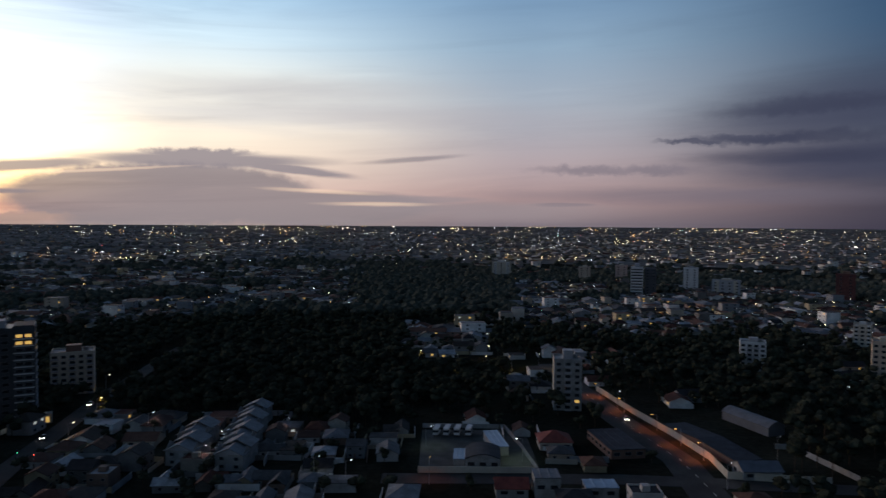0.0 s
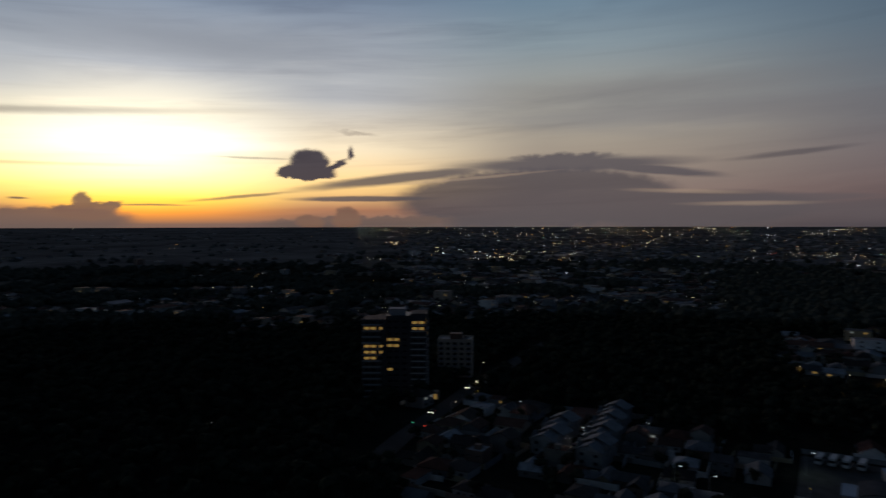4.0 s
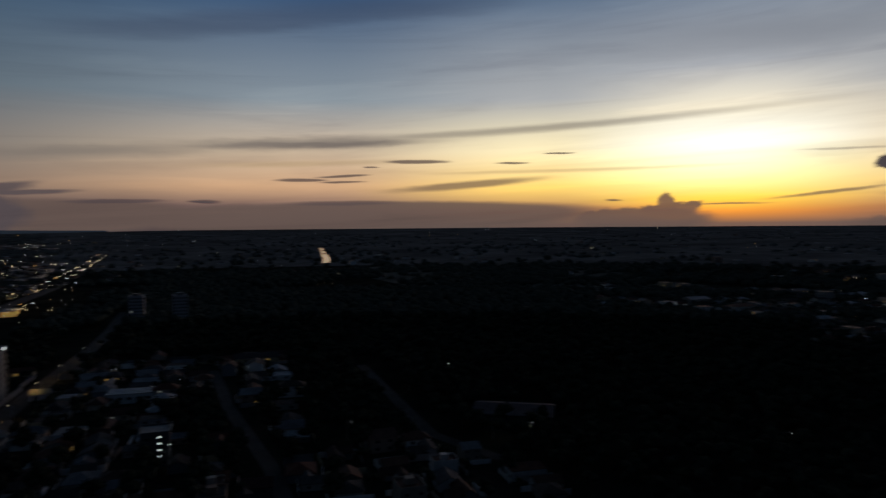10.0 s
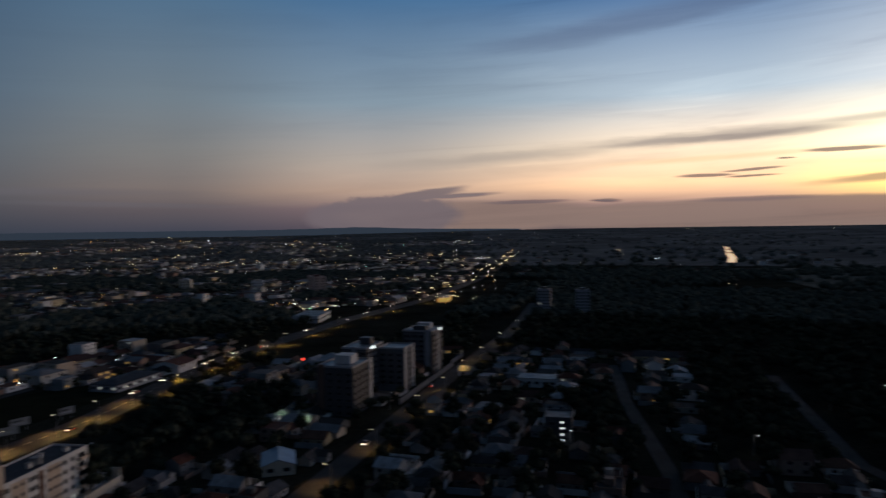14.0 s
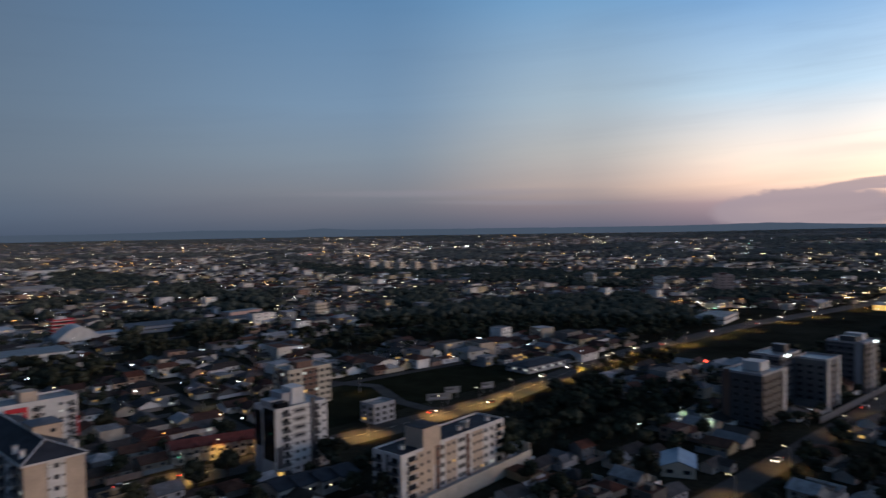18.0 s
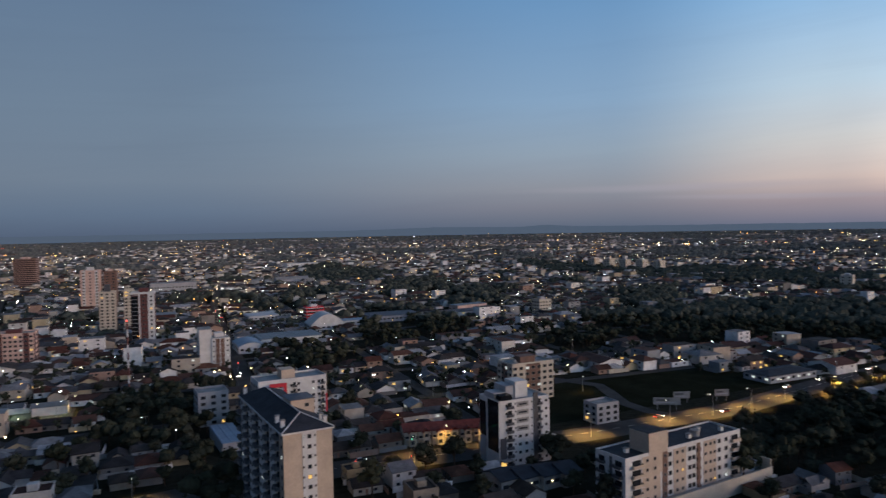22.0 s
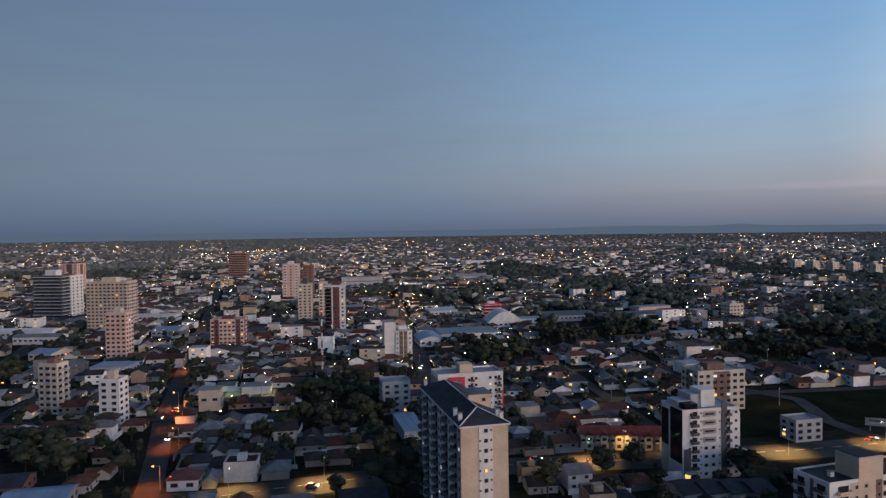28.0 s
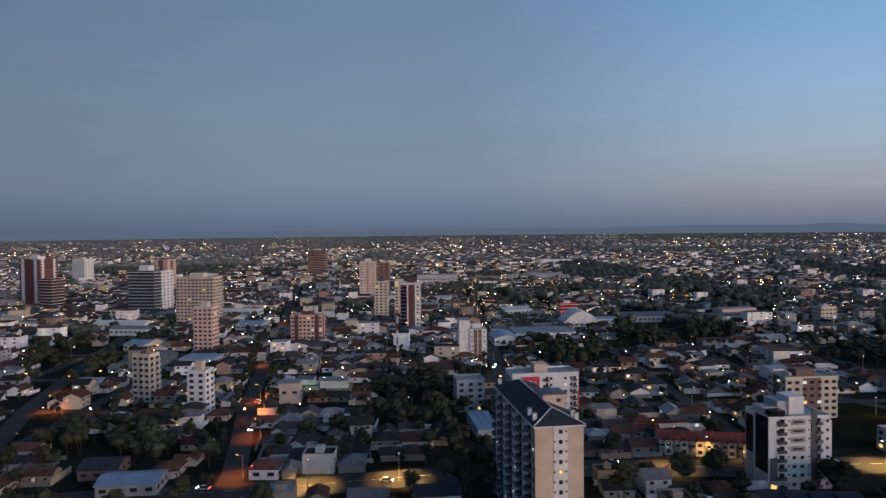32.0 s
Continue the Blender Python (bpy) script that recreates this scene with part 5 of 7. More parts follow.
def zone(x, y):
    """What covers the land there, and how densely: houses, wood, field or nothing."""
    d, b = math.hypot(x, y), bearing(x, y)
    if d < 205 or b < -42 or b > 222:
        return "", 0
    if inside(x, y, GRASS) or (-8 < x < 66 and 385 < y < 436) or (x < -395 and x > -1100 and -262 < y < -172):
        return "", 0
    if -400 < x < -140 and (beside_avenue(x, y, 26) or (x > -345 and beside_avenue(x, y + 30, 30))):
        return "", 0
    for wood in WOODS:
        if inside(x, y, wood):
            return "wood", 0.9
    patchy = noise.noise((x / 130, y / 130, 7.7))
    if b < 32:  # north
        if d < 330 and x < -12:
            return ("house", 0.75) if y < 292 + 0.25 * max(0, -x - 60) else ("wood", 0.9)
        if d < 330 and x < 95:
            return ("house", 0.35) if d < 300 else ("wood", 0.7)
        if d < 440 and b < -12:
            return ("wood", 0.75) if patchy > -0.25 else ("house", 0.4)
        if 400 < d < 640 and -9 < b < 3:
            return ("house", 0.7) if patchy < 0.2 else ("wood", 0.7)
        if b < -6 and d < 1000:
            return ("wood", 0.8) if patchy > 0.22 else ("house", 0.85)
        if b > 7 and 620 < d < 1300:
            return ("wood", 0.7) if patchy > 0.22 else ("house", 0.75)
        if d < 1080:
            return "wood", 0.95
        return ("wood", 0.5) if patchy > 0.0 else ("field", 0)
    if b < 100:  # west
        if b > 86 and d < 470 and x > -470:
            return ("house", 0.75) if patchy < 0.3 else ("wood", 0.7)
        if d < 340:
            return ("house", 0.45) if patchy < 0.05 else ("wood", 0.8)
        if b < 62 and 560 < d < 950:
            return ("house", 0.4) if patchy < 0.1 else ("wood", 0.7)
        if d < 900:
            return "wood", 0.85
        return ("wood", 0.55) if patchy > -0.05 else ("field", 0)
    if b < 124:  # south-west
        if d < 470 and y > -230:
            return ("house", 0.75) if patchy < 0.35 else ("wood", 0.8)
        if d > 760 and b > 104:
            return ("house", 0.7) if patchy < 0.18 else ("wood", 0.7)
        return ("wood", 0.7) if patchy > -0.1 else ("field", 0)
    return ("wood", 0.75) if patchy > (0.42 if d > 620 else 0.6) else ("house", 0.95)


# -- houses --
def house_proto(kind):
    """Six kinds of small dwelling; the ridge or long side runs along x, the front faces -y and +y alike."""
    def build():
        spec = {
            "gable": ("house", "single-storey rendered house with gabled tile roof", 11, 8.5, 3.1),
            "hip": ("house", "single-storey rendered house with hipped tile roof", 11.5, 10, 3.1),
            "two": ("house", "two-storey rendered house with gabled tile roof", 9, 9, 5.9),
            "flat": ("house", "two-storey rendered house with flat parapet roof", 9, 11, 6.3),
            "ell": ("house", "L-shaped rendered house with crossing gabled roofs", 12, 11, 3.2),
            "shed": ("shed", "low rendered shed with sheet roof", 8, 13, 3.6),
        }[kind]
        name, label, w, d, h = spec
        root = thing(name, label, "house", Matrix(), "town houses")
        a, b = w / 2, d / 2
        ws = Shape(M_WALL_DIMMED)
        rs = Shape(M_ROOF)
        if kind in ("gable", "two"):
            ws.box(-a, a, -b, b, -0.5, h).gable_ends(-a + 0.08, a - 0.08, -b, b, h, 1.7 + 0.05 * d)
            rs.gable(-a, a, -b, b, h, 1.7 + 0.05 * d)
        elif kind == "hip":
            ws.box(-a, a, -b, b, -0.5, h)
            rs.hip(-a, a, -b, b, h, 2.2, 0.6)
        elif kind == "flat":
            ws.box(-a, a, -b, b, -0.5, h).box(-a, a, -b, -b + 0.2, h, h + 0.8).box(-a, a, b - 0.2, b, h, h + 0.8).box(-a, -a + 0.2, -b + 0.2, b - 0.2, h, h + 0.8).box(a - 0.2, a, -b + 0.2, b - 0.2, h, h + 0.8)
            ws.box(-1.6, 1.6, -1.5, 1.5, h, h + 2.2)
            rs.box(-a + 0.2, a - 0.2, -b + 0.2, b - 0.2, h, h + 0.12)
        elif kind == "ell":
            ws.box(-a, a, -b, 0.5, -0.5, h).box(-a, -0.5, 0.5, b, -0.5, h).gable_ends(-a + 0.08, a - 0.08, -b, 0.5, h, 1.9)
            rs.gable(-a, a, -b, 0.5, h, 1.9)
            q = Matrix.Rotation(radians(90), 4, "Z")
            rs.gable(-1.0, b, 0.5, a, h, 1.9, m=q)
        else:
            ws.box(-a, a, -b, b, -0.5, h)
            rs.ridged(-a - 0.3, a + 0.3, -b - 0.3, b + 0.3, h, 0.18, 7)
        part("wall", ws, root)
        part("roof", rs, root)
        pane = M_GLASS
        for z in ((1.6,) if h < 4 else (1.6, 4.6)):
            for x in (-a * 0.5, a * 0.55):
                part("window", window_mesh(1.5, 1.2, pane), root, m=pose(x, -b, z, 0, 0, 0))
                yb = b if not (kind == "ell" and x > 0) else 0.5
                part("window", window_mesh(1.5, 1.2, pane), root, m=pose(x, yb, z, 0, 0, 180))
        yb = 0.5 if kind == "ell" else b
        part("door", Shape(M_BROWN).box(-0.45 + a * 0.1, 0.45 + a * 0.1, yb, yb + 0.07, 0, 2.1), root)
        return root
    return build


KINDS = ["gable", "hip", "two", "flat", "ell", "shed", "gable", "hip", "ell", "gable", "hip"]
LIMIT = 285
far_walls, far_roofs = Shape(M_WALL_BRIGHTENED, M_GLASS, M_LITWARM, M_LITCOOL), Shape(M_FAR_ROOF)
crowns_mid = []
counts = collections.Counter()


def far_house(x, y, z, r, size=1.0):
    w, d = r.uniform(8, 13.5), r.uniform(7, 10.5)
    h = r.choice((2.5, 2.7, 2.8, 3.0, 3.0, 3.2, 5.6)) + (r.uniform(3, 7) if r.random() < 0.012 else 0)
    size_class = r.random() if math.hypot(x, y) > 420 else 1.0
    if size_class < 0.06:  # shops and halls
        w, d, h = r.uniform(16, 28), r.uniform(11, 17), r.uniform(4, 6.5)
    elif size_class < 0.09:  # small apartment houses
        w, d, h = r.uniform(11, 18), r.uniform(9, 13), r.uniform(7.5, 12.5)
    m = pose(x, y, z, 0, 0, r.choice((0, 90)) + r.uniform(-6, 6)) @ Matrix.Diagonal((size, size, size, 1))
    a, b = w / 2, d / 2
    v = [(-a, -b, -1), (a, -b, -1), (a, b, -1), (-a, b, -1), (-a, -b, h), (a, -b, h), (a, b, h), (-a, b, h)]
    kind = r.random() if h < 7 else 0.95
    o = 0.7
    if kind < 0.34:
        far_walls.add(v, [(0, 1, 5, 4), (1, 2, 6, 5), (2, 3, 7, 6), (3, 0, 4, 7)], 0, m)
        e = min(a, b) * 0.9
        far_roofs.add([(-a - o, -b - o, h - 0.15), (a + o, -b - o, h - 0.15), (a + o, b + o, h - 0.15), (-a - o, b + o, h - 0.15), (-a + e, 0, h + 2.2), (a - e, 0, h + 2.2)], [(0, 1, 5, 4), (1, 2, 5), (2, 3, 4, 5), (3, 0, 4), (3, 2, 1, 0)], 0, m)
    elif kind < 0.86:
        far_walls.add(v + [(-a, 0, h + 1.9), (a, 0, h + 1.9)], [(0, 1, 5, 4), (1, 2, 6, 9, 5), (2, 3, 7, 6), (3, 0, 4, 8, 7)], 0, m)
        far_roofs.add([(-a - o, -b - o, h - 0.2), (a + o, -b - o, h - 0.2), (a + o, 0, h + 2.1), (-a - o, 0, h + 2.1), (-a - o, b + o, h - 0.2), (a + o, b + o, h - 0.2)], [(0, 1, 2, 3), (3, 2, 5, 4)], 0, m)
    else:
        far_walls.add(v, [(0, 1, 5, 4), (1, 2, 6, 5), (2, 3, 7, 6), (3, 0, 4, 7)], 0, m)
        far_roofs.add([(-a, -b, h), (a, -b, h), (a, b, h), (-a, b, h)], [(0, 1, 2, 3)], 0, m)
    if h > 4 or math.hypot(x, y) < 900:
        for z in ((h - 0.8,) if h < 5 else [h - 0.8 - 2.8 * i for i in range(int(h / 2.8))]):
            for s in (-a * 0.5, a * 0.5):
                for yy in (-b - 0.05, b + 0.05):
                    far_walls.add([(s - 0.8, yy, z - 1.1), (s + 0.8, yy, z - 1.1), (s + 0.8, yy, z), (s - 0.8, yy, z)], [(0, 1, 2, 3)], r.choice((1,) * 13 + (2, 2, 3)), m)


# -- trees: protos with real limbs for the near ones, clumps for woods --
def leaf_clump(s, x, y, z, r, rg, k=0):
    """A ragged clump: a rough ball of jittered facets."""
    t = (1 + 5 ** 0.5) / 2
    base = [(-1, t, 0), (1, t, 0), (-1, -t, 0), (1, -t, 0), (0, -1, t), (0, 1, t), (0, -1, -t), (0, 1, -t), (t, 0, -1), (t, 0, 1), (-t, 0, -1), (-t, 0, 1)]
    fs = [(0, 11, 5), (0, 5, 1), (0, 1, 7), (0, 7, 10), (0, 10, 11), (1, 5, 9), (5, 11, 4), (11, 10, 2), (10, 7, 6), (7, 1, 8), (3, 9, 4), (3, 4, 2), (3, 2, 6), (3, 6, 8), (3, 8, 9), (4, 9, 5), (2, 4, 11), (6, 2, 10), (8, 6, 7), (9, 8, 1)]
    q = 1 / 1.902
    s.add([(x + a * q * r * rg.uniform(0.7, 1.3), y + b * q * r * rg.uniform(0.7, 1.3), z + c * q * r * 0.8 * rg.uniform(0.7, 1.3)) for a, b, c in base], fs, k)


def leaves(s, x, y, z, r, n, rg):
    """Loose leaf sprays round a clump, so that its outline is uneven."""
    v, f = [], []
    for _ in range(n):
        a, e = rg.uniform(0, 6.283), math.asin(rg.uniform(-0.5, 1))
        p = Vector((math.cos(a) * math.cos(e), math.sin(a) * math.cos(e), math.sin(e))) * r * rg.uniform(0.85, 1.2) + Vector((x, y, z))
        u = Vector((rg.uniform(-1, 1), rg.uniform(-1, 1), rg.uniform(-1, 1))).normalized() * r * 0.24
        w = Vector((rg.uniform(-1, 1), rg.uniform(-1, 1), rg.uniform(-1, 1))).normalized() * r * 0.2
        n0 = len(v)
        v += [p - u, p + w, p + u, p - w]
        f.append((n0, n0 + 1, n0 + 2, n0 + 3))
    s.add(v, f)


def tree_proto(seed, high, wide, label):
    def build():
        rg = random.Random(seed)
        root = thing("tree", label, "tree", Matrix(), "town trees")
        tr = Shape(M_BARK).tube(0, 0, -0.4, high * 0.45, 0.28, 0.17, 7)
        cr = Shape(M_LEAF)
        for i in range(7):
            a = i * 0.9 + rg.uniform(-0.3, 0.3)
            rr, zz = wide * rg.uniform(0.25, 0.6), high * rg.uniform(0.5, 0.85)
            x, y = math.cos(a) * rr, math.sin(a) * rr
            b0 = Vector((0, 0, high * 0.36))
            v = Vector((x, y, zz)) - b0
            mt = Matrix.Translation(b0) @ v.to_track_quat("Z", "Y").to_matrix().to_4x4()
            tr.tube(0, 0, 0, v.length, 0.11, 0.04, 5, m=mt)
            c = wide * rg.uniform(0.3, 0.45)
            leaf_clump(cr, x, y, zz, c, rg)
            leaves(cr, x, y, zz, c, 30, rg)
        leaf_clump(cr, 0, 0, high * 0.85, wide * 0.42, rg)
        leaves(cr, 0, 0, high * 0.85, wide * 0.42, 40, rg)
        part("trunk", tr, root)
        part("crown", cr, root)
        return root
    return build


TREES = [(7.5, 3.6, "round leafy street tree with dark crown"), (9.5, 4.6, "broad leafy garden tree with dark crown"), (6.0, 2.8, "small leafy garden tree"), (12.0, 4.4, "tall leafy tree with uneven crown")]
wood_near, wood_far, wood_plain = Shape(M_LEAF_WOOD), Shape(M_LEAF_FAR_HAZE), Shape(M_LEAF_PLAIN_HAZE)
trunks = Shape(M_BARK)


def wood_tree(x, y, d, r, size=1.0):
    """One tree of a wood, as clumps in the wood's mesh."""
    z0, h, w = ground_z(x, y), r.uniform(6.5, 12) * size, r.uniform(3.2, 5.2) * size
    if d < 620:
        trunks.tube(x, y, z0 - 0.3, z0 + h * 0.6, 0.22, 0.12, 5)
        for _ in range(4):
            a, q = r.uniform(0, 6.283), r.uniform(0.2, 0.6) * w
            cx, cy, cz, cr = x + math.cos(a) * q, y + math.sin(a) * q, z0 + h * r.uniform(0.5, 0.9), w * r.uniform(0.42, 0.6)
            leaf_clump(wood_near, cx, cy, cz, cr, r)
            if d < 400:
                leaves(wood_near, cx, cy, cz, cr, 12, r)
    else:
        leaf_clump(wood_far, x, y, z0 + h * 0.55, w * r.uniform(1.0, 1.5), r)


def plant(x, y, r):
    k = r.randrange(len(TREES))
    h, w, lb = TREES[k]
    counts["tree"] += 1
    place(("tree", k), tree_proto(20 + k, h, w, lb), spot(x, y, None, r.uniform(0, 360), r.uniform(0.8, 1.2) if ("tree", k) in PROTO else 1.0))


# -- particular houses, halls and yards --
def row_house(x, y, rot):
    reserve(x, y, 9)

    def build():
        root = thing("row_house", "white two-storey row house with stepped pale grey roof", "house", Matrix(), "white row houses")
        part("wall", Shape(M_CONC).box(-5, 5, -7, 7, -0.5, 5.6).gable_ends(-5, 5, -7, 0, 5.6, 2.4).gable_ends(-5, 5, 0, 7, 4.6, 2.4), root)
        q = Matrix.Rotation(radians(90), 4, "Z")
        part("front_roof", Shape(M_TILE_ASH).gable(-7.2, -0.6, -5, 5, 5.6, 2.2, 0.5, m=q), root, "pale grey tile roof")
        part("rear_roof", Shape(M_TILE_ASH).gable(-0.2, 7.2, -5, 5, 6.6, 2.2, 0.5, m=q), root, "pale grey tile roof")
        part("gable_wall", Shape(M_GREY).gable_ends(-7, 7, -4.9, 4.9, 5.6, 2.0, m=q), root)
        for xx in (-2.6, 2.6):
            for z in (1.5, 4.2):
                part("window", window_mesh(1.6, 1.2, M_GLASS), root, m=pose(xx, -7, z))
        part("garage_door", Shape(M_GREY).box(-1.2, 1.2, -7.08, -6.95, 0, 2.3), root)
        return root
    place("row_house", build, spot(x, y, None, rot))


for px, py in ((-93, 264), (-90.5, 246), (-79, 292), (-77, 276), (-74.5, 259), (-72, 242)):
    row_house(px, py, -6)


def hall(name, label, x, y, w, d, h, rot=0.0, roof="flat", wall=None, cover=None, rise=2.0, windows=True, category="hall", lit=None):
    """A low hall or shop: walls, roof, a row of windows and a door on the sides seen."""
    b = Block(name, label, x, y, w, d, rot, category=category)
    wall, cover = wall or M_WHITE, cover or M_TIN
    ws, rs = Shape(wall).box(-w / 2, w / 2, -d / 2, d / 2, -0.5, h), Shape(cover)
    if roof == "flat":
        rs.ridged(-w / 2 - 0.2, w / 2 + 0.2, -d / 2 - 0.2, d / 2 + 0.2, h, 0.25, max(3, int(w / 3)))
    elif roof == "gable":
        ws.gable_ends(-w / 2 + 0.1, w / 2 - 0.1, -d / 2, d / 2, h, rise)
        rs.gable(-w / 2, w / 2, -d / 2, d / 2, h, rise)
    elif roof == "hip":
        rs.hip(-w / 2, w / 2, -d / 2, d / 2, h, rise)
    else:
        rs.barrel(-w / 2 - 0.2, w / 2 + 0.2, -d / 2 - 0.2, d / 2 + 0.2, h, rise)
        for sx in (-w / 2 + 0.1, w / 2 - 0.1):
            n = 8
            v = [(sx, -d / 2 + d * i / n, h + rise * math.sin(math.pi * i / n)) for i in range(n + 1)]
            ws.add(v, [tuple(range(n + 1))])
    part("wall", ws, b.root)
    part("roof", rs, b.root)
    if windows:
        for face in seen_faces(x, y, rot):
            span = w if face in "SN" else d
            n = max(2, int(span / 4))
            for i in range(n):
                b.window(face, (i + 0.5) / n * span - span / 2, h * 0.55, 2.4, min(1.4, h * 0.4), lit if lit and i % 2 else M_GLASS)
    return b


reserve(8, 262, 26)
reserve(98, 300, 22)
reserve(112, 262, 20)
reserve(40, 240, 8)
hall("grey_house", "two-storey grey rendered house with flat roof", 33, 217, 8, 8, 6.2, 0, "flat", M_CONC, M_TILE_GREY, category="house")
hall("red_house", "single-storey house with dark red tile roof", 22, 217, 10, 8, 3.0, 0, "gable", M_CONC, M_TILE_RED, 2.0, category="house")
hall("blue_roof_house", "low house with blue-grey sheet roof", 50, 216, 10, 7, 3.4, 0, "flat", M_CONC, M_TINBLUE, category="house")
hall("factory", "small factory with arched dark roof in a lit yard", 14.6, 244, 13.5, 12, 3.8, 87, "barrel", M_CONC, M_TILE_DARK, 1.6, category="factory")
hall("factory_wing", "low factory wing with pale blue sheet roof", 6.4, 244, 4.0, 11, 3.3, -3, "flat", M_CONC, M_TINBLUE, windows=False, category="factory")
hall("factory_shed", "long low shed with grey-blue sheet roof", 20.5, 262, 5.5, 20, 3.3, 8, "flat", M_CONC, M_TINBLUE, windows=False, category="shed")
hall("red_roof_house", "single-storey house with dark red tile roof", 43, 264, 12, 11, 3.0, 0, "hip", M_CREAM, M_TILE_RED, 3.0, category="house")
hall("low_shop", "long low shop with dark flat roof beside a road", 66, 262, 13, 25, 3.4, 8, "flat", M_BROWN, M_TILE_DARK, category="shop")
hall("long_shed", "long shed with dark sheet roof behind a wall", 102, 263, 10, 46, 2.7, 14, "gable", M_BROWN, M_TILE_DARK, 1.2, windows=False, category="shed")
hall("gable_shed", "small pale shed with blue-grey gabled roof behind a wall", 107, 233, 13, 9, 3.2, 0, "gable", M_CONC, M_TILE_GREY, 2.0, category="shed")
hall("arched_warehouse", "warehouse with long arched pale sheet roof", 131, 291, 27, 8, 3.4, 108, "barrel", M_SLATE, M_TILE_GREY, 2.2, windows=False, category="warehouse")
hall("open_shed", "wide dark-roofed shed with lit open front", -284, 112, 34, 22, 4.0, 62, "gable", M_DARKCLAD, M_TILE_DARK, 2.2, windows=False, category="shed")
hall("blue_roof_hall", "small hall with pale blue gabled sheet roof", -218, -126, 15, 11, 3.6, 30, "gable", M_CREAM, M_TINBLUE, 2.0, category="hall")
hall("long_roof_hall", "long low hall with pale roof edge", -368, -56, 12, 21, 4.6, 0, "flat", M_WHITE, M_TIN, category="hall")
hall("roadside_shop", "low white roadside shop with lit windows", -318, -277, 36, 17, 3.8, 2, "hip", M_GREY, M_TILE_DARK, 1.4, lit=M_LITCOOL, category="shop")
hall("white_hall", "large white flat-roofed market hall", -98, -535, 46, 32, 6.0, 2, "flat", M_WHITE, M_TIN, category="hall")
hall("arched_hall", "white hall with arched pale roof", -66, -515, 30, 18, 5.0, 92, "barrel", M_WHITE, M_TINBLUE, 2.5, category="hall")
hall("domed_gym", "gymnasium with high white arched roof", -142, -598, 26, 30, 4.5, 90, "barrel", M_WHITE, M_WHITE, 9.0, category="gymnasium")
hall("gym_wing", "low pale wing of a gymnasium", -168, -606, 22, 14, 5.0, 0, "flat", M_WHITE, M_TINBLUE, category="hall")
hall("market_hall", "wide blue-grey flat market hall with roof stripes", -212, -625, 52, 34, 5.5, 0, "flat", M_GREY, M_TILE_GREY, category="hall")
hall("storage_hall", "long white storage hall with pale roof", 256, -622, 46, 15, 6.0, -8, "gable", M_WHITE, M_WHITE, 1.6, category="warehouse")
hall("storage_hall", "long white storage hall with pale roof", 232, -585, 36, 14, 6.0, -8, "gable", M_WHITE, M_TIN, 1.6, category="warehouse")
hall("shop_hall", "blue-grey roofed shop hall on a corner", 136, -448, 22, 18, 5.5, -8, "flat", M_GREY, M_TINBLUE, category="shop")
hall("office_house", "three-storey brown rendered office with pale roof", 62, -347, 10, 9, 10.0, 0, "flat", M_BEIGE, M_TIN, category="office")
reserve(46, -372, 17)
hall("yard_canopy", "brightly lit yard canopy with sheet roof", 44, -378, 15, 8, 4.2, 0, "gable", M_WHITE, M_TIN, 1.2, windows=False, category="canopy")
hall("corner_shop", "low pale corner shop with blue-grey lean-to roofs", 94, -232, 19, 13, 3.8, 4, "gable", M_CONC, M_TINBLUE, 1.4, category="shop")
hall("corner_shop", "low pale shop with grey roof beside the avenue", 110, -248, 13, 14, 3.6, 4, "gable", M_BROWN, M_TILE_DARK, 1.8, category="shop")
hall("avenue_house", "pale house with maroon tile roof at a street corner", 52, -242, 10, 9, 3.6, -4, "hip", M_WHITE, M_MAROON, 2.0, category="house")
hall("near_house", "dark-roofed house beside the avenue", -6, -213, 14, 10, 4.4, 4, "gable", M_WHITE, M_TILE_DARK, 1.8, category="house")
hall("near_house", "grey-roofed house beside the avenue", 15, -214, 12, 9, 3.4, 2, "gable", M_CREAM, M_TILE_GREY, 1.8, category="house")
hall("school", "long pale hospital building with many windows", -35, -1080, 62, 20, 14, 2, "flat", M_GREY, M_TIN, category="hospital")
hall("mill", "row of pale arched workshop gables", -215, -1130, 52, 24, 8, 2, "barrel", M_GREY, M_CONC, 4.0, category="workshop")
hall("fuel_station", "fuel station canopy with glowing yellow edge", -770, -225, 34, 12, 5.0, 10, "flat", M_LITWARM, M_TIN, windows=False, category="fuel station")
hall("big_store", "long pale store behind a car park", -585, -300, 44, 24, 6.0, 12, "flat", M_WHITE, M_TIN, category="store")
hall("blue_lean_to", "low annex with pale blue sheet roof beside a tower", -28, -289, 9, 28, 4.6, 5, "flat", M_GREY, M_TINBLUE, windows=False, category="annex")
for k in range(4):
    dt = hall("dark_terrace_house", "two-storey rendered terrace house with dark tile roof", -104.0 - 7.2 * k, -199.5 + 1.0 * k, 7.0, 11, 4.6, 8, "gable", M_CONC, M_TILE_DARK, 1.8, category="house")
    dt.root["group"] = "dark terrace between the towers"
    part("entrance_lamp", Shape(M_LAMP_W).box(-0.18, 0.18, 5.55, 5.7, 2.6, 2.85), dt.root, "small glowing entrance lamp")
hall("white_annex", "small white two-storey annex beside a tower", -136, -222, 6, 7, 7.0, 3, "flat", M_WHITE, M_CONC, category="annex")
hall("long_store", "long low store with white sheet roof", 176, -715, 40, 16, 5.5, -9, "flat", M_WHITE, M_WHITE, category="store")
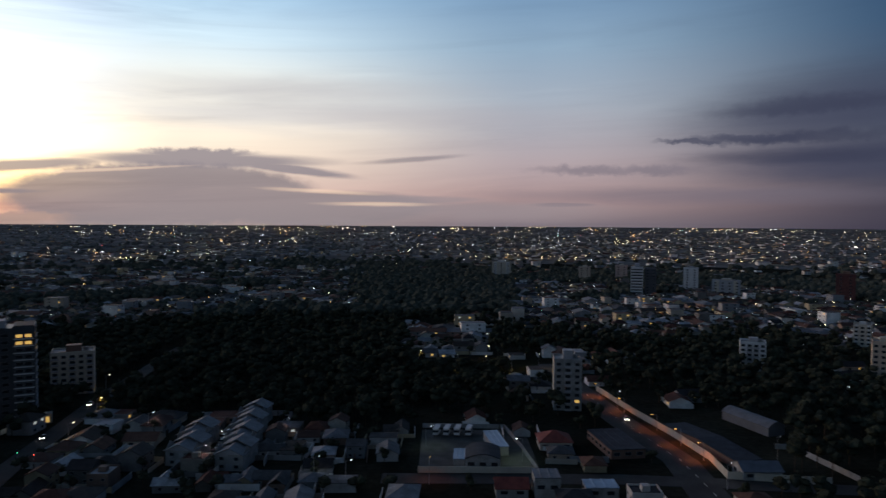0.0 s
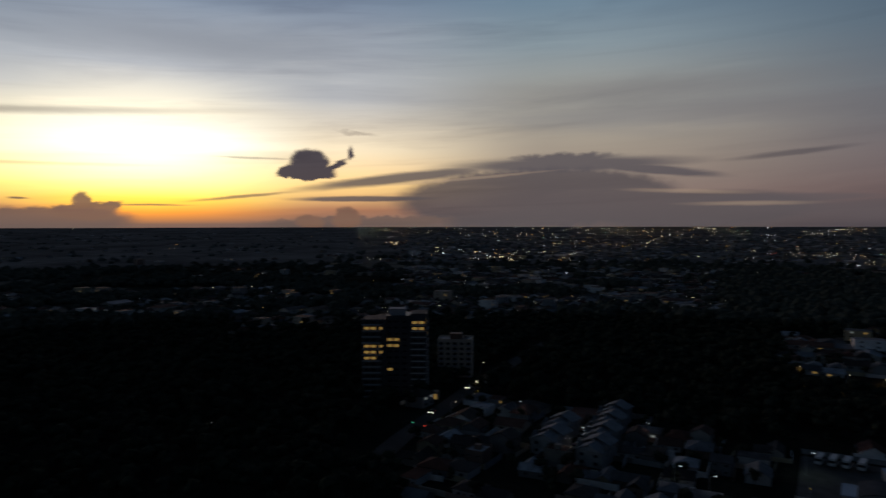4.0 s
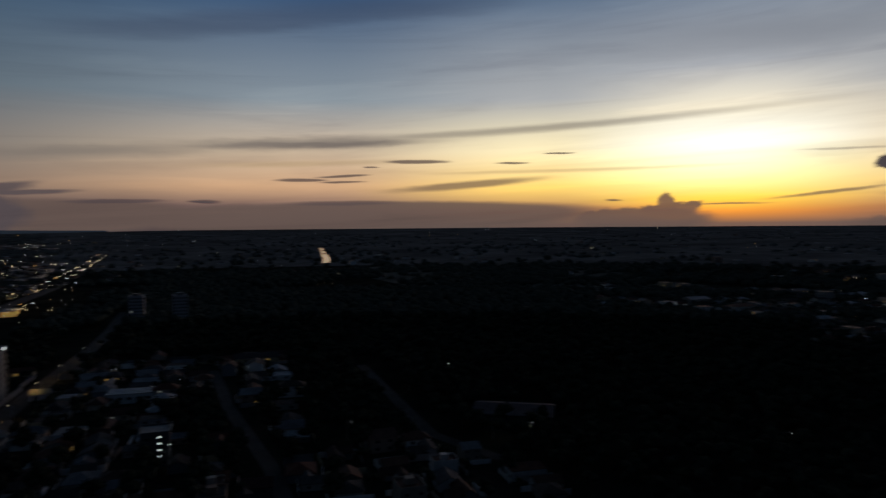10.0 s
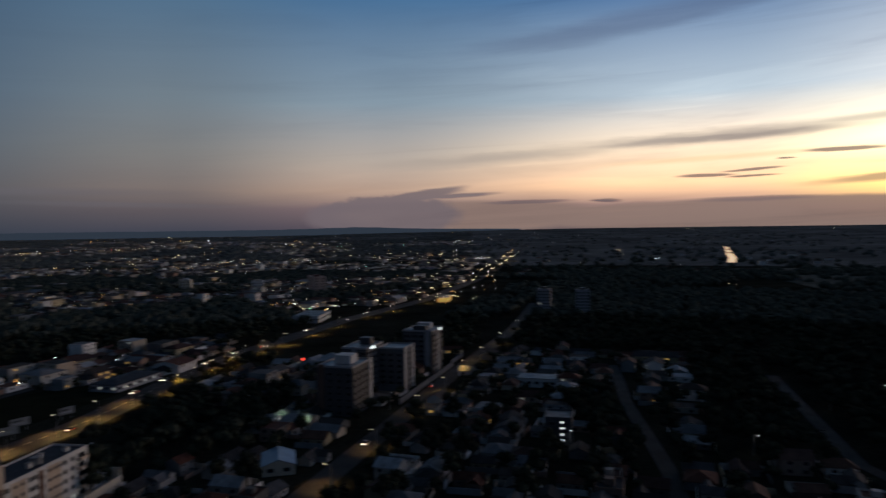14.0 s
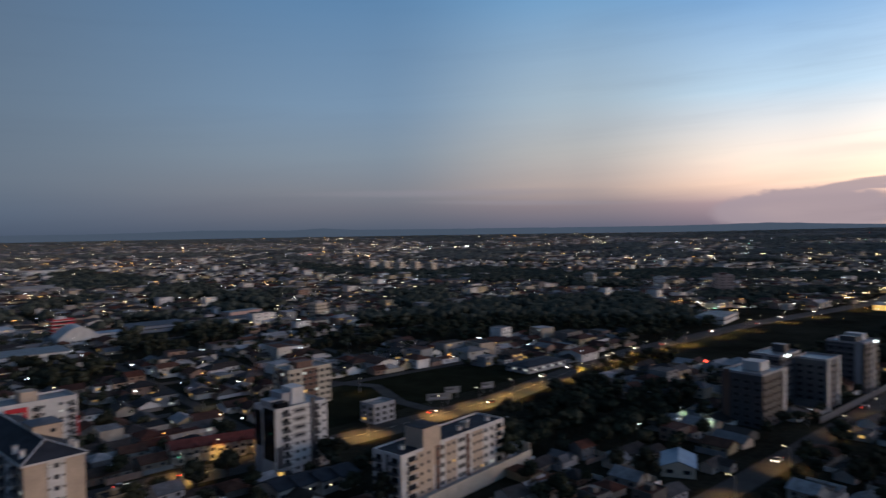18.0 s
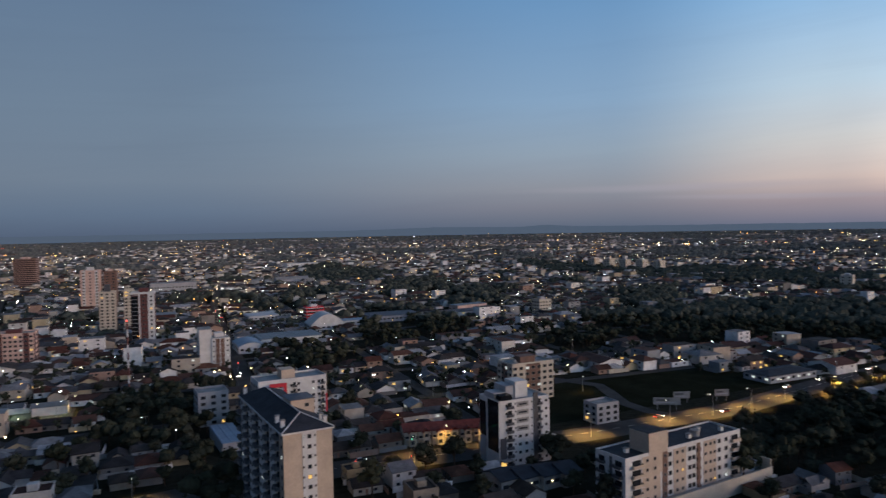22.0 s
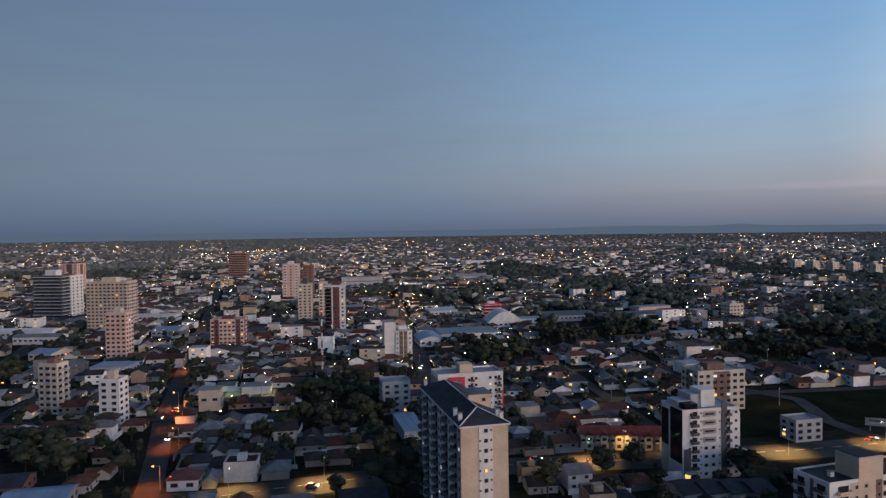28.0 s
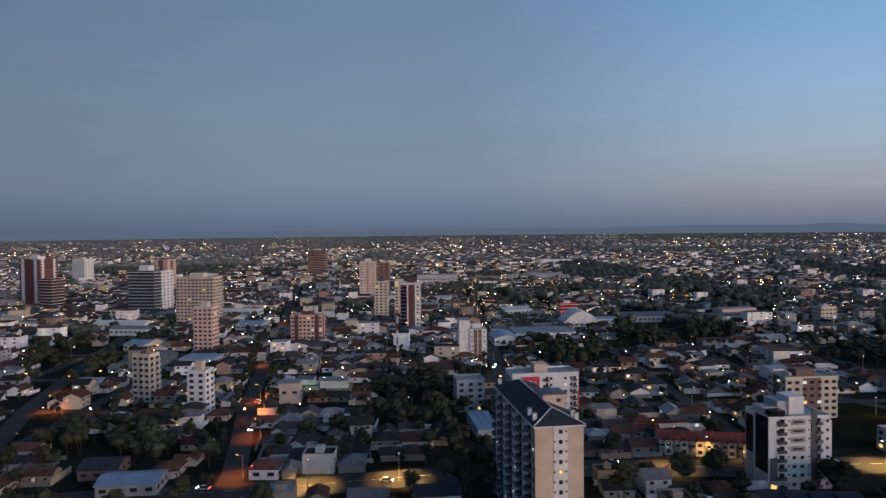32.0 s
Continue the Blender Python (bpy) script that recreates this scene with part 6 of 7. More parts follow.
hall("blue_roof_shop", "shop hall with pale blue sheet roof", 141, -612, 22, 26, 5.0, -8, "gable", M_GREY, M_TINBLUE, 1.6, category="shop")
hall("blue_roof_hall", "small hall with pale blue gabled sheet roof", 197, -512, 18, 20, 5.0, -20, "gable", M_CREAM, M_TINBLUE, 2.0, category="hall")
hall("flat_store", "wide low store with pale grey flat roof", -5, -745, 42, 26, 5.0, 0, "flat", M_CREAM, M_TIN, category="store")
hall("pale_store", "low store with white sheet roof beside a street", -101, -690, 28, 30, 5.0, 4, "flat", M_WHITE, M_WHITE, category="store")
hall("school", "two-storey salmon and white school building", -300, -640, 38, 14, 8.0, 14, "flat", M_PINK, M_TIN, category="school")
hall("far_works", "long white works hall with lit front", -330, -1620, 74, 30, 9.0, 8, "flat", M_WHITE, M_WHITE, lit=M_LITCOOL, category="works")
for k in range(6):
    th = hall("terrace_house", "cream two-storey terrace house with red tile roof", -94.5 - 5.4 * k, -259.5 + 1.3 * k, 5.2, 10, 5.6, -10, "gable", M_CREAM, M_TILE_RED, 1.9, category="house")
    th.root["group"] = "terrace by the avenue"
    part("front_bay", Shape(M_CREAM, M_GLASS).box(-1.7, 0.9, 5.0, 6.5, -0.3, 5.3).box(-1.2, 0.4, 6.46, 6.54, 0.8, 2.2, 1).box(-1.2, 0.4, 6.46, 6.54, 3.5, 4.7, 1), th.root)
    part("bay_roof", Shape(M_TILE_RED).gable(4.2, 6.6, -0.9, 1.7, 5.3, 1.3, 0.35, m=Matrix.Rotation(radians(90), 4, "Z")), th.root)
    part("porch", Shape(M_CREAM).box(0.9, 2.5, 5.0, 6.6, 2.6, 2.8).box(2.35, 2.5, 6.45, 6.6, -0.3, 2.6), th.root)

# walls along streets and yards
def wall_line(label, pts, high, mat):
    s = Shape(mat)
    for (ax, ay), (bx, by) in zip(pts, pts[1:]):
        l = math.hypot(bx - ax, by - ay)
        m = pose(ax, ay, 0, 0, 0, math.degrees(math.atan2(by - ay, bx - ax)))
        n = max(1, int(l / 3))
        for i in range(n):
            s.box(l * i / n + 0.02, l * (i + 1) / n - 0.02, -0.1, 0.1, -0.3, high, m=m)
            s.box(l * i / n - 0.12, l * i / n + 0.12, -0.16, 0.16, -0.3, high + 0.12, m=m)
    tagged(new("boundary_wall", s.mesh("boundary_wall")), label, "wall", kind="structure")


wall_line("long white rendered wall beside a red-lit street", [(79, 353), (86, 310), (93, 276), (97, 249), (96, 230), (119, 226), (128, 225)], 2.6, M_CREAM)
wall_line("pale yellow-lit yard wall along a street", [(-8, 234.5), (32, 234.5)], 2.2, M_CREAM)
wall_line("pale yard wall beside trees", [(33, 236), (30, 262), (26, 286), (-8, 287)], 1.8, M_CONC)
wall_line("pale wall behind a shed", [(127, 262), (133, 261), (139, 227)], 2.0, M_CONC)
wall_line("grey wall round white row houses", [(-104, 300), (-66, 304), (-62, 240)], 2.4, M_GREY)

# radio mast
mast = thing("radio_mast", "slim red and white radio mast among houses", "radio mast", spot(10, -393))
reserve(10, -391, 6)
for k in range(10):
    part("mast_section", Shape(M_MAROON if k % 2 else M_WHITE).tube(0, 0, k * 4.0, k * 4.0 + 4.0, 0.42, 0.42, 6), mast)
part("beacon", Shape(M_SIGNAL_R).tube(0, 0, 40, 40.5, 0.25, n=6), mast, "red beacon")

# billboards on the grass
for x, y, r, w in ((-218, -252, 150, 12), (-252, -253, 165, 7), (-232, -258, 160, 8)):
    bb = thing("billboard", "pale roadside billboard on steel posts", "billboard", spot(x, y, None, r), "roadside billboards")
    reserve(x, y, 3)
    part("panel", Shape(M_CONC).box(-w / 2, w / 2, -0.12, 0.12, 2.4, 5.6), bb)
    part("writing_bar", Shape(M_DARKCLAD).box(-w * 0.4, w * 0.1, -0.15, -0.12, 4.2, 4.8), bb)
    part("writing_bar", Shape(M_GREY).box(-w * 0.4, w * 0.35, -0.15, -0.12, 3.2, 3.7), bb)
    for sx in (-w * 0.35, w * 0.35):
        part("post", Shape(M_POLE).tube(sx, 0.2, -0.3, 5.6, 0.14, n=6), bb)

yards = Shape(M_WALL_BRIGHTENED)


def yard_wall(x, y, turn, r):
    """Low rendered walls on two or three sides of a lot."""
    m = pose(x, y, 0, 0, 0, turn)
    for ax, ay, bx, by in ((-5.8, -7.4, 5.4, -7.4), (-5.8, -7.2, -5.8, 6.6), (-5.6, 7.0, 5.4, 7.0)):
        if r.random() < 0.6 and not any(near_road(*(m @ Vector((u, v, 0)))[:2], 0.6) for u, v in ((ax, ay), (bx, by))):
            yards.box(min(ax, bx) - 0.08, max(ax, bx) + 0.08, min(ay, by) - 0.08, max(ay, by) + 0.08, -0.3, r.choice((1.6, 1.9, 2.2)), m=m)


# -- fill the land lot by lot --
row = -1150.0
while row < 1150:
    col = -1150.0
    while col < 900:
        x, y = col + rng.uniform(-2, 2), row + rng.uniform(-3, 3)
        d = math.hypot(x, y)
        col += 10.6 if d < 700 else 12
        if not 200 < d < 1150:
            continue
        what, dens = zone(x, y)
        if not what or what == "field":
            continue
        if what == "wood":
            for _ in range(3 if d < 520 else 2):
                px, py = x + rng.uniform(-7, 7), y + rng.uniform(-9, 9)
                if rng.random() < dens and free(px, py, 2) and not near_road(px, py, 4):
                    wood_tree(px, py, d, rng)
            continue
        ok = rng.random() < dens and free(x, y, 3.5) and not near_road(x, y, 4.0)
        turn = rng.choice((0, 90, 180, 270)) + rng.uniform(-5, 5)
        if ok and counts["near"] < 235 and d < LIMIT + (25 if bearing(x, y) > 140 else (-25 if 35 < bearing(x, y) < 86 else 0)):
            k = rng.choice(KINDS)
            place(k, house_proto(k), spot(x, y, None, turn, rng.uniform(0.72, 0.95) if k in PROTO else 1.0))
            counts["near"] += 1
        elif ok:
            far_house(x, y, ground_z(x, y), rng)
        # garden trees between the houses
        if ok and d < 620:
            yard_wall(x, y, turn, rng)
        for _ in range(2 if d > 330 else 1):
            if rng.random() > (0.5 if ok else 0.85):
                continue
            px, py = x + rng.uniform(-5.2, 5.2), y + 7.2 + rng.uniform(-1.4, 1.4)
            if free(px, py, 2) and not near_road(px, py, 2.5):
                if d < 330 and counts["tree"] < 165:
                    plant(px, py, rng)
                else:
                    wood_tree(px, py, d, rng, 0.6)
    row += 14.6

# street trees along the south street
for i in range(64):
    u = i / 63 * 300
    y = -272 - u + rng.uniform(-2, 2)
    x = 69 + u * 0.155 + (-1) ** i * rng.uniform(6.5, 8.5)
    if free(x, y, 1.5) and (rng.random() < 0.85 if u > 66 else i % 5 == 0):
        wood_tree(x, y, 300, rng, rng.uniform(0.6, 0.9))
# trees on the near verge of the avenue
for i in range(36):
    x = rng.uniform(-392, -300)
    for (ax, ay), (bx, by) in zip(AVENUE, AVENUE[1:]):
        if min(ax, bx) <= x <= max(ax, bx):
            y = ay + (by - ay) * (x - ax) / (bx - ax) + 12 + 16 * rng.random()
    if free(x, y, 1.5) and not near_road(x, y, 3):
        wood_tree(x, y, 300, rng, rng.uniform(0.45, 0.75))
for x, y, size in ((-14, -222, 1.25), (-20, -225, 1.35), (-17, -216, 1.1), (-24, -219, 1.0), (28, -251, 0.7), (68, -226, 0.6), (74, -214, 0.9)):
    wood_tree(x, y, 220, rng, size)

# farther out: whole quarters of small houses and woods as far as the plain's edge
for _ in range(46000):
    b = rng.uniform(-40, 214)
    d = 1120 + (FAR - 1250) * rng.random() ** 1.35
    x, y = -math.sin(radians(b)) * d, math.cos(radians(b)) * d
    big = noise.noise((x / 420, y / 420, 2.2)) + 0.45 * noise.noise((x / 150, y / 150, 6.1))
    town = 0.7 if b > 118 else (0.55 if b > 104 and d < 3000 else (0.42 if b < 33 and d > 1560 else (0.45 if 7 < b < 33 and d < 1350 else (0.08 if b < 33 else 0.03))))
    wooded = big > 0.16 or (d > 3300 and big > -0.12)
    if wooded and b > 104:
        town *= 0.06
    z = ground_z(x, y)
    if rng.random() < town:
        far_house(x, y, z, rng, (EYE_Z - z) / EYE_Z)
    elif rng.random() < ((1.0 if wooded else 0.25) if b > 104 or d < 1500 else (0.30 if big > 0.05 else 0.08) * (0.6 if b > 33 else 1.6)):
        for _ in range(3 if wooded and b > 104 else 1):
            s = rng.uniform(5, 9.5) * (0.4 + 0.6 * (EYE_Z - z) / EYE_Z)
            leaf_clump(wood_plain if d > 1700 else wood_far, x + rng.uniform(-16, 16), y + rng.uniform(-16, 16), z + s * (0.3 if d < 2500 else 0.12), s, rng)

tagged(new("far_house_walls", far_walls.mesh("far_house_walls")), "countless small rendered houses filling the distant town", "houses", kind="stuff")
tagged(new("far_house_roofs", far_roofs.mesh("far_house_roofs")), "countless clay and fibre-cement roofs of the distant town", "roofs", kind="stuff")
tagged(new("yard_walls", yards.mesh("yard_walls")), "low rendered yard walls between the houses", "walls", kind="stuff")
tagged(new("woods", wood_near.mesh("woods")), "dense dark leafy woods between the houses", "trees", kind="stuff")
tagged(new("wood_trunks", trunks.mesh("wood_trunks")), "brown trunks of the leafy woods", "tree trunks", kind="stuff")
tagged(new("plain_trees", wood_plain.mesh("plain_trees")), "scattered tree belts on the distant plain, painted pale with haze", "trees", kind="stuff")
tagged(new("far_woods", wood_far.mesh("far_woods")), "distant woods and tree belts, painted paler for haze", "trees", kind="stuff")
print("houses and trees", dict(counts))

# -- far lamps and lit shopfronts --
glow = {k: Shape(m) for k, m in (("w", M_FAR_W), ("c", M_FAR_C), ("o", M_FAR_O), ("g", M_FAR_G), ("r", M_SIGNAL_R))}


def far_lamp(x, y, h, size, k):
    z = ground_z(x, y) + h
    glow[k].add([(x - size, y, z), (x, y - size, z), (x + size, y, z), (x, y + size, z), (x, y, z - size * 0.7), (x, y, z + size * 0.7)],
                [(0, 1, 5), (1, 2, 5), (2, 3, 5), (3, 0, 5), (1, 0, 4), (2, 1, 4), (3, 2, 4), (0, 3, 4)])


for _ in range(40000):
    b = rng.uniform(-38, 212)
    drop = 0.40 + 7.6 * rng.random() ** 1.9  # degrees below the eye
    slope = math.tan(radians(drop))
    d = EYE_Z / slope if EYE_Z / slope < 1500 else min(4600, (EYE_Z + 29) / (slope + 0.0194))
    x, y = -math.sin(radians(b)) * d, math.cos(radians(b)) * d
    big = noise.noise((x / 420, y / 420, 2.2)) + 0.45 * noise.noise((x / 150, y / 150, 6.1))
    if b > 125:
        p = (0.24 + max(0.0, min(0.5, -1.3 * big))) * (1.0 if d < 1800 else (1.25 if b < 152 else 0.8)) if big < 0.16 else 0.04
    elif b > 102:
        p = 0.55 if 700 < d < 3200 and big < 0.16 else 0.04
    elif b > 36:
        p = 0.02 if d < 3300 else 0.05
    else:
        p = (0.62 - 0.9 * big) if d > 1480 else (0.16 if 450 < d < 1000 else 0.03)
    if b > 102 and d > 2900:
        p *= 0.22
    if rng.random() > p or zone(x, y)[0] == "wood":
        continue
    orange = 0.6 if b > 172 else (0.40 if b > 120 else 0.2)
    u = rng.random()
    k = "o" if u < orange else ("w" if u < orange + 0.32 * (1 - orange) * 2 else ("g" if u > 0.985 else ("r" if u > 0.972 else "c")))
    far_lamp(x, y, rng.uniform(6, 9.5), (0.26 + d * 0.00030) * rng.choice((0.2, 0.24, 0.28, 0.32, 0.38, 0.45, 0.6, 0.95)) * (0.85 if d < 1500 else (1.25 if b < 40 else 1.35)), k)
# porch, yard and corner lamps between the houses of the southern town
for _ in range(1500):
    b, d = rng.uniform(128, 212), 290 + 900 * rng.random() ** 0.8
    x, y = -math.sin(radians(b)) * d, math.cos(radians(b)) * d
    if zone(x, y)[0] == "house" and free(x, y, 1.0):
        far_lamp(x, y, rng.choice((3.4, 4.2, 6.0, 7.5)), rng.choice((0.10, 0.13, 0.17, 0.21, 0.28, 0.42)) * (0.6 + d / 1100), rng.choice("wwwccoo"))
# strings of lamps and traffic along the two streets that lead into the town centre
for u in range(30):
    y = -480 - 20 * u
    x = (-57 + (y + 561) * 0.045 if y > -834 else -69 + (y + 834) * 0.118) + rng.choice((-7, -4.5, -2, 2, 4.5, 7))
    far_lamp(x, y + rng.uniform(-9, 9), rng.choice((1.0, 5.5, 8.0)), rng.choice((0.14, 0.18, 0.25, 0.4)), rng.choice("wwcwrgoo"))
for u in range(22):
    y = -570 - 34 * u
    x = 112 - (y + 570) * 0.13 + rng.choice((-5, 5))
    far_lamp(x, y + rng.uniform(-8, 8), 8.0, rng.choice((0.18, 0.26, 0.36)), rng.choice("oooow"))
# the lamps of the highway running out of town, a car lot and a fuel station beside it
for (ax, ay), (bx, by) in zip(AVENUE[12:], AVENUE[13:]):
    n = int(math.hypot(bx - ax, by - ay) / 26)
    for i in range(n):
        u = (i + rng.uniform(-0.3, 0.3)) / n
        x, y = ax + (bx - ax) * u, ay + (by - ay) * u
        if x > -1950 and rng.random() < (0.9 if x > -1500 else 0.7):
            far_lamp(x, y + rng.choice((-9, 9)), 8.5, rng.choice((0.5, 0.6, 0.75, 0.9)), rng.choice("wwwwoc"))
for _ in range(26):
    far_lamp(rng.uniform(-665, -575), rng.uniform(-382, -300), 6, rng.choice((0.35, 0.45, 0.6)), rng.choice("ccccgwo"))
for i in range(9):
    far_lamp(-787 + i * 4.2, -217 - 0.7 * i, 4.6, 0.55, "w")
for k, lb in (("w", "warm white"), ("c", "cool white"), ("o", "sodium orange"), ("g", "green"), ("r", "red")):
    if glow[k].v:
        tagged(new("far_lamps", glow[k].mesh("far_lamps")), lb + " lamps scattered over the distant town", "lamps", kind="stuff")

# ---- street lamps, cars and other small things ----


def street_lamp(x, y, k, turn=0.0, power=None, high=8.0, size=1.0):
    """A pole with an arm and a glowing head that lights the road below it."""
    head = {"g": M_LAMP_C, "w": M_LAMP_W, "c": M_LAMP_C, "o": M_LAMP_O}[k]
    colour = {"w": (1.0, 0.58, 0.18), "c": (0.92, 0.97, 1.0), "o": (1.0, 0.24, 0.05), "g": (0.72, 1.0, 0.70)}[k]
    lb = {"g": "steel yard lamp with greenish white head", "w": "steel street lamp with warm white head", "c": "steel street lamp with cool white head", "o": "steel street lamp with orange head"}[k]
    hw = 0.26 if k == "c" else 0.4
    watts = power or {"w": 2600, "c": 900, "o": 11000, "g": 3200}[k]

    def build():
        root = thing("street_lamp", lb, "street lamp", Matrix(), "street lamps")
        part("pole", Shape(M_POLE).tube(0, 0, -0.3, high, 0.12, 0.07, 7), root)
        part("arm", Shape(M_POLE).add([], []).tube(0, 0, 0, 2.0, 0.05, 0.05, 5, m=Matrix.Translation((0, 0, high - 0.1)) @ Matrix.Rotation(radians(80), 4, "Y")), root)
        case = part("lamp_head", Shape(M_POLE).box(2.1 - hw, 2.1 + hw, -hw * 0.55, hw * 0.55, high + 0.16, high + 0.30).box(2.1 - hw * 0.8, 2.1 + hw * 0.8, -hw * 0.4, hw * 0.4, high + 0.30, high + 0.38), root)
        part("lens", Shape(head).box(2.1 - hw * 0.85, 2.1 + hw * 0.85, -hw * 0.45, hw * 0.45, high + 0.04, high + 0.16), case, "glowing lens")
        data = bpy.data.lights.new("lamp_light", "SPOT")
        data.spot_size, data.spot_blend = radians(118), 0.6
        data.energy, data.color, data.shadow_soft_size = watts, colour, 0.3
        li = new("lamp_light", data)
        li.parent = root
        li.location = (2.1, 0, high - 0.2)
        return root
    place(("lamp", k, watts, high), build, spot(x, y, None, turn, size if ("lamp", k, watts, high) in PROTO else 1.0))


# orange lamps of the south street, the east street and the reddish northern street
for x, y in ((70, -286), (74, -312), (66, -240), (84, -350), (98, -440), (110, -540), (122, -630), (177, -335), (190, -380)):
    street_lamp(x - 6.2, y, "o", 0)
for x, y in ((94.5, 248), (92, 265), (89, 285), (82.5, 312), (77.5, 340)):
    street_lamp(x, y, "o", 180, 5000, 6.5)
street_lamp(-4, 224, "o", 90, 1200)
street_lamp(29, 247, "g", 180, 1500)
street_lamp(-6, 262, "g", 0, 700)
# warm lamps along the avenue and the block street
for x, y in ((36, -222), (6, -227), (-44, -231), (-88, -230), (-135, -247), (-163, -227), (-205, -229), (-229, -229), (-253, -230), (-281, -236), (-309, -243), (-329, -247), (-349, -250), (-375, -256), (-398, -258), (-420, -258), (-451, -259), (-500, -259), (-546, -259), (-612, -258), (-664, -252), (-740, -243)):
    street_lamp(x, y - 6 if y > -238 else y + 4, "w", 270 if y > -238 else 90, 30000, 9.0, 1.0)
for x, y in ((-106, -250), (-122, -247)):
    street_lamp(x, y, "w", 90, 6000)
for x in (-205, -245, -300, -340, -385, -430, -490, -560):
    street_lamp(x, -99.5, "w", 270, 8500)
for x, y in ((-52, -482), (-58, -560), (-63, -627), (-66, -690), (-71, -766), (-78, -858)):
    street_lamp(x + 5.5, y, "w", 180)
for x, y in ((-152, -316), (-205, -300), (-150, 300), (-168, 345), (-142, 262)):
    street_lamp(x, y, "w", 60, 1500)
for x, y in ((8, 399), (24, 395), (40, 398), (56, 402), (34, 376), (-14, 412), (28, 428)):
    street_lamp(x, y, "w", 60, 4200, 9.0)
# corner lamps of the back streets
for yy in (-330, -400, -480, -570):
    for k, xx in enumerate((-336, -266, -196, -136, 158, 226)):
        if (k + yy // 10) % 4:
            street_lamp(xx + 4.4, yy + 5.5, "w" if k % 2 else "o", 225, 3600 if k % 2 else 3000)
# cool white lamps at yards, corners and gates
for x, y in ((2, -318), (20, -495), (32, -496), (-98, -477), (-142, -330), (-348, -266), (-250, -326), (-197, -318), (-303, -116), (-412, -72), (-374, -35), (-263, -29), (-235, -153),
             (-414, 39), (-396, -2), (-273, 37), (81, 318), (122, 250), (92, 221), (-83, 236), (-82.5, 252), (-118, 277), (-31, 222), (-62, 270), (-42, 226), (171, 541), (193, 329), (233, 448), (-347, 79), (-371, 106), (-259, 93), (-250, 104), (-210, 189)):
    street_lamp(x, y, "c", 40, 450)
for x, y, k in ((50, -364, "w"), (61, -374, "g"), (40, -364, "g"), (35, -374, "w")):
    street_lamp(x, y, k, 200, 5200)


# cars
def car(x, y, turn, lights=True, big=False):
    key = ("car", lights, big)

    def build():
        l, w = (4.2, 1.75) if not big else (6.5, 2.1)
        root = thing("bus" if big else "car", ("pale parked coach with dark windows" if big else ("small car with headlights on" if lights else "small parked car with dark windows")), "bus" if big else "car", Matrix(), "cars and coaches")
        if big:
            part("body", Shape(M_WHITE).box(-l / 2, l / 2, -w / 2, w / 2, 0.5, 1.5).box(-l / 2 + 0.1, l / 2 - 0.1, -w / 2, w / 2, 2.4, 3.1), root)
            part("windows", Shape(M_GLASS).box(-l / 2 + 0.05, l / 2 - 0.05, -w / 2 + 0.03, w / 2 - 0.03, 1.5, 2.4), root)
        else:
            part("body", Shape(M_CAR).add([(-2.1, -0.85, 0.3), (2.1, -0.85, 0.3), (2.1, 0.85, 0.3), (-2.1, 0.85, 0.3), (-2.1, -0.85, 0.85), (2.05, -0.8, 0.75), (2.05, 0.8, 0.75), (-2.1, 0.85, 0.85)],
                                          [(3, 2, 1, 0), (4, 5, 6, 7), (0, 1, 5, 4), (1, 2, 6, 5), (2, 3, 7, 6), (3, 0, 4, 7)]), root)
            part("cabin", Shape(M_GLASS, M_CAR).add([(-1.7, -0.8, 0.82), (1.1, -0.78, 0.78), (1.1, 0.78, 0.78), (-1.7, 0.8, 0.82), (-1.2, -0.62, 1.45), (0.4, -0.62, 1.45), (0.4, 0.62, 1.45), (-1.2, 0.62, 1.45)],
                                                [(0, 1, 5, 4), (1, 2, 6, 5), (2, 3, 7, 6), (3, 0, 4, 7)]).add([(-1.2, -0.62, 1.46), (0.4, -0.62, 1.46), (0.4, 0.62, 1.46), (-1.2, 0.62, 1.46)], [(0, 1, 2, 3)], 1), root)
        for sx in (-l * 0.32, l * 0.32):
            for sy in (-w / 2, w / 2):
                part("wheel", Shape(M_TYRE).tube(0, 0, -0.12, 0.12, 0.34, n=10, m=pose(sx, sy, 0.34, 90, 0, 0)), root)
        if lights:
            for sy in (-w * 0.36, w * 0.36):
                part("headlight", Shape(M_HEAD).box(l / 2 - 0.06, l / 2 + 0.08, sy - 0.22, sy + 0.22, 0.55, 0.8), root)
                part("tail_light", Shape(M_TAIL).box(-l / 2 - 0.08, -l / 2 + 0.06, sy - 0.2, sy + 0.2, 0.6, 0.82), root)
        return root
    place(key, build, spot(x, y, ground_z(x, y) + 0.4, turn))


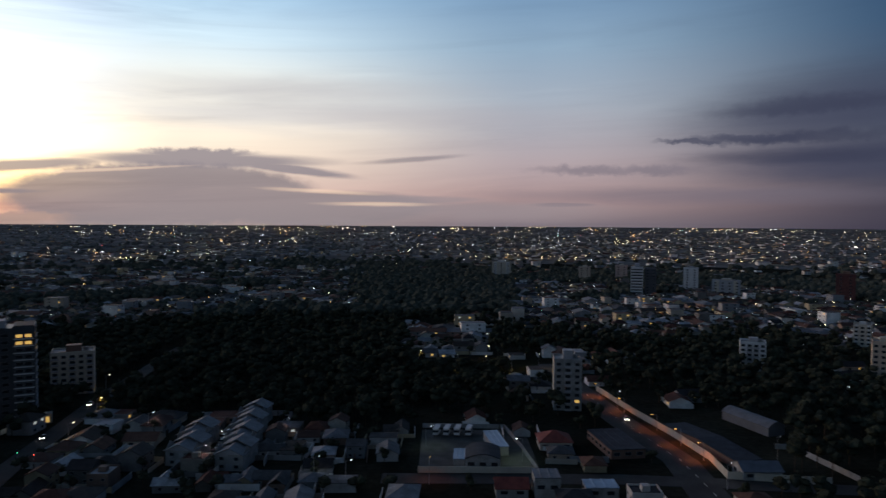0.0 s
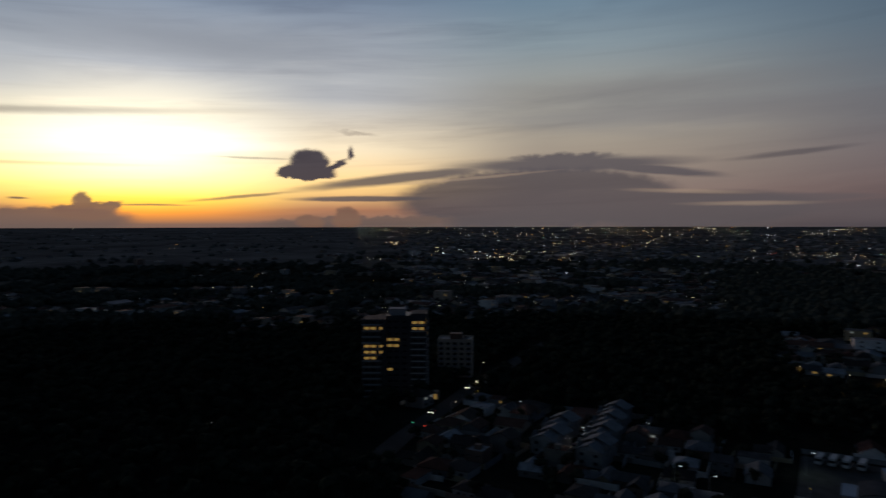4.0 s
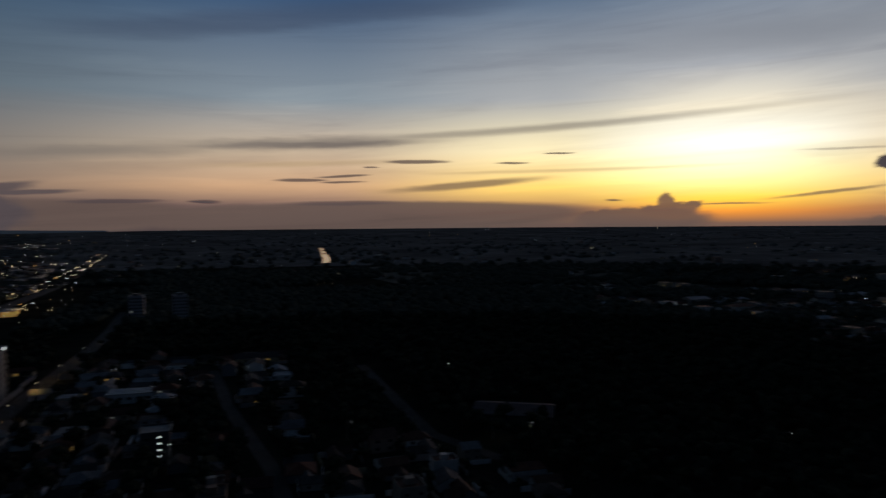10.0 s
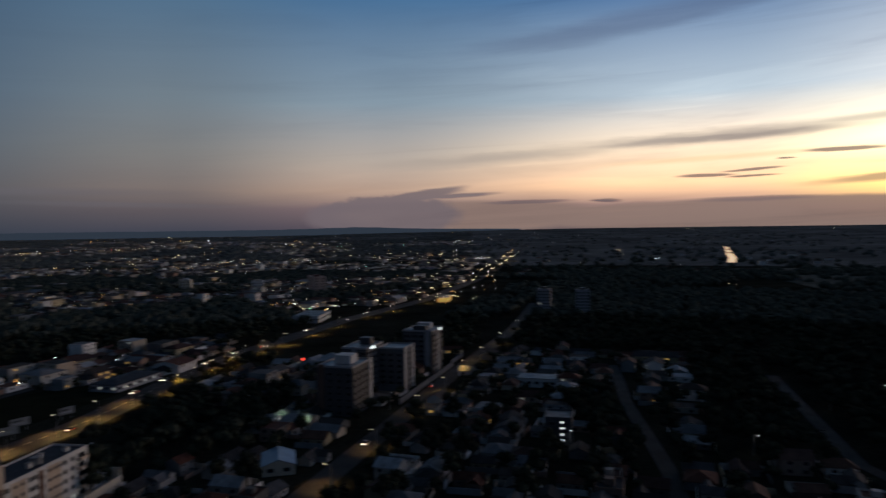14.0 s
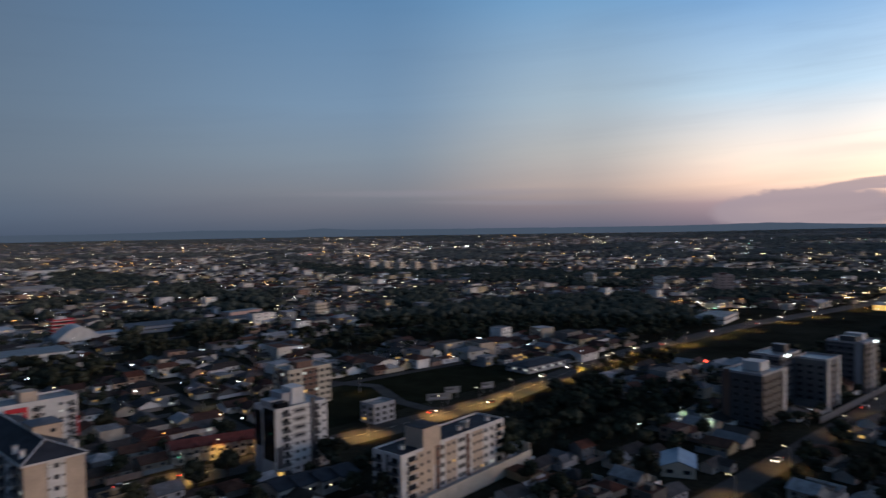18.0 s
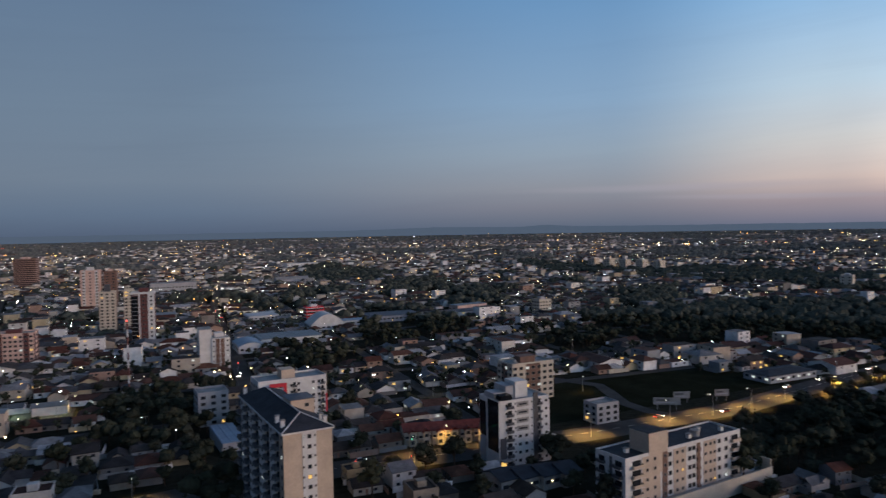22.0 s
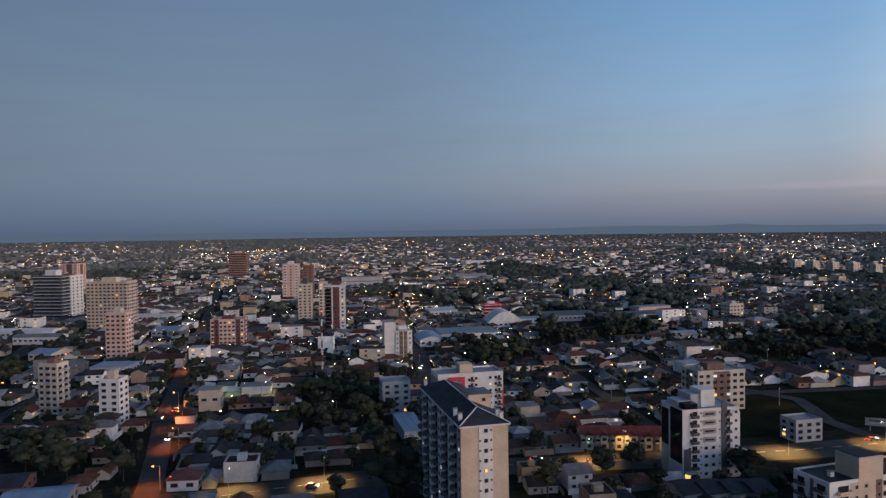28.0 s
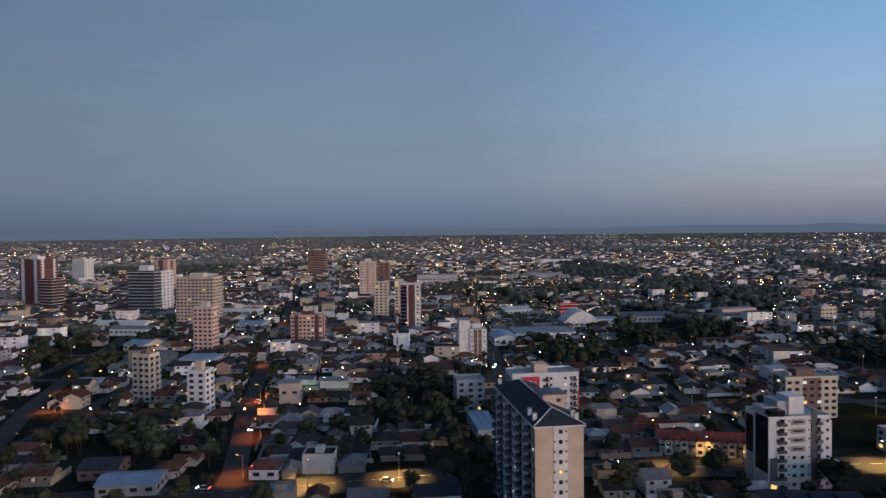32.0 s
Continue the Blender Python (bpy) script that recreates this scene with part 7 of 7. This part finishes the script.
for x, y, turn in ((-330, -262, 12), (-300, -257, 8), (-378, -268, 8), (-397, -263, 188), (-413, -270, 2), (-440, -265, 180), (-237, -236, 2), (-520, -271, 0), (-585, -265, 182), (-640, -268, -4), (-104, -242, 4), (-70, -244, 178), (10, -232, 170), (70, -229, 352), (-205, -242, 182), (-700, -262, -6), (-820, -256, 0),
                   (72, -314, 84), (70, -297, 84), (78, -345, 264), (-94, -262, 80), (-162, 318, 282), (-164, 334, 282), (-168, 378, 282), (-155, 268, 284), (80, 299, 262), (-48, -420, 84), (-58, -600, 84), (-66, -720, 268), (-250, -106, 0), (-350, -110, 180)):
    car(x, y, turn)
for k in range(7):
    car(-84.5 + 1.2 * math.sin(k), 246 + 6.2 * k, 84, False)
for k in range(9):
    car(-262 - (k % 5) * 2.9, -150 - 7 * (k // 5), 90, False)
for k in range(18):
    car(-600 - (k % 9) * 6, -330 - 12 * (k // 9), 80, False)
for x in (-2.0, 2.2, 6.4, 11.0):
    car(x, 277, 80, False, True)


def signal(x, y, k, turn):
    def build():
        root = thing("traffic_light", "steel traffic light on a pole", "traffic light", Matrix(), "traffic lights")
        part("pole", Shape(M_POLE).tube(0, 0, -0.3, 5.2, 0.1, 0.08, 6), root)
        part("case", Shape(M_DARKCLAD).box(-0.2, 0.2, -0.15, 0.15, 4.0, 5.2), root)
        for i, mt in enumerate((M_SIGNAL_G if k == "g" else M_GLASS, M_GLASS, M_SIGNAL_R if k == "r" else M_GLASS)):
            part("lens", Shape(mt).tube(0, 0, 0, 0.12, 0.15, n=8, m=pose(0, -0.15, 4.2 + 0.38 * i, 90, 0, 0)), root)
        return root
    place(("signal", k), build, spot(x, y, None, turn))


for x, y, k, turn in ((-92, -250, "g", 180), (-112, -229, "g", 180), (-84, -229, "r", 200), (56, -238, "r", 170), (-148, 240, "g", 20), (-140, 236, "r", 20), (-50, -440, "r", 180), (-60, -665, "g", 180)):
    signal(x, y, k, turn)

for x, y in ((-276, -158), (-268, -141), (-259, -150), (-281, -149)):
    street_lamp(x, y, "g", 40, 1300, 6.0)
beacon = thing("beacon_mast", "slim steel mast with a red warning light", "mast", spot(-309, -164))
part("pole", Shape(M_POLE).tube(0, 0, -0.3, 20, 0.14, 0.08, 6), beacon)
part("beacon", Shape(M_SIGNAL_R).tube(0, 0, 20, 20.9, 0.55, n=8), beacon, "red warning light")
